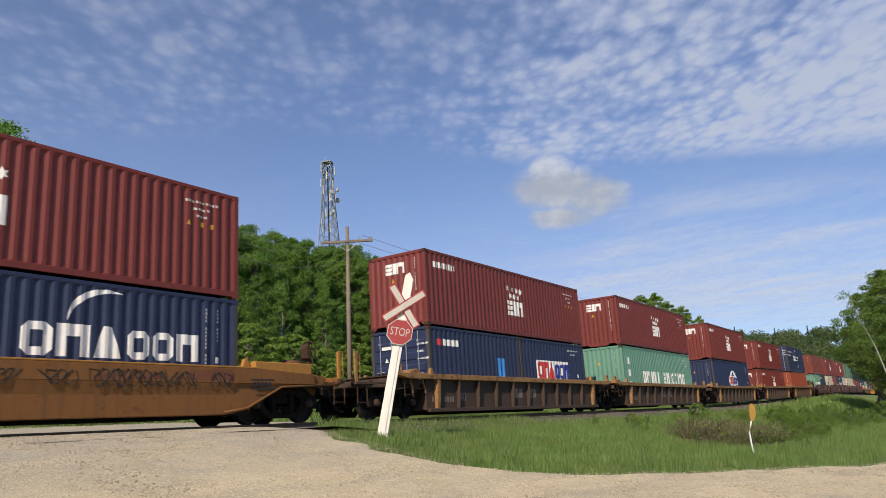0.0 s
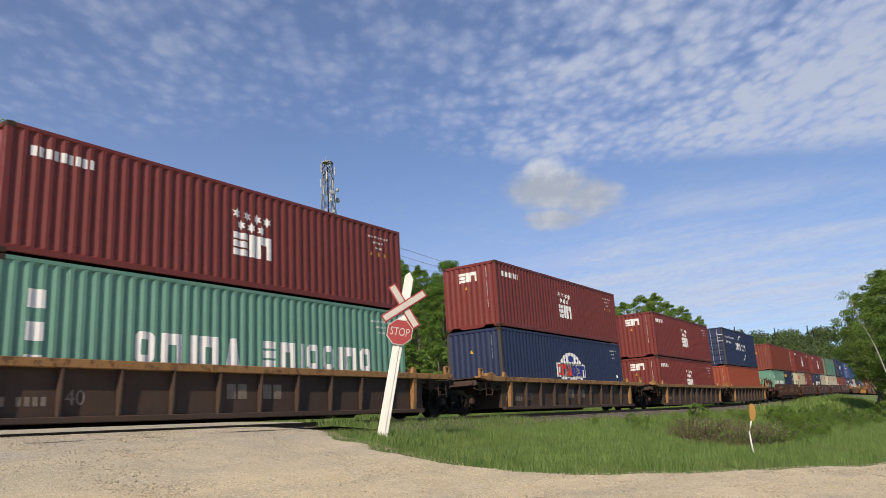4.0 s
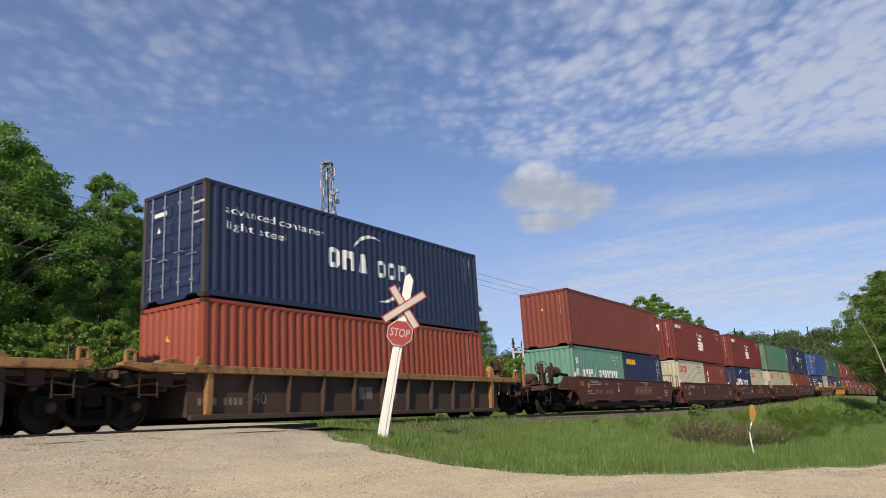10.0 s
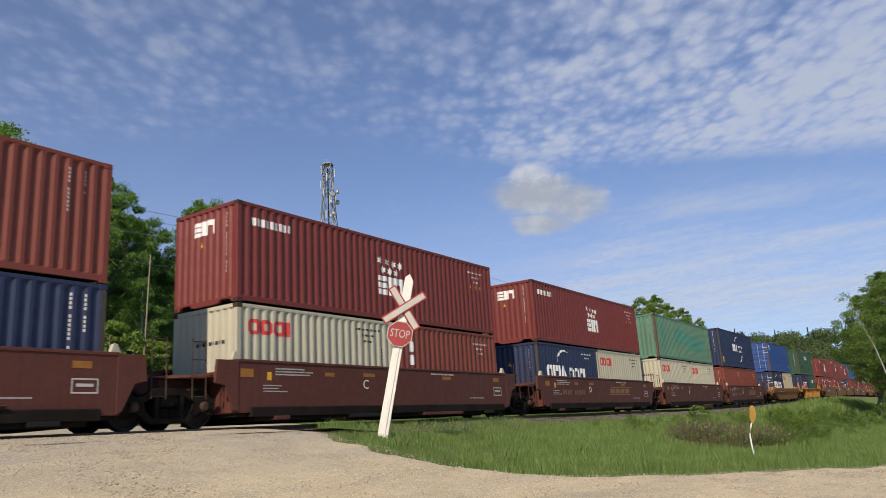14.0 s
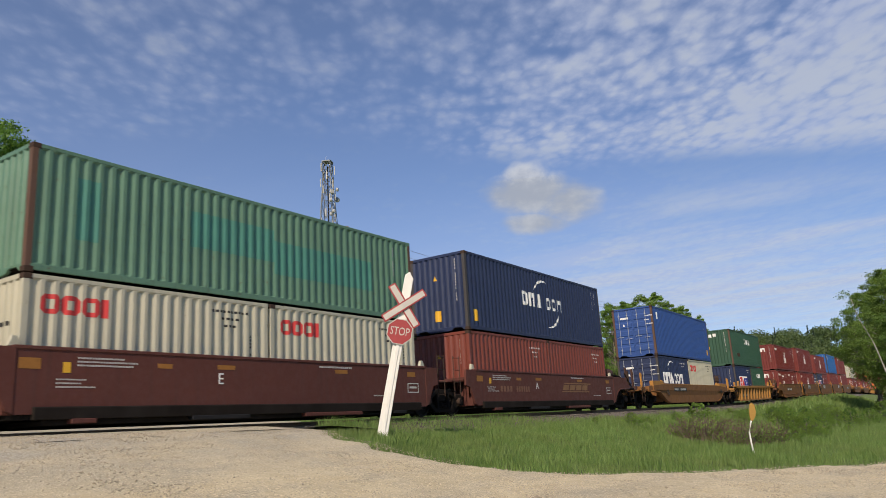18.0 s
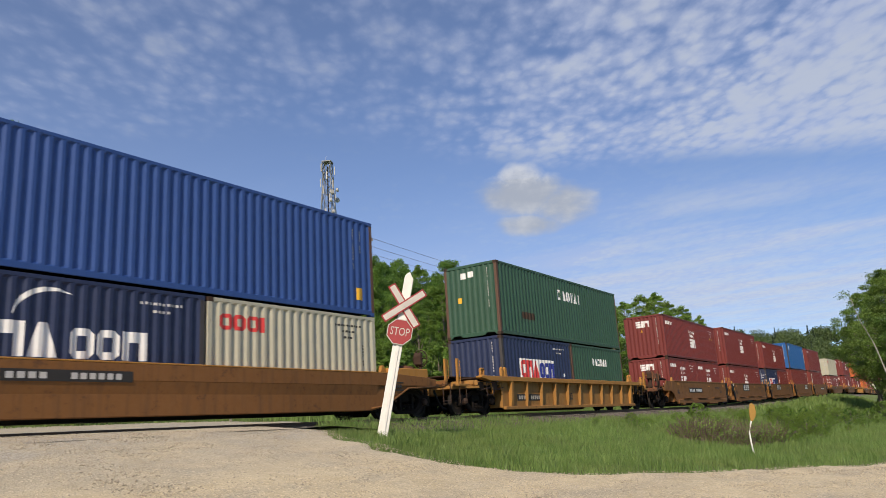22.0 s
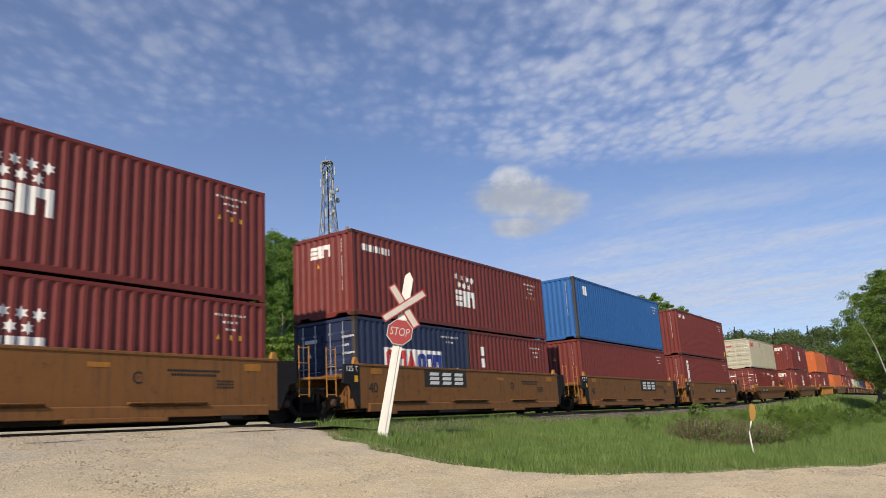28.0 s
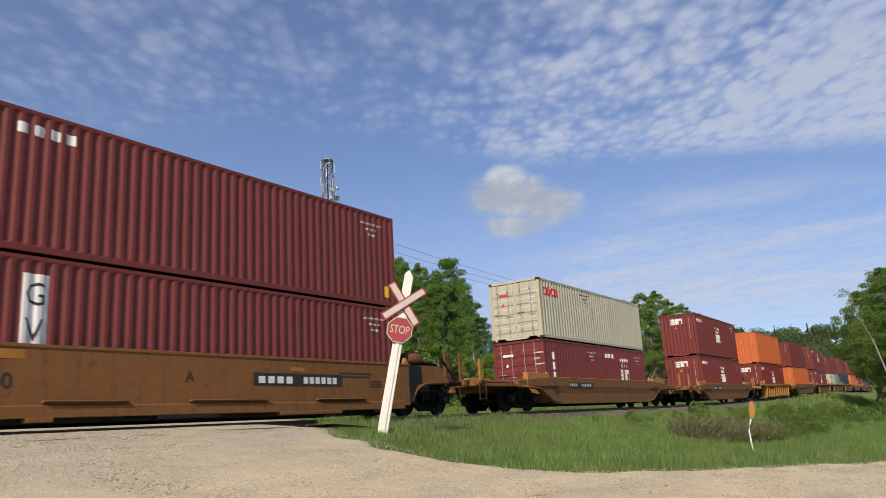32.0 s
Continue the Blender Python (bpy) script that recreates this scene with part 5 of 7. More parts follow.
def low_car(paint_, top, label, left=4.9, right=4.0, scrawl=False):
    """Stand-alone well car with deep hollow sides that rise over the trucks."""
    car = thing("well_car", label, "rail car", "cars of the train")
    for s in (-1, 1):
        outline = [(-2.9, 1.16), (-0.5, 1.30), (12.7, 1.30), (14.9, 1.16), (14.9, 0.90), (13.35, 0.84), (12.25, 0.32), (11.6, 0.22), (0.6, 0.22), (-0.1, 0.32), (-1.2, 0.84), (-2.9, 0.90)]
        part("side_girder", kept("low_side", lambda: Shape().prism(outline, -0.10, 0.10).mesh("side_girder", 0.02)), paint_, car, at=(0, 1.34 * s, 0))
        part("upper_band", kept("low_band", lambda: Shape().prism([(-2.2, 1.19), (-0.5, 1.285), (12.7, 1.285), (14.5, 1.19), (14.5, 0.93), (-2.2, 0.93)], -0.065, 0.065).mesh("upper_band", 0.012)), paint_, car, at=(0, 1.43 * s, 0))
        part("leaning_web", kept(("low_web", s), lambda: Shape().prism([(1.49 * s, 0.93), (1.36 * s, 0.25), (1.30 * s, 0.25), (1.30 * s, 0.93)], 0.3, 11.9, "x").mesh("leaning_web")), paint_, car)
        part("top_chord", kept("low_top", lambda: Shape().box(-0.4, 12.6, -0.12, 0.12, 1.285, 1.32).mesh("top_chord", 0.01)), top, car, at=(0, 1.38 * s, 0))
        for x in (-2.2, 12.5):
            part("bump_plate", kept("lowbump", lambda: Shape().box(0, 1.9, -0.125, 0.08, 1.14, 1.46).mesh("bump_plate", 0.02)), top, car, at=(x, 1.36 * s, 0))
    part("well_floor", kept("well_floor", lambda: None), GREASE, car)
    for x, way, reach in ((0, -1, left), (12.192, 1, right)):
        r = reach - 0.5
        part("end_sill", kept(("low_end", way, reach), lambda: Shape().box(min(0.15 * way, 0.3 * way), max(0.15 * way, 0.3 * way), -1.3, 1.3, 0.3, 1.2)
             .box(min(0.3 * way, r * way), max(0.3 * way, r * way), -0.35, 0.35, 0.74, 1.05)
             .box(min(0.9 * way, (r - 0.5) * way), max(0.9 * way, (r - 0.5) * way), -1.25, 1.25, 1.05, 1.14)
             .box(min((r - 0.25) * way, (r - 0.1) * way), max((r - 0.25) * way, (r - 0.1) * way), -1.4, 1.4, 0.95, 1.15).mesh("end_sill", 0.015)), paint_, car, at=(x, 0, 0))
        truck(car, x + (1.9 if way < 0 else 1.6) * way)
        coupler(car, x + (r + 0.05) * way, way)
        ladder(car, x + (r - 0.2) * way - 0.2, -1.42, 0.42, 1.05, IRON, 2)
        handrail(car, x + (r - 0.15) * way, -1.38, 1.1, 1.85, top)
        handrail(car, x + (r - 0.15) * way, 1.38, 1.1, 1.85, top)
        guide(car, x + 0.15 * way, -1.3, top)
        part("end_deck", kept(("lowdeck", way, reach), lambda: Shape().prism([(2.6 * way, -1.42), (r * way, -1.25), (r * way, 1.25), (2.6 * way, 1.42)], 0.92, 1.02, "z").mesh("end_deck", 0.012)), paint_, car, at=(x, 0, 0))
        part("girder_lip", kept(("lowlip", way), lambda: Shape().tube([(-0.6 * way, -1.49, 0.28), (0.05 * way, -1.49, 0.36), (1.15 * way, -1.49, 0.86), (2.7 * way, -1.49, 0.92)], [0.03] * 4, 6).mesh("girder_lip", smooth=True)), paint_, car, at=(x, 0, 0))
    brake_gear(car, 12.192 + right - 1.4, ORANGE_RUST, True)
    y = -1.50
    paint_on(car, "stencil_panel", [rect(12.35, 0.78, 0.75, 0.04), rect(12.35, 1.0, 0.75, 0.04)] + word(12.42, 0.86, 0.6, 0.11, 5), BLACK_MARK, y)
    part("number_panel", kept("lownm", lambda: flat_marks([rect(1.5, 0.90, 2.6, 0.22)])), BLACK_MARK, car, at=(0, y, 0))
    part("small_lettering", kept("lownt", lambda: flat_marks(word(1.6, 0.95, 0.8, 0.12, 4, 0.3) + word(2.8, 0.95, 1.1, 0.12, 6, 0.3))), CODE_WHITE, car, at=(0, y - 0.005, 0))["kind"] = "stuff"
    part("number", letters("40", 0.34), BLACK_MARK, car, at=(0.25, y - 0.003, 0.80))
    if scrawl:
        rnd = random.Random(5)
        s = Shape()
        for x0, h in ((6.3, 0.30), (7.4, 0.26), (8.4, 0.36), (8.9, 0.34), (9.5, 0.32), (10.2, 0.30), (11.2, 0.30)):
            pts = []
            for k in range(22):
                q = k / 21
                pts.append((x0 + 0.62 * q + 0.12 * math.cos(k * 1.5 + x0), 0, 1.0 + h * 0.55 * math.sin(k * 1.25 + rnd.uniform(-0.3, 0.3))))
            s.tube(pts, [0.011] * 22, 5)
        part("graffiti", s, BLACK_MARK, car, "black sprayed scrawl", at=(0, y, 0))["kind"] = "stuff"
        for k, (a, c, z0, z1) in enumerate(((8.4, 10.0, 0.96, 1.10), (10.5, 11.9, 0.98, 1.24))):
            part("primer_patch", flat_marks([[(a, z0), (c, z0 + 0.03), (c - 0.1, z1), (a + 0.15, z1 - 0.04)]]), PRIMER, car, "faded reddish repaint", at=(0, y + 0.002, 0))
        pale = Shape()
        for x0, r in ((1.2, 0.2), (2.4, 0.24), (3.6, 0.22), (5.0, 0.24), (5.6, 0.2)):
            pale.tube([(x0 + r * math.cos(a) * 1.3, 0, 1.08 + 0.55 * r * math.sin(a * 1.7 + x0)) for a in [k * 0.45 for k in range(12)]], [0.02] * 12, 5)
        part("graffiti", pale, DIM_MARK, car, "pale sprayed scrawl", at=(0, y, 0))["kind"] = "stuff"
    return car


part_floor = kept("well_floor", lambda: Shape().box(-0.2, 12.4, -1.36, 1.36, 0.22, 0.345).mesh("well_floor"))

# ---- the train ----
HC, ST, SHORT = 2.896, 2.591, 6.058
RIB = "rust-brown ribbed well car with a worn tan top edge"
YRIB = "ochre yellow ribbed well car"
OX = "oxide-red well car unit with smooth sides and faded lettering"
YEL = "ochre yellow well car unit with black ends and black name panel"
LOW = "ochre yellow well car with deep hollow side girders"
# metres along the train, car, lower boxes, upper box; a box: colour, height, marks, doors to the front
TRAIN = (
    (-0.15, "low", dict(scrawl=True), [(NAVY, ST, "arc_low", 0)], (MAROON, ST, "stars", 0)),
    (19.94, "rib", dict(rear=2.46, shared_rear=True), [(NAVY, ST, "blue_stripes", 1), (NAVY, ST, "framed", 0)], (MAROON, ST, "stars", 0)),
    (37.05, "rib", dict(front=2.36, rear=2.99, shared_front=True, shared_rear=True), [(SEAGREEN, HC, "columns", 0)], (MAROON, ST, "stars", 0)),
    (55.22, "rib", dict(front=2.89, rear=3.01, shared_front=True, shared_rear=True), [(NAVY, HC, "globe", 0)], (MAROON, ST, "stars", 0)),
    (73.43, "rib", dict(front=2.91, rear=2.45, shared_front=True, shared_rear=True), [(MAROON, ST, "stars", 0)], (MAROON, ST, "stars", 0)),
    (90.53, "rib", dict(front=2.35, rear=3.5, shared_front=True), [(ORANGE_RED, ST, "plain", 0)], (NAVY, HC, "arc_light", 1)),
    (110.48, "ox", dict(letter="B", first=True), [(SEAGREEN, ST, "columns_short", 0), (NAVY, ST, "yellow_word", 0)], (BROWN_RED, ST, "plain", 0)),
    (126.05, "ox", dict(letter="C"), [(CREAM, ST, "rings", 0), (BROWN_RED, ST, "stack", 0)], (MAROON, ST, "stars", 0)),
    (141.60, "ox", dict(letter="D"), [(NAVY, ST, "arc_white", 0), (CREAM, ST, "rings", 0)], (MAROON, ST, "stars", 0)),
    (157.10, "ox", dict(letter="E"), [(CREAM, ST, "rings", 0), (CREAM, ST, "rings", 0)], (PALEGREEN, ST, "plain", 0)),
    (172.55, "ox", dict(letter="A", last=True), [(BROWN_RED, ST, "code", 0), (BROWN_RED, ST, "code", 0)], (NAVY, HC, "arc_mid", 0)),
    (192.85, "low", dict(left=4.5), [(NAVY, ST, "arc_white", 1), (CREAM, ST, "rings", 0)], (ROYAL, HC, "royal", 1)),
    (212.50, "yrib", dict(front=3.4), [(NAVY, ST, "framed", 0), (FOREST, ST, "wedges_short", 0)], (FOREST, HC, "wedges", 0)),
    (232.45, "yel", dict(letter="B", first=True), [(MAROON, ST, "stars", 0), (MAROON, ST, "stars", 0)], (MAROON, ST, "stars", 0)),
    (248.02, "yel", dict(letter="C", plate="logo"), [(MAROON, ST, "stars", 0)], (MAROON, HC, "stars", 0)),
    (263.58, "yel", dict(letter="D", plate="logo"), [(NAVY, ST, "framed", 1), (MAROON, ST, "stack", 0)], (MAROON, ST, "stars_plain", 0)),
    (279.11, "yel", dict(letter="E", plate="logo"), [(MAROON, HC, "code", 0)], (BRIGHT, HC, "badge", 0)),
    (295.00, "yel", dict(letter="A", last=True), [(MAROON, HC, "panel", 0)], (MAROON, HC, "four_blocks", 0)),
    (317.05, "low", dict(left=6.2, right=6.0), [(MAROON, ST, "stack", 1), (MAROON, ST, "stars", 0)], (CREAM, ST, "rings", 1)),
    (340.90, "low", {}, [(MAROON, HC, "stars", 0)], (MAROON, HC, "stars", 0)),
    (362.30, "yrib", {}, [(MAROON, HC, "stars", 0)], (ORANGE, HC, "code", 0)),
    (381.50, "low", {}, [(ORANGE, HC, "code", 0)], (MAROON, HC, "code", 0)),
    (401.00, "rib", {}, [(MAROON, HC, "stars", 0)], (MAROON, HC, "stars", 0)),
    (419.00, "rib", {}, [(CREAM, ST, "rings", 0), (SEAGREEN, ST, "code", 0)], (MAROON, ST, "plain", 0)),
    (437.00, "rib", {}, [(NAVY, ST, "plain", 0)], (MAROON, HC, "code", 0)),
    (455.00, "low", {}, [(ORANGE, HC, "code", 0)], (BROWN_RED, HC, "plain", 0)),
    (475.00, "low", {}, [(MAROON, HC, "stars", 0)], (MAROON, ST, "stars", 0)),
    (495.00, "rib", {}, [(NAVY, ST, "plain", 0)], (BROWN_RED, ST, "plain", 0)),
)
MOVING = []
for at, kind, extra, lower, upper in TRAIN:
    if kind == "rib":
        car = ribbed_car(WELL_BROWN, WELL_TOP, RIB, **extra)
    elif kind == "yrib":
        car = ribbed_car(WELL_OCHRE, WELL_YELLOW_TOP, YRIB, **extra)
    elif kind == "ox":
        car = smooth_car(WELL_OXIDE, WELL_OXIDE, OX, **extra)
    elif kind == "yel":
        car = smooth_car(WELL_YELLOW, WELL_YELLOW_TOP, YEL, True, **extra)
    else:
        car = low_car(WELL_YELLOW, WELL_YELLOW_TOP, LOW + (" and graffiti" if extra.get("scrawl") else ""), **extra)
    MOVING.append((car, at, 12.192, 0.0))
    x = at
    for colour, h, style, door in lower:
        L = SHORT if len(lower) == 2 else 12.192
        MOVING.append((container(colour, L, h, style, bool(door), False), x, L, DECK - 0.01))
        x += SHORT + 0.076
    colour, h, style, door = upper
    MOVING.append((container(colour, 12.192, h, style.replace("_plain", ""), bool(door), True), at, 12.192, DECK + lower[0][1] + 0.015))


# ---- crossing sign ----
SIGN_WHITE = plain("white_painted_wood", (0.72, 0.70, 0.64), 0.6, 0, 0.22, 6)
SIGN_RED = plain("red_sign_sheet", (0.30, 0.028, 0.026), 0.45, 0, 0.25)
SIGN_PALE = plain("white_sign_sheet", (0.45, 0.43, 0.38), 0.5, 0, 0.3)
sign_x, sign_y = 13.95, 11.38
sign = thing("crossing_sign", "leaning white wooden post with crossbuck and red stop sign", "crossing sign",
             m=pose(sign_x, sign_y, ground_z(sign_x, sign_y) - 0.05, 0, 12.1, -52))
post = Shape().prism([(-0.125, 0), (0.125, 0), (0.115, 3.86), (0.0, 4.03), (-0.095, 3.94), (-0.105, 3.86)], -0.05, 0.05)
part("post", post.mesh("post", 0.012), SIGN_WHITE, sign)
part("post_board", Shape().box(-0.03, 0.05, -0.075, -0.05, 0.0, 2.4).mesh("post_board", 0.006), SIGN_WHITE, sign, "cracked cover board")
for a, y, l in ((-40, -0.085, 1.20), (48, -0.125, 1.20)):
    arm = part("crossbuck_arm", Shape().box(-0.102, 0.102, -0.012, 0.012, -l / 2, l / 2).mesh("crossbuck_arm", 0.006), SIGN_RED, sign, "red-edged crossbuck arm", at=(0, y, 3.17), turn=(0, a, 0))
    part("arm_face", Shape().box(-0.068, 0.068, -0.016, -0.012, -l / 2 + 0.035, l / 2 - 0.035), SIGN_PALE, arm, "white reflective face")
octa = [(0.33 * math.cos(radians(22.5 + 45 * k)), 0.33 * math.sin(radians(22.5 + 45 * k))) for k in range(8)]
stop = part("stop_plate", Shape().prism(octa, -0.01, 0.01).mesh("stop_plate", 0.003), SIGN_PALE, sign, "octagonal stop plate with pale rim", at=(0.0, -0.10, 2.53))
part("stop_face", Shape().prism([(p * 0.93, q * 0.93) for p, q in octa], -0.014, -0.01), SIGN_RED, stop)
part("stop_lettering", letters("STOP", 0.20, 0.002), SIGN_PALE, stop, at=(0, -0.017, 0)).scale = (0.72, 1, 1)
for z in (3.17,):
    part("bolt", kept("bolt", lambda: Shape().lathe([(-0.02, 0.0), (-0.02, 0.016), (0.02, 0.016)], "y", 8).mesh("bolt")), GALV, sign, at=(0, -0.145 if z > 3 else -0.118, z))

marker = thing("marker_post", "thin bent white marker post with orange tip in the grass", "marker post", m=pose(20.6, 4.7, ground_z(20.6, 4.7) - 0.1, 0, 0, -58))
part("rod", Shape().tube([(0.01, 0, 0), (-0.035, 0, 0.38), (-0.045, 0, 0.66), (0.01, 0, 0.86), (0.06, 0, 1.0)], [0.024, 0.023, 0.021, 0.02, 0.018], 8).mesh("rod", smooth=True), SIGN_WHITE, marker)
part("tip", Shape().prism([(0.03, 0.95), (0.08, 0.94), (0.16, 1.05), (0.19, 1.18), (0.18, 1.33), (0.12, 1.40), (0.05, 1.36), (0.02, 1.2), (0.015, 1.05)], -0.02, 0.012).mesh("tip", 0.006), plain("orange_marker", (0.33, 0.18, 0.03), 0.7, 0, 0.5, 20), marker, "weathered orange tip")

# ---- poles and wires ----
POLE_WOOD = plain("weathered_pole_wood", (0.20, 0.16, 0.12), 0.9, 0, 0.4, 6)
POLE_PALE = plain("bleached_pole_wood", (0.46, 0.43, 0.38), 0.9, 0, 0.4, 6)
WIRE = plain("aluminium_wire", (0.20, 0.20, 0.20), 0.5, 0.6, 0.1)


def utility_pole(x, y, height, mat, arms, lean, label, turn=20, thick=1.0):
    p = thing("utility_pole", label, "utility pole", m=pose(x, y, ground_z(x, y) - 0.2, 0, lean, turn))
    part("pole", Shape().tube([(0, 0, 0), (0, 0, height * 0.5), (0, 0, height)], [0.17 * thick, 0.15 * thick, 0.11 * thick], 10).mesh("pole", smooth=True), mat, p)
    for z, w in arms:
        a = part("crossarm", Shape().box(-w, w, -0.15, -0.03, z - 0.06, z + 0.06).mesh("crossarm", 0.01), mat, p)
        for k in (-0.92, -0.45, 0.45, 0.92):
            part("insulator", kept("insul", lambda: Shape().lathe([(0, 0.0), (0, 0.03), (0.05, 0.05), (0.10, 0.055), (0.14, 0.03), (0.16, 0.0)], "z", 8).mesh("insulator")), GALV, a, at=(k * w, -0.09, z + 0.06))
        part("brace", Shape().tube([(-w * 0.5, -0.1, z - 0.05), (0, -0.1, z - 0.5)], [0.02] * 2, 5).tube([(w * 0.5, -0.1, z - 0.05), (0, -0.1, z - 0.5)], [0.02] * 2, 5), GALV, p)
    return p


utility_pole(27.75, 24.5, 9.75, POLE_WOOD, ((8.95, 1.3),), 0.6, "grey-brown wooden pole with one crossarm beside the track", -58, 0.75)
utility_pole(21.8, 26.0, 8.7, POLE_PALE, ((8.3, 0.75), (7.25, 0.8), (6.25, 0.85)), 4.5, "leaning bleached wooden pole with three short crossarms", 60, 0.36)
utility_pole(20.0, 29.8, 7.9, POLE_WOOD, (), 2.6, "thin grey wooden pole at the edge of the wood", 20, 0.26)
utility_pole(78.0, 30.0, 10.0, POLE_WOOD, ((9.2, 1.2),), 0.0, "distant wooden pole with one crossarm")


def wires(name, label, a, b, spread, drops):
    w = thing(name, label, "power line")
    a, b = Vector(a), Vector(b)
    for off, dz in zip(spread, drops):
        pts = []
        for i in range(15):
            k = i / 14
            pts.append(a.lerp(b, k) + Vector((0, off, dz - 4 * 0.55 * k * (1 - k))))
        part("wire", Shape().tube(pts, [0.010] * 15, 5).mesh("wire", smooth=True), WIRE, w)


wires("power_line", "slack overhead wires strung between wooden poles", (-30, 26.6, 9.3), (21.9, 26.0, 8.9), (-0.6, 0.6, -0.7, 0.7, 0.0), (0, 0, -1.0, -1.0, -2.0))
wires("power_line", "slack overhead wires strung between wooden poles", (21.9, 26.0, 8.7), (27.8, 24.5, 9.1), (-0.5, 0.5, 0.0), (0, 0, -0.9))
wires("power_line", "overhead wires along the track", (27.8, 24.4, 9.2), (78, 29.8, 11.4), (-1.0, 0.0, 1.0), (0, 0, 0))

# ---- substation far behind the track ----
SUB_STEEL = plain("pale_galvanised_frame", (0.55, 0.57, 0.60), 0.6, 0.1, 0.2)
SX, SY = 86.5, 45.0
sub_foot = ground_z(SX, SY)
station = thing("substation_frame", "pale steel frame of a small electric substation among trees", "substation", m=pose(SX, SY, sub_foot - 0.2, 0, 0, -30))
TOP = 10.6 - sub_foot
for x in (-2.2, -0.75, 0.75, 2.2):
    for y in (-1.2, 1.2):
        part("post", kept("substation_post", lambda: Shape().box(-0.11, 0.11, -0.11, 0.11, 0, TOP - 1.2).mesh("post", 0.02)), SUB_STEEL, station, at=(x, y, 0))
for z in (0.35, 0.52, 0.68, 0.80):
    for y in (-1.2, 1.2):
        part("beam", kept("substation_beam", lambda: Shape().box(-2.4, 2.4, -0.09, 0.09, -0.11, 0.11).mesh("beam", 0.02)), SUB_STEEL, station, at=(0, y, TOP * z))
for x in (-1.6, -0.2, 1.3):
    part("insulator", kept("substation_insulator", lambda: Shape().lathe([(0, 0.06), (0.1, 0.16), (0.2, 0.07), (0.3, 0.16), (0.4, 0.07), (0.5, 0.16), (0.6, 0.05), (0.9, 0.04), (0.9, 0.0)], "z", 10).mesh("insulator")), GALV, station, at=(x, -1.2, TOP * 0.81))
part("mast", Shape().tube([(0.9, 0, 0), (0.9, 0, TOP + 1.4)], [0.09, 0.04], 6).mesh("mast"), SUB_STEEL, station)
part("transformer_tank", Shape().box(-1.4, 1.2, -0.8, 0.8, 0.3, TOP * 0.42).mesh("transformer_tank", 0.06), SUB_STEEL, station)

# ---- radio tower ----
TX, TY = 110.2, 101.7
tower_foot = ground_z(TX, TY)
TOWER_STEEL = plain("weathered_tower_steel", (0.20, 0.215, 0.235), 0.6, 0.2, 0.3)
tower = thing("radio_tower", "tall grey steel lattice radio tower with white drum antennas", "radio tower", m=pose(TX, TY, tower_foot, 0, 0, 25))
TALL = 55.0 - tower_foot


def tower_half(z):
    return 3.4 - (3.4 - 0.88) * min(1, z / (TALL - 5)) 


levels = [TALL * (1 - (1 - i / 17) ** 1.12) for i in range(18)]
for sx, sy in ((-1, -1), (1, -1), (1, 1), (-1, 1)):
    part("leg", Shape().tube([(sx * tower_half(z), sy * tower_half(z), z) for z in levels], [0.085] * 18, 6).mesh("leg"), TOWER_STEEL, tower)
for i, (z0, z1) in enumerate(zip(levels, levels[1:])):
    s = Shape()
    a, b = tower_half(z0), tower_half(z1)
    for c0, c1 in (((-1, -1), (1, -1)), ((1, -1), (1, 1)), ((1, 1), (-1, 1)), ((-1, 1), (-1, -1))):
        s.tube([(c0[0] * a, c0[1] * a, z0), (c1[0] * b, c1[1] * b, z1)], [0.06] * 2, 4)
        s.tube([(c1[0] * a, c1[1] * a, z0), (c0[0] * b, c0[1] * b, z1)], [0.06] * 2, 4)
        s.tube([(c0[0] * b, c0[1] * b, z1), (c1[0] * b, c1[1] * b, z1)], [0.06] * 2, 4)
    part("brace_panel", s, TOWER_STEEL, tower)
part("platform", Shape().prism([(-1.0, -1.0), (1.0, -1.0), (1.0, 1.0), (-1.0, 1.0)], TALL - 0.1, TALL + 0.15, "z").mesh("platform", 0.03), TOWER_STEEL, tower)
drum = lambda: Shape().lathe([(-0.35, 0.0), (-0.35, 0.58), (0.1, 0.6), (0.3, 0.35), (0.35, 0.0)], "y", 16).mesh("drum_antenna")
for k, (x, y, z, r, turn) in enumerate(((-1.9, -1.4, -7.2, 1.0, -40), (-2.1, -1.2, -9.0, 0.9, 10), (2.0, -1.3, -7.8, 1.1, 80), (0.3, -1.9, -6.2, 0.8, 0), (-2.0, -1.2, -12.0, 0.9, -10),
                                        (1.6, -1.4, -5.6, 0.7, 40), (-1.9, -1.6, -11.4, 0.85, 30))):
    d = part("drum_antenna", kept("drum_antenna", drum), SIGN_PALE, tower, "white drum antenna", at=(x, y, TALL + z), turn=(0, 0, turn))
    d.scale = (r * 0.8, r * 0.8, r * 0.8)
for k in range(24):
    a, z = k * 2.4, TALL - 0.8 - k * 0.62
    part("panel_antenna", kept("panel", lambda: Shape().box(-0.13, 0.13, -0.08, 0.08, -0.9, 0.9).mesh("panel_antenna", 0.02)), SIGN_PALE, tower, at=(1.5 * math.cos(a), 1.5 * math.sin(a), z), turn=(0, 0, math.degrees(a) + 90))
part("whip", Shape().tube([(0.4, 0.4, TALL), (0.4, 0.4, TALL + 1.6)], [0.04, 0.03], 5), GALV, tower)
part("cable_ladder", Shape().box(-0.25, 0.25, -0.06, 0.06, 0, TALL - 1), GREASE, tower)


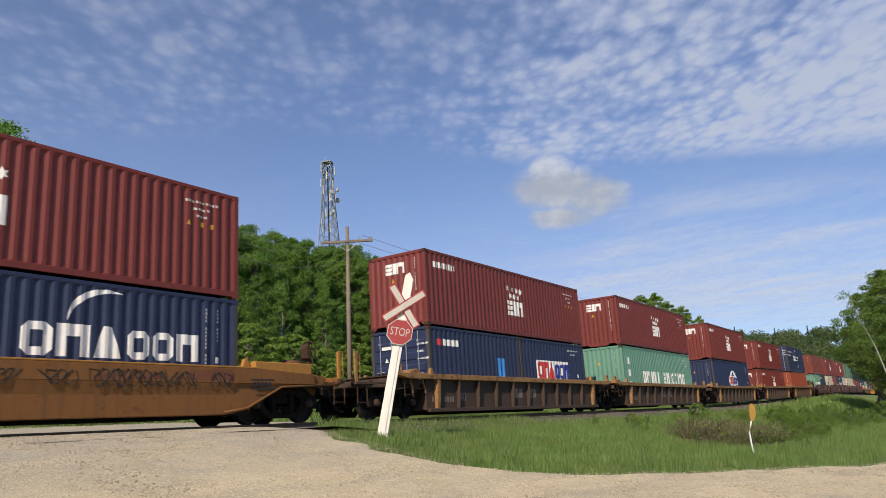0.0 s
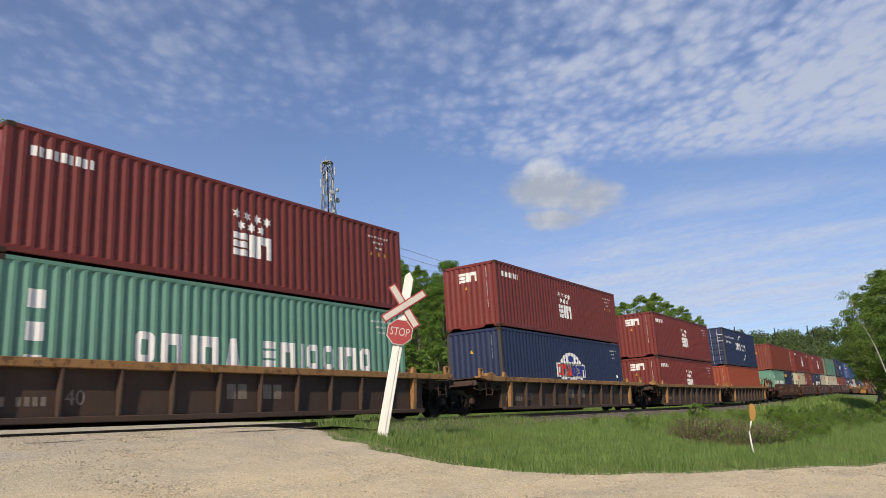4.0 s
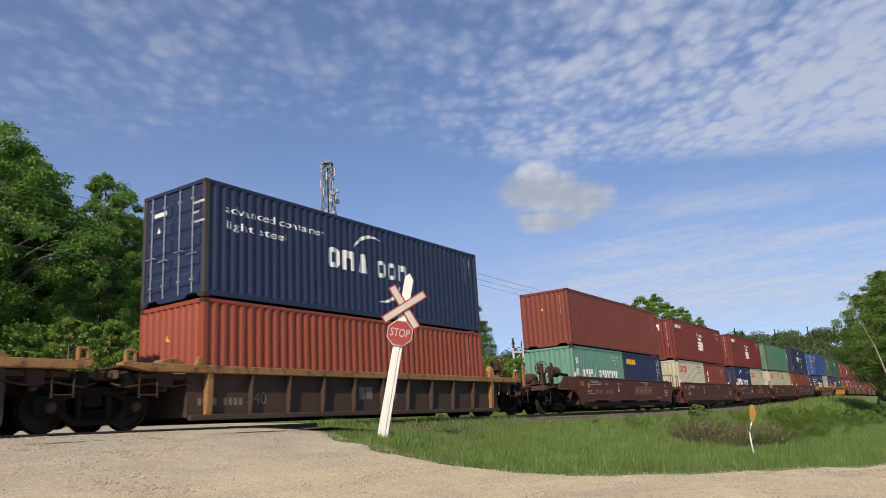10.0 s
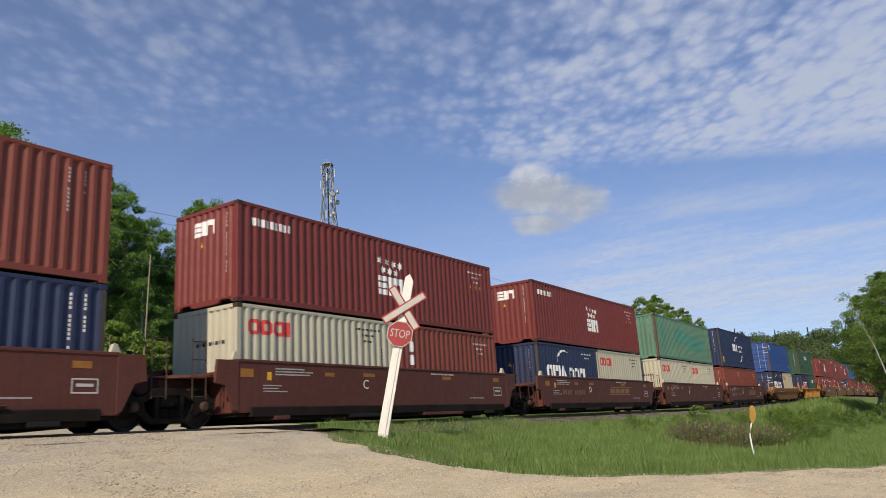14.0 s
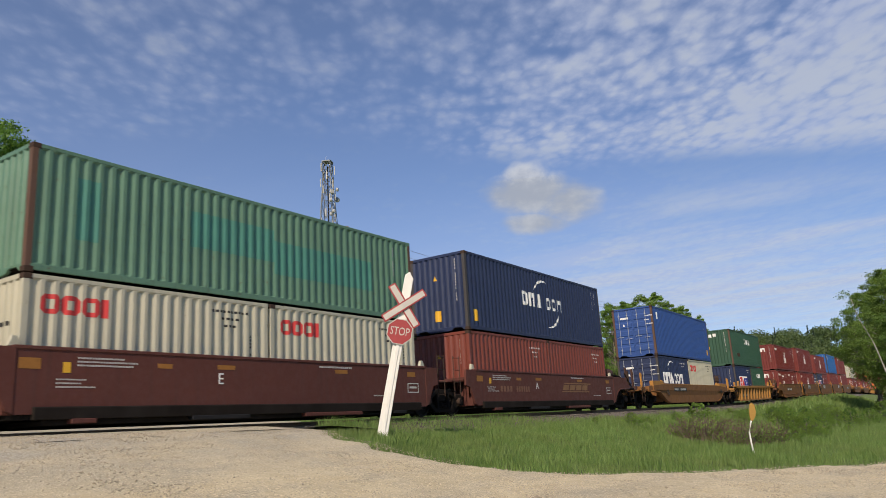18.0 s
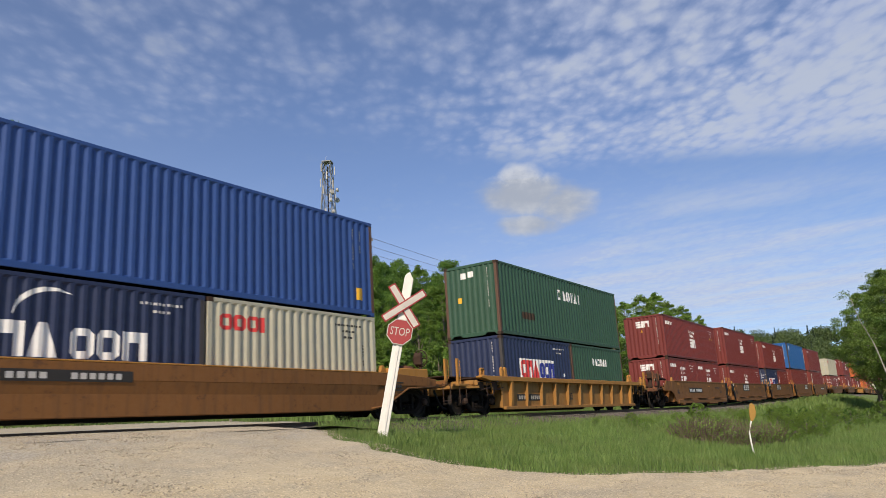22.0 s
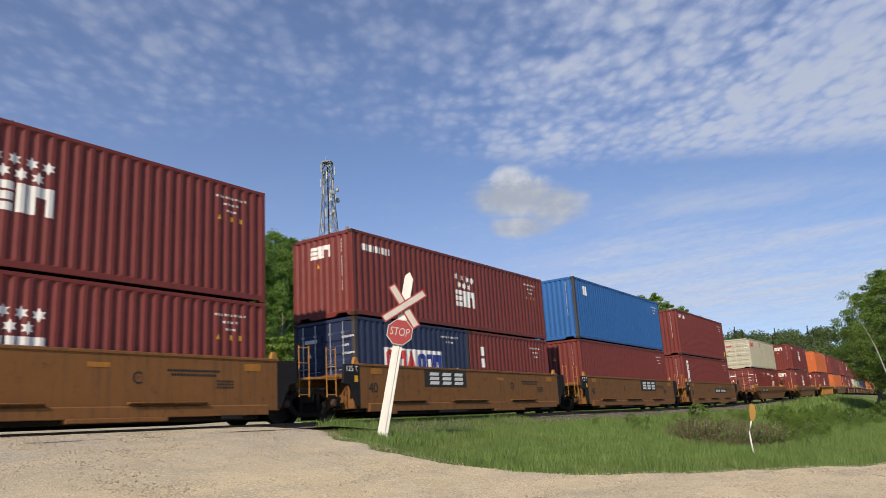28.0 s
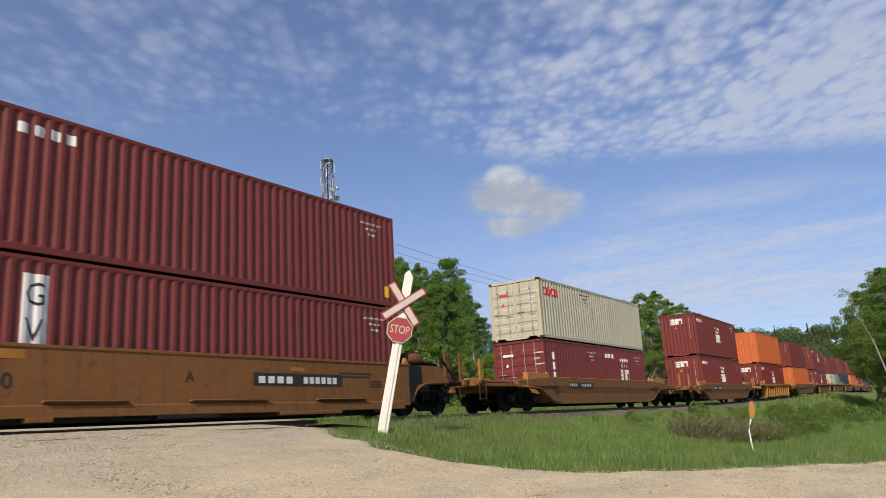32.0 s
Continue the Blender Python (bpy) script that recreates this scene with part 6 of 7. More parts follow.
# ---- trees ----
def leaf_material(name, dark, light, dry=0.0):
    m, nt, b = nodes_of(name)
    isl = nt.nodes.new("ShaderNodeNewGeometry").outputs["Random Per Island"]
    c = mixed(nt, isl, dark, light)
    c = mixed(nt, ramp(nt, noisy(nt, coords(nt), 0.5, 3), (0.35, 0.0), (0.7, 0.6)), c, [x * 0.75 for x in dark])
    c = mixed(nt, ramp(nt, random_of(nt), (0, 0), (1, 0.35)), c, [light[0] * 0.9, light[1] * 0.75, light[2] * 0.6])
    nt.links.new(c, b.inputs["Base Color"])
    b.inputs["Roughness"].default_value = 0.55
    tr = nt.nodes.new("ShaderNodeBsdfTranslucent")
    nt.links.new(c, tr.inputs["Color"])
    mix = nt.nodes.new("ShaderNodeMixShader")
    mix.inputs[0].default_value = 0.45
    nt.links.new(b.outputs[0], mix.inputs[1])
    nt.links.new(tr.outputs[0], mix.inputs[2])
    nt.links.new(mix.outputs[0], nt.nodes["Material Output"].inputs["Surface"])
    return m


LEAF = leaf_material("broad_leaves", (0.088, 0.205, 0.032), (0.235, 0.405, 0.072))
LEAF_DARK = leaf_material("deep_green_leaves", (0.068, 0.17, 0.029), (0.175, 0.325, 0.06))
LEAF_NEAR = leaf_material("dull_green_leaves", (0.095, 0.185, 0.03), (0.23, 0.36, 0.065))
LEAF_SHRUB = leaf_material("shrub_leaves", (0.135, 0.255, 0.04), (0.30, 0.46, 0.09))
LEAF_FAR = leaf_material("far_leaves", (0.075, 0.125, 0.042), (0.15, 0.215, 0.07))
LEAF_SPRUCE = leaf_material("spruce_needles", (0.035, 0.065, 0.032), (0.06, 0.10, 0.045))
TWIG = leaf_material("dry_twigs", (0.17, 0.115, 0.105), (0.30, 0.205, 0.18))
BARK = plain("grey_bark", (0.17, 0.145, 0.115), 0.95, 0, 0.5, 5)
PALE_TRUNK = plain("dull_birch_bark", (0.30, 0.28, 0.24), 0.9, 0, 0.6, 5)


def leaves(centres, spreads, counts, size, rng, droop=0.25):
    """One mesh of many small leaf sprays round the given centres."""
    c = np.repeat(np.array(centres), counts, axis=0)
    s = np.repeat(np.array(spreads), counts, axis=0)
    n = len(c)
    d = rng.normal(size=(n, 3))
    d /= np.linalg.norm(d, axis=1)[:, None]
    p = c + d * s * (rng.uniform(0.2, 1.0, (n, 1)) ** 0.6) * rng.choice((1.0, 1.0, 1.0, 1.35), (n, 1))
    a = rng.normal(size=(n, 3)) + d * 0.4
    a /= np.linalg.norm(a, axis=1)[:, None]
    b = np.cross(a, rng.normal(size=(n, 3)) + (0, 0, 0.6))
    b /= np.linalg.norm(b, axis=1)[:, None]
    w = size * rng.uniform(0.6, 1.25, (n, 1))
    v = np.stack([p - a * w * 0.5 - b * w * 0.3, p + b * w * 0.42 - (0, 0, 1) * w * droop * 0.3, p + a * w * 0.6 - (0, 0, 1) * w * droop - b * w * 0.2], 1).reshape(-1, 3)
    me = bpy.data.meshes.new("crown")
    me.from_pydata(v.tolist(), [], [(3 * i, 3 * i + 1, 3 * i + 2) for i in range(n)])
    return me


def tree_pair(seed, height, radius, low, clumps, per, size, slim=False):
    """Meshes of a trunk with limbs, and of a crown."""
    rng, rnd = np.random.default_rng(seed), random.Random(seed)
    s = Shape()
    bend = [rnd.uniform(-0.35, 0.35), rnd.uniform(-0.35, 0.35)]
    def stem(k):
        return Vector((bend[0] * math.sin(k * 2.4), bend[1] * math.sin(k * 2.0), height * k))
    base = height * 0.0135 + 0.03
    s.tube([stem(i / 9 * 0.94) for i in range(10)], [base * (1 - i / 9.6) ** 0.8 * (1.35 if i == 0 else 1) for i in range(10)], 8)
    centres, spreads = [], []
    for k in range(clumps):
        h = low + (1 - low) * (k + rnd.random()) / clumps
        q = (h - low) / (1 - low)
        reach = radius * (math.sin(math.pi * min(1, (q * 0.86 + 0.10)) ** 0.8) ** 0.75) * rnd.uniform(0.35, 1.08)
        a = k * 2.399 + rnd.uniform(-0.5, 0.5)
        foot = stem(max(0.1, h - 0.10 - 0.08 * (1 - q)))
        tip = stem(h) + Vector((math.cos(a) * reach, math.sin(a) * reach, rnd.uniform(-0.3, 0.5)))
        if k % 2 == 0 or reach > radius * 0.6:
            mid = foot.lerp(tip, 0.5) + Vector((0, 0, 0.15 * reach))
            r = base * 0.33 * (1.1 - q)
            s.tube([foot, mid, tip], [r, r * 0.65, r * 0.25], 5, False)
        b = rnd.uniform(0.55, 1.15) * (0.62 if slim else 0.85) * (0.6 + 0.5 * (1 - q))
        centres.append(tuple(tip))
        spreads.append((b, b, b * rnd.uniform(0.55, 0.85)))
    return s.mesh("trunk", smooth=True), leaves(centres, spreads, per, size, rng)


KINDS = [tree_pair(11, 14.0, 3.2, 0.24, 130, 300, 0.135), tree_pair(23, 14.0, 2.7, 0.30, 120, 290, 0.13), tree_pair(37, 14.0, 3.6, 0.22, 150, 300, 0.135),
         tree_pair(41, 14.0, 2.0, 0.30, 100, 270, 0.125, True), tree_pair(59, 14.0, 3.0, 0.18, 130, 300, 0.13), tree_pair(67, 14.0, 2.2, 0.26, 105, 270, 0.125, True),
         tree_pair(71, 14.0, 3.3, 0.30, 130, 290, 0.125)]


def tree(x, y, height, kind, leaf, bark, label, group, turn=None, wide=1.0):
    trunk, crown = KINDS[kind]
    t = thing("tree", label, "tree", group, m=pose(x, y, ground_z(x, y) - 0.15, 0, 0, random.uniform(0, 360) if turn is None else turn))
    k = height / 14.7
    t.scale = (k * wide, k * wide, k)
    part("trunk", trunk, bark, t)
    part("crown", crown, leaf, t)
    return t


SKYLINE = ((10, 0.37), (24.1, 0.377), (26.2, 0.378), (27.4, 0.368), (28.5, 0.335), (29.4, 0.288), (30.2, 0.312), (31.1, 0.335), (32.5, 0.313), (33.5, 0.288), (35.5, 0.281), (37.1, 0.281),
           (38.3, 0.302), (39.5, 0.286), (40.3, 0.291), (41.4, 0.275), (43.7, 0.267), (46.3, 0.26), (49.8, 0.245), (51.5, 0.246), (53.3, 0.22), (56.5, 0.208), (57.6, 0.19), (58.8, 0.155),
           (59.6, 0.11), (60.4, 0.07), (66.5, 0.065), (68.5, 0.10))
random.seed(4)
for row, (y0, gap, share) in enumerate(((35.5, 3.6, 0.76), (40.0, 3.1, 0.92), (45.5, 2.9, 1.0))):
    x = 6.0 + row * 1.3
    while x < 104:
        y = y0 + random.uniform(-1.6, 1.6)
        az, far = math.degrees(math.atan2(x, y)), math.hypot(x, y)
        h = lerp(az, SKYLINE) * far * share * random.uniform(0.93, 1.02) - 0.34 - ground_z(x, y)
        if az > 58 and row > 1:
            x += gap
            continue
        if h > 3.0:
            pale = random.random() < 0.3
            tree(x, y, h, random.choice((3, 5, 1)) if row == 0 else random.choice((0, 1, 2, 4, 5)), LEAF if random.random() < 0.6 else LEAF_DARK, PALE_TRUNK if pale else BARK,
                 "slender birch with pale bark and fresh leaves" if pale else "broad-leaved tree in full green leaf", "trees of the wood beyond the track", wide=random.uniform(0.85, 1.15))
        x += gap * random.uniform(0.75, 1.25)
# single crowns that stand out against the sky
for x, y, h, k, w in ((17.5, 38.0, 15.2, 2, 1.35), (20.6, 40.5, 13.6, 0, 1.1), (22.8, 38.2, 14.4, 5, 1.0), (25.0, 39.4, 14.0, 3, 1.0), (33.4, 41.0, 14.6, 3, 1.0), (32.2, 40.2, 15.0, 5, 1.0), (30.5, 39, 14.7, 0, 1.0), (60.5, 40.5, 15.0, 1, 1.0), (57, 41, 14.2, 5, 1.0),
                      (35.7, 41.5, 14.1, 4, 0.9), (34.3, 38.5, 12.9, 0, 0.9), (39.7, 43.0, 14.4, 2, 0.9), (37.8, 39.5, 13.4, 4, 0.9), (41.2, 41.5, 14.1, 0, 0.9), (39.7, 38.5, 13.2, 4, 0.9), (46.3, 43.0, 14.7, 0, 0.9), (44.1, 39.5, 13.7, 2, 0.9), (48.2, 41.5, 14.3, 4, 0.9), (46.6, 38.5, 13.3, 0, 0.9)):
    tree(x, y, h, k, LEAF, BARK, "tall broad-leaved tree that tops the wood", "trees of the wood beyond the track", wide=w)
for x, y, h, k, w in ((70.5, 28.0, 10.0, 5, 1.2), (73.5, 29.0, 10.6, 3, 1.2), (76.5, 28.4, 11.2, 5, 1.2), (80.5, 28.0, 12.0, 3, 1.3), (84.5, 27.5, 12.8, 5, 1.2), (87.8, 27.6, 11.8, 3, 1.3), (91, 26.8, 11.4, 3, 1.2),
                      (94, 27.2, 10.8, 3, 1.1), (97.5, 26.6, 10.6, 3, 1.0)):
    tree(x, y, h, k, LEAF_SHRUB, BARK, "young broad-leaved tree in fresh leaf beside the track", "trees of the wood beyond the track", wide=w)
for x, y, h, k in ((88, 7.2, 12.6, 6), (94, 5.4, 15.6, 6), (86, 1.6, 15.0, 6), (82, 4.6, 13.2, 4), (79, 2.4, 13.0, 0), (90, -2.5, 14.0, 0), (103, 3.0, 13.0, 6), (114, 4.5, 12.0, 2), (126, 4, 13, 0), (84, -4.0, 11.0, 2)):
    tree(x, y, h, k, LEAF_NEAR, BARK, "broad-leaved tree with spreading crown near the track", "trees on the near side of the track", wide=1.25)

birch = thing("tree", "leaning birch with bare pale trunk before darker trees", "tree", "trees on the near side of the track", m=pose(68.0, 4.0, ground_z(68, 4) - 0.2, -15, 2, 40))
part("trunk", Shape().tube([(0.05 * math.sin(k * 1.7), 0.12 * math.sin(k * 0.9), k * 1.02) for k in range(11)], [0.085 - 0.006 * k for k in range(11)], 8).mesh("trunk", smooth=True), PALE_TRUNK, birch)
part("crown", leaves([(0.5 * math.sin(k * 2.1), 0.5 * math.cos(k * 2.1), 6.6 + 0.42 * k) for k in range(10)], [(0.6, 0.6, 0.4)] * 10, 160, 0.11, np.random.default_rng(97)), LEAF_NEAR, birch)

SHRUB = tree_pair(83, 14.0, 6.5, 0.04, 110, 300, 0.36)
random.seed(8)


def shrub(x, y, height, leaf, label, wide=1.0, name="shrub", pair=SHRUB):
    s = thing(name, label, "shrub", "", m=pose(x, y, ground_z(x, y) - 0.1, 0, 0, random.uniform(0, 360)))
    k = height / 13.0
    s.scale = (k * wide, k * wide, k)
    part("stem", pair[0], BARK, s)
    part("foliage", pair[1], leaf, s)
    return s


x = 4.0
while x < 70:
    shrub(x, 31.5 + random.uniform(-1.5, 1.5), random.uniform(2.6, 5.0), LEAF_SHRUB, "leafy green shrub at the edge of the wood", 1.2)
    x += random.uniform(1.5, 2.6)
LOW = tree_pair(91, 14.0, 9.0, 0.02, 90, 200, 0.55)


def brush_pair(seed, n, tall):
    """Meshes of a thicket of bare twigs and of its few young leaves."""
    rng, s, tips = np.random.default_rng(seed), Shape(), []
    for i in range(n):
        a, r = rng.uniform(0, 6.283), 0.75 * math.sqrt(rng.random())
        foot = Vector((r * math.cos(a), r * math.sin(a), 0))
        h, lean = tall * rng.uniform(0.45, 1.0) * (1.1 - 0.45 * r), rng.normal(0, 0.16, 2) + 0.28 * np.array((math.cos(a), math.sin(a))) * r
        mid = foot + Vector((lean[0] * h * 0.4, lean[1] * h * 0.4, h * 0.55))
        tip = foot + Vector((lean[0] * h * 1.3, lean[1] * h * 1.3, h))
        s.tube([foot, mid, tip], [0.012, 0.009, 0.005], 3, False)
        for k in range(3):
            b = mid.lerp(tip, rng.uniform(0, 0.8))
            s.tube([b, b + Vector(rng.normal(0, 0.10, 3)) + Vector((0, 0, 0.12))], [0.005, 0.003], 3, False)
        tips.append(tuple(mid.lerp(tip, rng.uniform(0.0, 1.0))))
    return s.mesh("twigs"), leaves(tips, [(0.14, 0.14, 0.14)] * n, 12, 0.05, rng)


BRUSH = brush_pair(19, 230, 1.0)
random.seed(21)
for i in range(12):
    x, y = 25.0 + 2.8 * (i % 6) / 5 + random.uniform(-0.4, 0.4), 6.1 + 1.2 * (i // 6) + random.uniform(-0.3, 0.3)
    b = thing("brushwood", "bare purplish-brown brushwood in the grass", "brushwood", m=pose(x, y, ground_z(x, y) - 0.08, 0, 0, random.uniform(0, 360)))
    k = random.uniform(0.55, 0.95) * (0.5 if i % 6 == 0 else 1.0)
    b.scale = (k * 1.1, k * 1.1, k)
    part("stem", BRUSH[0], TWIG, b)
    part("foliage", BRUSH[1], LEAF_SHRUB, b)
random.seed(22)
for i in range(115):
    x = 24.5 + 44 * random.random() ** 1.25
    y = random.uniform(4.6, 11.6) - 0.02 * (x - 23)
    if x < 26.5 and y > 5.6 and random.random() < 0.7:
        continue
    big = 1.0 if x > 30 and 5.5 < y < 9.6 else 0.5
    shrub(x, y, random.uniform(0.45, 1.0) * big, LEAF_SHRUB if random.random() < 0.9 else LEAF_DARK, "low leafy shrub on the embankment", 1.1, "shrub", LOW)
for x, y, h in ((66, 5.4, 1.3), (71, 5.0, 1.6), (76, 4.6, 2.2), (80, 3.4, 2.6), (84, 4.6, 2.8), (88, 3.6, 3.2), (92, 7.2, 1.8)):
    shrub(x, y, h, LEAF_SHRUB, "leafy shrub below the trees beside the track", 1.4)

# far wooded ridge
rng = np.random.default_rng(5)
cs, sp, cn, sc, ss, sn = [], [], [], [], [], []
for i in range(900):
    a, far = radians(rng.uniform(60, 91) if i % 3 == 0 else rng.uniform(74, 91)), rng.uniform(190, 440)
    x, y = math.sin(a) * far, math.cos(a) * far
    if x < 275 and y - track_y(x) < 24:
        continue
    z = ground_z(x, y)
    h = rng.uniform(8, 12.5)
    if rng.random() < 0.13:
        for k in range(6):
            q = k / 5
            sc.append((x, y, z + h * (0.25 + 0.78 * q) * 1.12)); ss.append((1.9 * (1.05 - q), 1.9 * (1.05 - q), 1.5)); sn.append(34)
    else:
        for k in range(6):
            cs.append((x + rng.normal() * 1.4, y + rng.normal() * 1.4, z + h * rng.uniform(0.45, 0.92))); sp.append((2.0, 2.0, 1.8)); cn.append(52)
woods = part("far_woods", leaves(cs, sp, cn, 0.85, rng), LEAF_FAR)
tagged(woods, "distant broad-leaved wood on the ridge", "woods", kind="stuff")
spruces = part("far_spruces", leaves(sc, ss, sn, 0.8, rng), LEAF_SPRUCE)
tagged(spruces, "dark distant spruces among the far wood", "woods", kind="stuff")


# ---- grass, weeds and loose stones ----
def grass_material():
    m, nt, b = nodes_of("grass_blades")
    isl = nt.nodes.new("ShaderNodeNewGeometry").outputs["Random Per Island"]
    c = mixed(nt, isl, (0.13, 0.225, 0.05), (0.27, 0.385, 0.11))
    c = mixed(nt, ramp(nt, noisy(nt, coords(nt), 0.55, 4), (0.42, 0), (0.70, 0.55)), c, (0.20, 0.22, 0.075))
    c = mixed(nt, ramp(nt, noisy(nt, coords(nt), 1.7, 4), (0.40, 0.5), (0.6, 0)), c, (0.075, 0.15, 0.025))
    nt.links.new(c, b.inputs["Base Color"])
    b.inputs["Roughness"].default_value = 0.6
    tr = nt.nodes.new("ShaderNodeBsdfTranslucent")
    nt.links.new(c, tr.inputs["Color"])
    mix = nt.nodes.new("ShaderNodeMixShader")
    mix.inputs[0].default_value = 0.35
    nt.links.new(b.outputs[0], mix.inputs[1])
    nt.links.new(tr.outputs[0], mix.inputs[2])
    nt.links.new(mix.outputs[0], nt.nodes["Material Output"].inputs["Surface"])
    return m


GRASS = grass_material()


def blades(spots, tall, wide, seed):
    """A joined mass of bent grass blades standing on the ground."""
    rng = np.random.default_rng(seed)
    p = np.array(spots)
    n = len(p)
    a = rng.uniform(0, 2 * math.pi, n)
    h = tall * p[:, 3] * rng.uniform(0.55, 1.25, n)
    w = wide * rng.uniform(0.6, 1.4, n)
    side = np.stack([np.cos(a), np.sin(a), np.zeros(n)], 1) * w[:, None]
    b = rng.uniform(0, 2 * math.pi, n)
    lean = np.stack([np.cos(b), np.sin(b), np.zeros(n)], 1) * (h * rng.uniform(0.1, 0.55, n))[:, None]
    base = p[:, :3]
    up = np.stack([np.zeros(n), np.zeros(n), h], 1)
    v = np.stack([base - side, base + side, base + side * 0.7 + lean * 0.35 + up * 0.6, base + lean + up, base - side * 0.7 + lean * 0.35 + up * 0.6], 1).reshape(-1, 3)
    me = bpy.data.meshes.new("grass")
    me.from_pydata(v.tolist(), [], [(5 * i, 5 * i + 1, 5 * i + 2, 5 * i + 3, 5 * i + 4) for i in range(n)])
    return me


rnd = random.Random(12)
spots = []
while len(spots) < 165000:
    x = 10.5 + 60 * rnd.random() ** 1.9
    y = rnd.uniform(-2, 14.4)
    edge = road_edge(x) + 0.1
    if y < edge or y > 8.0 and x < apron_edge(y) - 0.35 + rnd.random() ** 1.5 * 0.9 or y > track_y(x) - 2.1 + 1.0 * min(1, max(0, (27 - x) / 3)) + 0.5 * noise.noise(Vector((x, 0, 5))):
        continue
    patch = noise.noise(Vector((x * 0.8, y * 0.8, 2)))
    thin = min(1, (y - edge) / 1.2 + 0.25, (x - apron_edge(y)) / 1.0 + 0.55 if y > 8 else 1)
    thin = max(thin, 0.12)
    if rnd.random() > thin:
        continue
    by_rails = min(1, max(0, (y - 12.2) / 1.2)) * min(1, max(0, (27 - x) / 3))
    lift = 0.10 * min(1, max(0, (y - 12.6) / 0.8))
    spots.append((x, y, ground_z(x, y) - 0.05 + lift, (0.75 + 0.5 * patch) * (0.5 + 0.5 * thin) * (1 + 0.5 * by_rails)))
grass = part("grass", blades(spots, 0.26, 0.006, 3), GRASS)
tagged(grass, "fresh green uncut grass on the bank below the track", "grass", kind="stuff")
spots = []
while len(spots) < 30000:
    x, y = rnd.uniform(2, 80), 17.6 + 13.4 * rnd.random()
    if x < far_edge(y) + 0.2 and y < 27.6:
        continue
    spots.append((x, y, ground_z(x, y) - 0.05, 1.0 + 0.4 * noise.noise(Vector((x * 0.5, y * 0.5, 6)))))
far_grass = part("meadow_grass", blades(spots, 0.42, 0.022, 4), GRASS)
tagged(far_grass, "rough green grass between the track and the wood", "grass", kind="stuff")

spots = []
while len(spots) < 16000:
    x, y = rnd.uniform(58, 130), rnd.uniform(-6, 14.5)
    if y > track_y(x) - 2.2 or y < road_edge(x):
        continue
    spots.append((x, y, ground_z(x, y) - 0.05, 1.0 + 0.5 * noise.noise(Vector((x * 0.3, y * 0.3, 6)))))
bank_grass = part("bank_grass", blades(spots, 0.5, 0.04, 5), GRASS)
tagged(bank_grass, "rough grass on the bank farther along the track", "grass", kind="stuff")

STONE = plain("loose_stone", (0.40, 0.345, 0.255), 0.9, 0, 0.6, 20)
rng = np.random.default_rng(9)


def stones(n, spot, low, high):
    unit = np.array([(1, 0, 0), (-0.8, 0.7, 0.1), (-0.7, -0.8, 0), (0.1, 0.1, 0.8), (0.2, 0, -0.6), (0.3, 0.9, 0.2)])
    tri = [(0, 5, 3), (5, 1, 3), (1, 2, 3), (2, 0, 3), (5, 0, 4), (1, 5, 4), (2, 1, 4), (0, 2, 4)]
    v, f = [], []
    for i in range(n):
        c, r = spot(), rng.uniform(low, high) * rng.uniform(0.6, 1.0)
        q = unit * (r * rng.uniform(0.7, 1.3, 3))
        a = rng.uniform(0, 6.28)
        rot = np.array([[math.cos(a), -math.sin(a), 0], [math.sin(a), math.cos(a), 0], [0, 0, 1]])
        k = len(v)
        v += (q @ rot.T + c).tolist()
        f += [tuple(j + k for j in t) for t in tri]
    me = bpy.data.meshes.new("stones")
    me.from_pydata(v, [], f)
    return me


def road_spot():
    while True:
        x, y = rng.uniform(2, 24), rng.uniform(0, 14.2)
        beside = y > 8 and 11.5 < x < apron_edge(y) + 0.5
        if (y < road_edge(x) + 0.25 or beside) and math.hypot(x, y) > 7:
            near_edge = beside or road_edge(x) - y < 1.2 or y > 9.5 and rng.random() < 0.8 or rng.random() < 0.35 or noise.noise(Vector((x * 0.5, y * 0.5, 8))) > 0.12
            if near_edge:
                return (x, y, ground_z(x, y) + 0.037)


def ballast_spot():
    x = 14 + 70 * rng.random() ** 1.6
    dy = rng.uniform(-2.9, 1.5)
    z = lerp(dy, prof)
    return (x, track_y(x) + dy, track_z(x) + z + 0.02)


gravel = part("loose_stones", stones(26000, road_spot, 0.008, 0.023), STONE)
tagged(gravel, "loose grey and tan stones strewn on the gravel road", "stones", kind="stuff")
chips = part("ballast_stones", stones(12000, ballast_spot, 0.03, 0.06), BALLAST)
tagged(chips, "crushed ballast stones along the rails", "stones", kind="stuff")


# ---- clouds ----
def cloud_material(name):
    m, nt, b = nodes_of(name)
    nt.nodes.remove(b)
    return m, nt, nt.nodes["Material Output"]


def math_node(nt, op, a, b=0.0, clamp=False):
    n = nt.nodes.new("ShaderNodeMath")
    n.operation, n.use_clamp = op, clamp
    for s, v in zip(n.inputs, (a, b)):
        if isinstance(v, bpy.types.NodeSocket):
            nt.links.new(v, s)
        else:
            s.default_value = v
    return n.outputs[0]


def span(nt, v, a, b):
    """0 at a, 1 at b, smooth between."""
    n = nt.nodes.new("ShaderNodeMapRange")
    n.interpolation_type = "SMOOTHSTEP"
    n.inputs["From Min"].default_value, n.inputs["From Max"].default_value = a, b
    nt.links.new(v, n.inputs["Value"])
    return n.outputs["Result"]


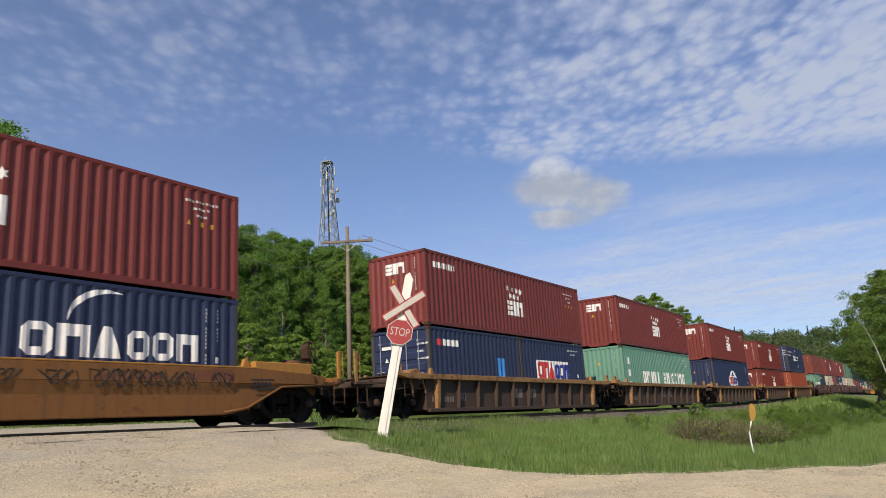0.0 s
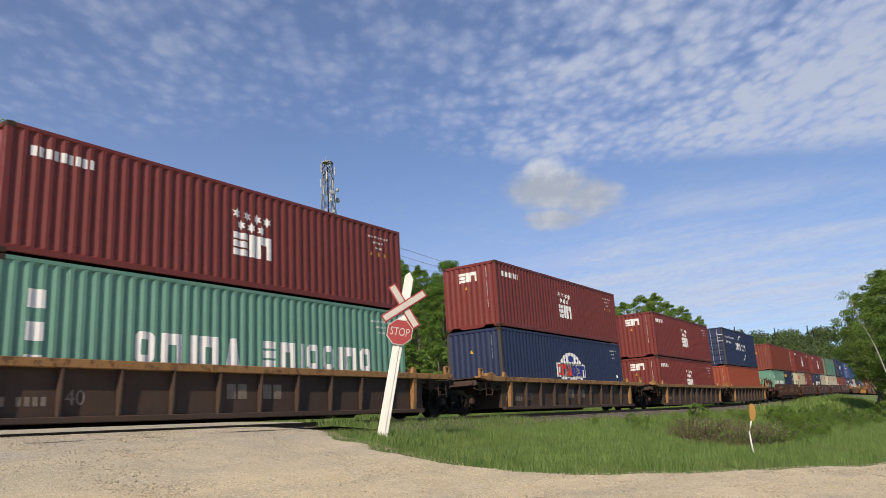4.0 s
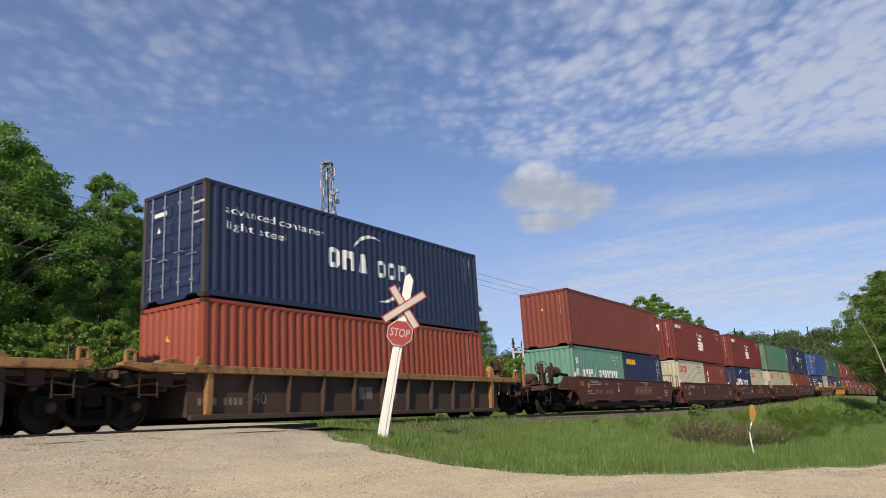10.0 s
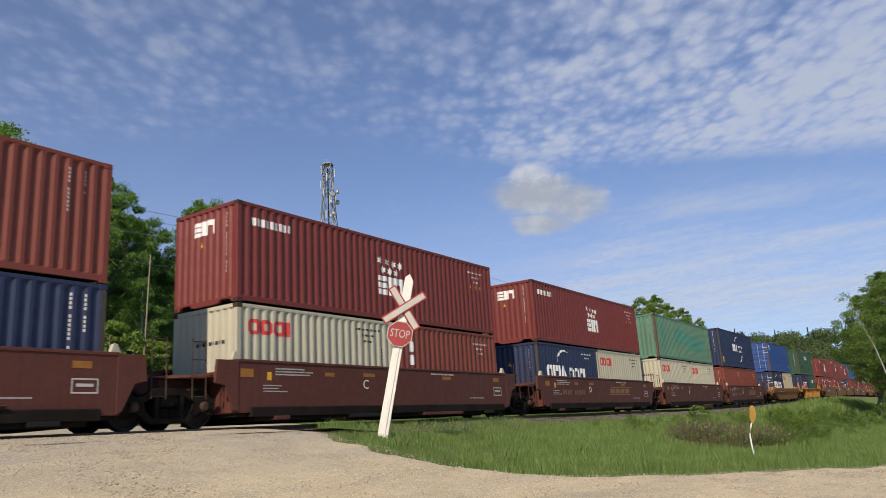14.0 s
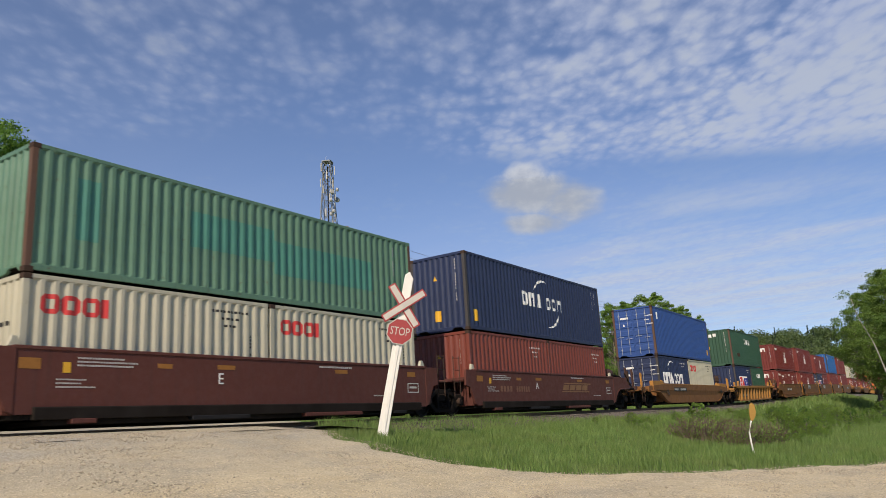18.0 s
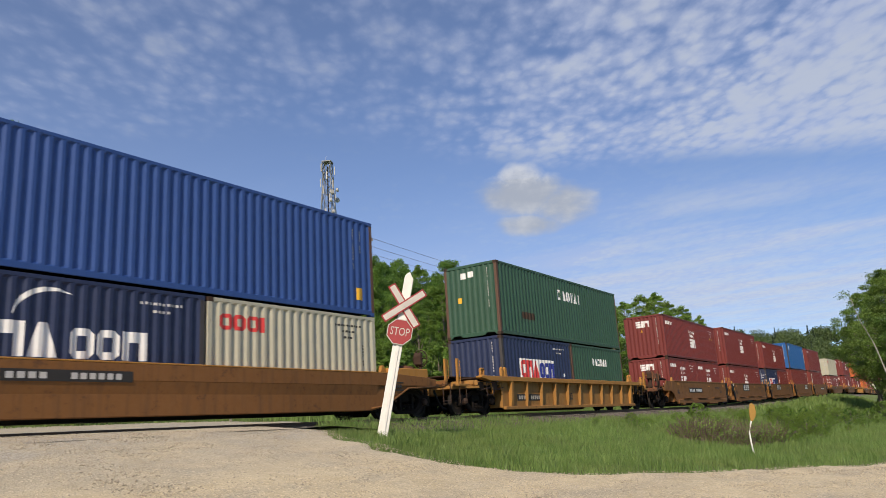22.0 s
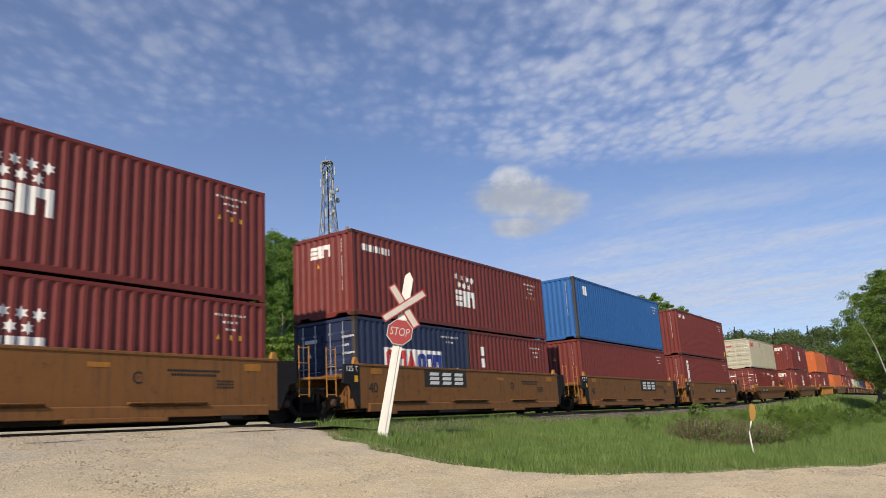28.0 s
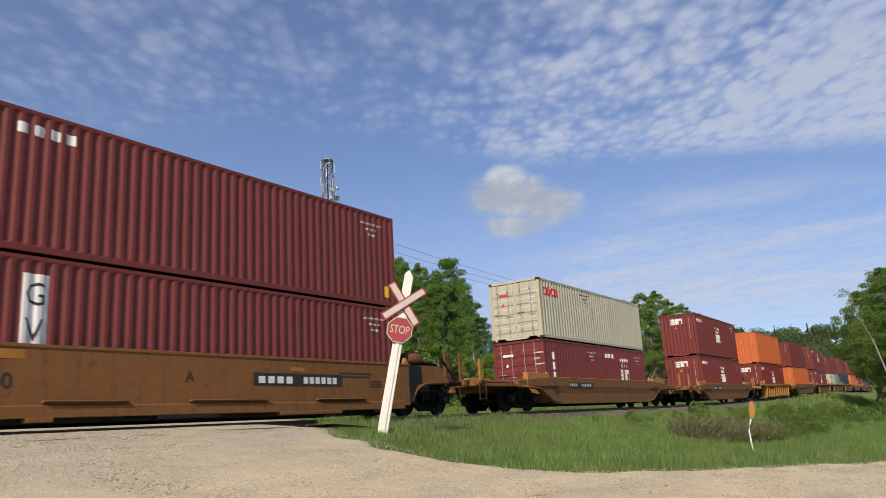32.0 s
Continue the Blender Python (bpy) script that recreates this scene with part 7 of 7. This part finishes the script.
# Clouds shine by emission in place of sunlight falling on them.
def glow(nt, out, alpha, colour):
    e = nt.nodes.new("ShaderNodeEmission")
    if isinstance(colour, bpy.types.NodeSocket):
        nt.links.new(colour, e.inputs["Color"])
    else:
        e.inputs["Color"].default_value = (*colour, 1)
    t, mix = nt.nodes.new("ShaderNodeBsdfTransparent"), nt.nodes.new("ShaderNodeMixShader")
    nt.links.new(alpha, mix.inputs[0])
    nt.links.new(t.outputs[0], mix.inputs[1])
    nt.links.new(e.outputs[0], mix.inputs[2])
    nt.links.new(mix.outputs[0], out.inputs["Surface"])


LAYER, HEAP = 0.33, 0.385      # sizes of the cloud layer and of the single cloud


def high_cloud_material():
    m, nt, out = cloud_material("high_clouds")
    sep = nt.nodes.new("ShaderNodeSeparateXYZ")
    nt.links.new(coords(nt, (1 / LAYER,) * 3), sep.inputs[0])
    X, Y = sep.outputs[0], sep.outputs[1]

    def mul(*v):
        return functools.reduce(lambda a, b: math_node(nt, "MULTIPLY", a, b), v)

    def add(*v):
        return functools.reduce(lambda a, b: math_node(nt, "ADD", a, b), v)

    def less(a, b):
        return math_node(nt, "SUBTRACT", a, b)

    def flock(wide, deep, warp):
        """Rounded puffs of one size, 1 in their middles."""
        v = coords(nt, tuple(q / LAYER for q in (1 / wide, 1 / deep, 1)))
        bend = node(nt, "TexNoise", Scale=0.9, Detail=3.0, Roughness=0.55)
        nt.links.new(v, bend.inputs["Vector"])
        shift, push = nt.nodes.new("ShaderNodeVectorMath"), nt.nodes.new("ShaderNodeVectorMath")
        shift.operation, push.operation = "SCALE", "ADD"
        nt.links.new(bend.outputs["Color"], shift.inputs[0])
        shift.inputs["Scale"].default_value = warp
        nt.links.new(v, push.inputs[0])
        nt.links.new(shift.outputs[0], push.inputs[1])
        cell = node(nt, "TexVoronoi", Scale=1.0)
        cell.feature, cell.inputs["Smoothness"].default_value = "SMOOTH_F1", 0.45
        nt.links.new(push.outputs[0], cell.inputs["Vector"])
        return less(1.0, math_node(nt, "MULTIPLY", cell.outputs["Distance"], 1.25))

    puff = add(mul(flock(105, 150, 1.2), 0.46), mul(flock(46, 72, 1.0), 0.44), mul(noisy(nt, coords(nt, tuple(q / LAYER for q in (1 / 30, 1 / 46, 1))), 1.0, 4, 0.6), 0.30))
    patch = noisy(nt, coords(nt, tuple(q / LAYER for q in (1 / 420, 1 / 480, 1))), 1.0, 3, 0.5)
    right, middle = span(nt, X, -150, 450), span(nt, X, -600, 500)
    sheetlike = span(nt, add(X, mul(puff, 160.0), mul(patch, 90.0)), 990, 1230)
    # the field ends farther out towards the right
    reach = less(Y, mul(middle, 560.0))
    cover = less(1.0, span(nt, add(reach, mul(patch, 260.0)), 2220, 2560))
    dens = add(puff, mul(less(patch, 0.5), less(1.0, mul(sheetlike, 0.5)), 1.0), mul(right, 0.19), mul(sheetlike, 0.30))
    a = mul(span(nt, dens, 0.23, 1.06), cover, add(mul(right, 0.36), 0.34))
    slant, stretch = nt.nodes.new("ShaderNodeMapping"), nt.nodes.new("ShaderNodeMapping")
    slant.inputs["Rotation"].default_value = (0, 0, radians(38))
    stretch.inputs["Scale"].default_value = (1 / 1500, 1 / 520, 1)
    nt.links.new(coords(nt, (1 / LAYER,) * 3), slant.inputs[0])
    nt.links.new(slant.outputs[0], stretch.inputs[0])
    veil = noisy(nt, stretch.outputs[0], 1.0, 4, 0.5)
    v = mul(span(nt, veil, 0.34, 0.70), span(nt, X, 100, 1300), span(nt, Y, 2900, 3900), 0.55)
    alpha = math_node(nt, "MAXIMUM", a, v)
    # a thin even glow painted over the sky as haze, thicker low down
    haze_glow = add(mul(less(1.0, span(nt, X, -1500, -300)), 0.08), mul(span(nt, Y, 1900, 7000), 0.50), 0.12)
    haze_glow = mul(haze_glow, add(0.75, mul(veil, 0.5)))
    alpha = less(1.0, mul(less(1.0, alpha), less(1.0, haze_glow)))
    edge = less(1.0, span(nt, Y, 6000, 15000))
    thick = span(nt, add(dens, mul(less(patch, 0.5), 0.8)), 0.55, 1.3)
    glow(nt, out, mul(alpha, edge), mixed(nt, thick, (0.50, 0.58, 0.76), (0.60, 0.66, 0.73)))
    return m


def cumulus_material():
    m, nt, out = cloud_material("cumulus")
    sep = nt.nodes.new("ShaderNodeSeparateXYZ")
    nt.links.new(coords(nt, (1 / HEAP,) * 3), sep.inputs[0])
    X, Z = sep.outputs[0], sep.outputs[2]
    n1 = noisy(nt, coords(nt, tuple(q / HEAP for q in (1 / 130, 1, 1 / 80))), 1.0, 6, 0.55)
    n2 = noisy(nt, coords(nt, tuple(q / HEAP for q in (1 / 60, 1, 1 / 42))), 1.0, 5, 0.6)

    def heap(cx, cz, rx, rz):
        u = math_node(nt, "DIVIDE", math_node(nt, "SUBTRACT", X, cx), rx)
        w = math_node(nt, "DIVIDE", math_node(nt, "SUBTRACT", Z, cz), rz)
        return math_node(nt, "SUBTRACT", 1.0, math_node(nt, "ADD", math_node(nt, "MULTIPLY", u, u), math_node(nt, "MULTIPLY", w, w)))

    # a main heap with a raised crest, a low wisp and a thin right-hand shoulder
    main = math_node(nt, "MAXIMUM", heap(-45, 32, 175, 88), heap(-55, 92, 92, 62))
    thin = math_node(nt, "MAXIMUM", heap(-25, -84, 150, 48), heap(85, -8, 150, 100))
    thin = math_node(nt, "SUBTRACT", thin, 0.22)
    d = math_node(nt, "MAXIMUM", main, thin)
    d = math_node(nt, "ADD", d, math_node(nt, "MULTIPLY", math_node(nt, "SUBTRACT", n1, 0.5), 1.1))
    d = math_node(nt, "ADD", d, math_node(nt, "MULTIPLY", math_node(nt, "SUBTRACT", n2, 0.5), 0.55))
    alpha = math_node(nt, "MULTIPLY", span(nt, d, -0.22, 0.85), 0.84)
    # sunlit crest and shaded grey base are painted into the emission colour
    crest = span(nt, math_node(nt, "ADD", Z, math_node(nt, "MULTIPLY", math_node(nt, "SUBTRACT", n2, 0.5), 150.0)), 50, 135)
    ragged = math_node(nt, "MULTIPLY", span(nt, n1, 0.42, 0.75), 0.5)
    lit = math_node(nt, "MAXIMUM", crest, ragged)
    glow(nt, out, alpha, mixed(nt, lit, (0.43, 0.47, 0.505), (0.70, 0.73, 0.72)))
    return m


YAW = 56.175
cl = sheet(steps((-9000 * LAYER, 12000 * LAYER, 24)), steps((500 * LAYER, 14800 * LAYER, 16)), lambda x, y: 0.0)
high_clouds = part("high_cloud_layer", cl, high_cloud_material())
tagged(high_clouds, "broken layer of small white high clouds", "clouds", kind="structure")
HIGH = pose(0, 0, 1000 * LAYER, 0, 0, 90 - YAW - 90)
high_clouds.matrix_basis = HIGH
cu = Shape().add([(-330 * HEAP, 0, -240 * HEAP), (330 * HEAP, 0, -240 * HEAP), (330 * HEAP, 0, 240 * HEAP), (-330 * HEAP, 0, 240 * HEAP)], [(0, 1, 2, 3)])
cumulus = part("cumulus_cloud", cu, cumulus_material())
tagged(cumulus, "single small grey-bottomed fair-weather cloud", "clouds", kind="structure")


def bearing(az, far, slope):
    a = radians(az)
    return Matrix.Translation((far * math.sin(a), far * math.cos(a), far * slope)) @ pose(0, 0, 0, 0, 3.4, -az)


def drift():
    """The clouds sail slowly to the left."""
    walk(high_clouds, [(0.0, HIGH), (32.0, Matrix.Translation((-18.0 * LAYER, 26.0 * LAYER, 0)) @ HIGH)])
    walk(cumulus, [(0.0, bearing(66.3, 2600 * HEAP, 0.300)), (32.0, bearing(62.7, 2600 * HEAP, 0.291))])


# ---- what moves ----
def motions():
    times = [float(t) for t in range(33)]
    for ob, at, length, z in MOVING:
        walk(ob, [(t, on_track(at - run(t), length, 0.0, z)) for t in times])
    beats = [k / 15 for k in range(481)]
    for w, x in WHEELSETS:
        walk(w, [(t, Matrix.Translation((x, 0, 0.46)) @ Matrix.Rotation(-run(t) / 0.46, 4, "Y")) for t in beats])
    drift()


motions()
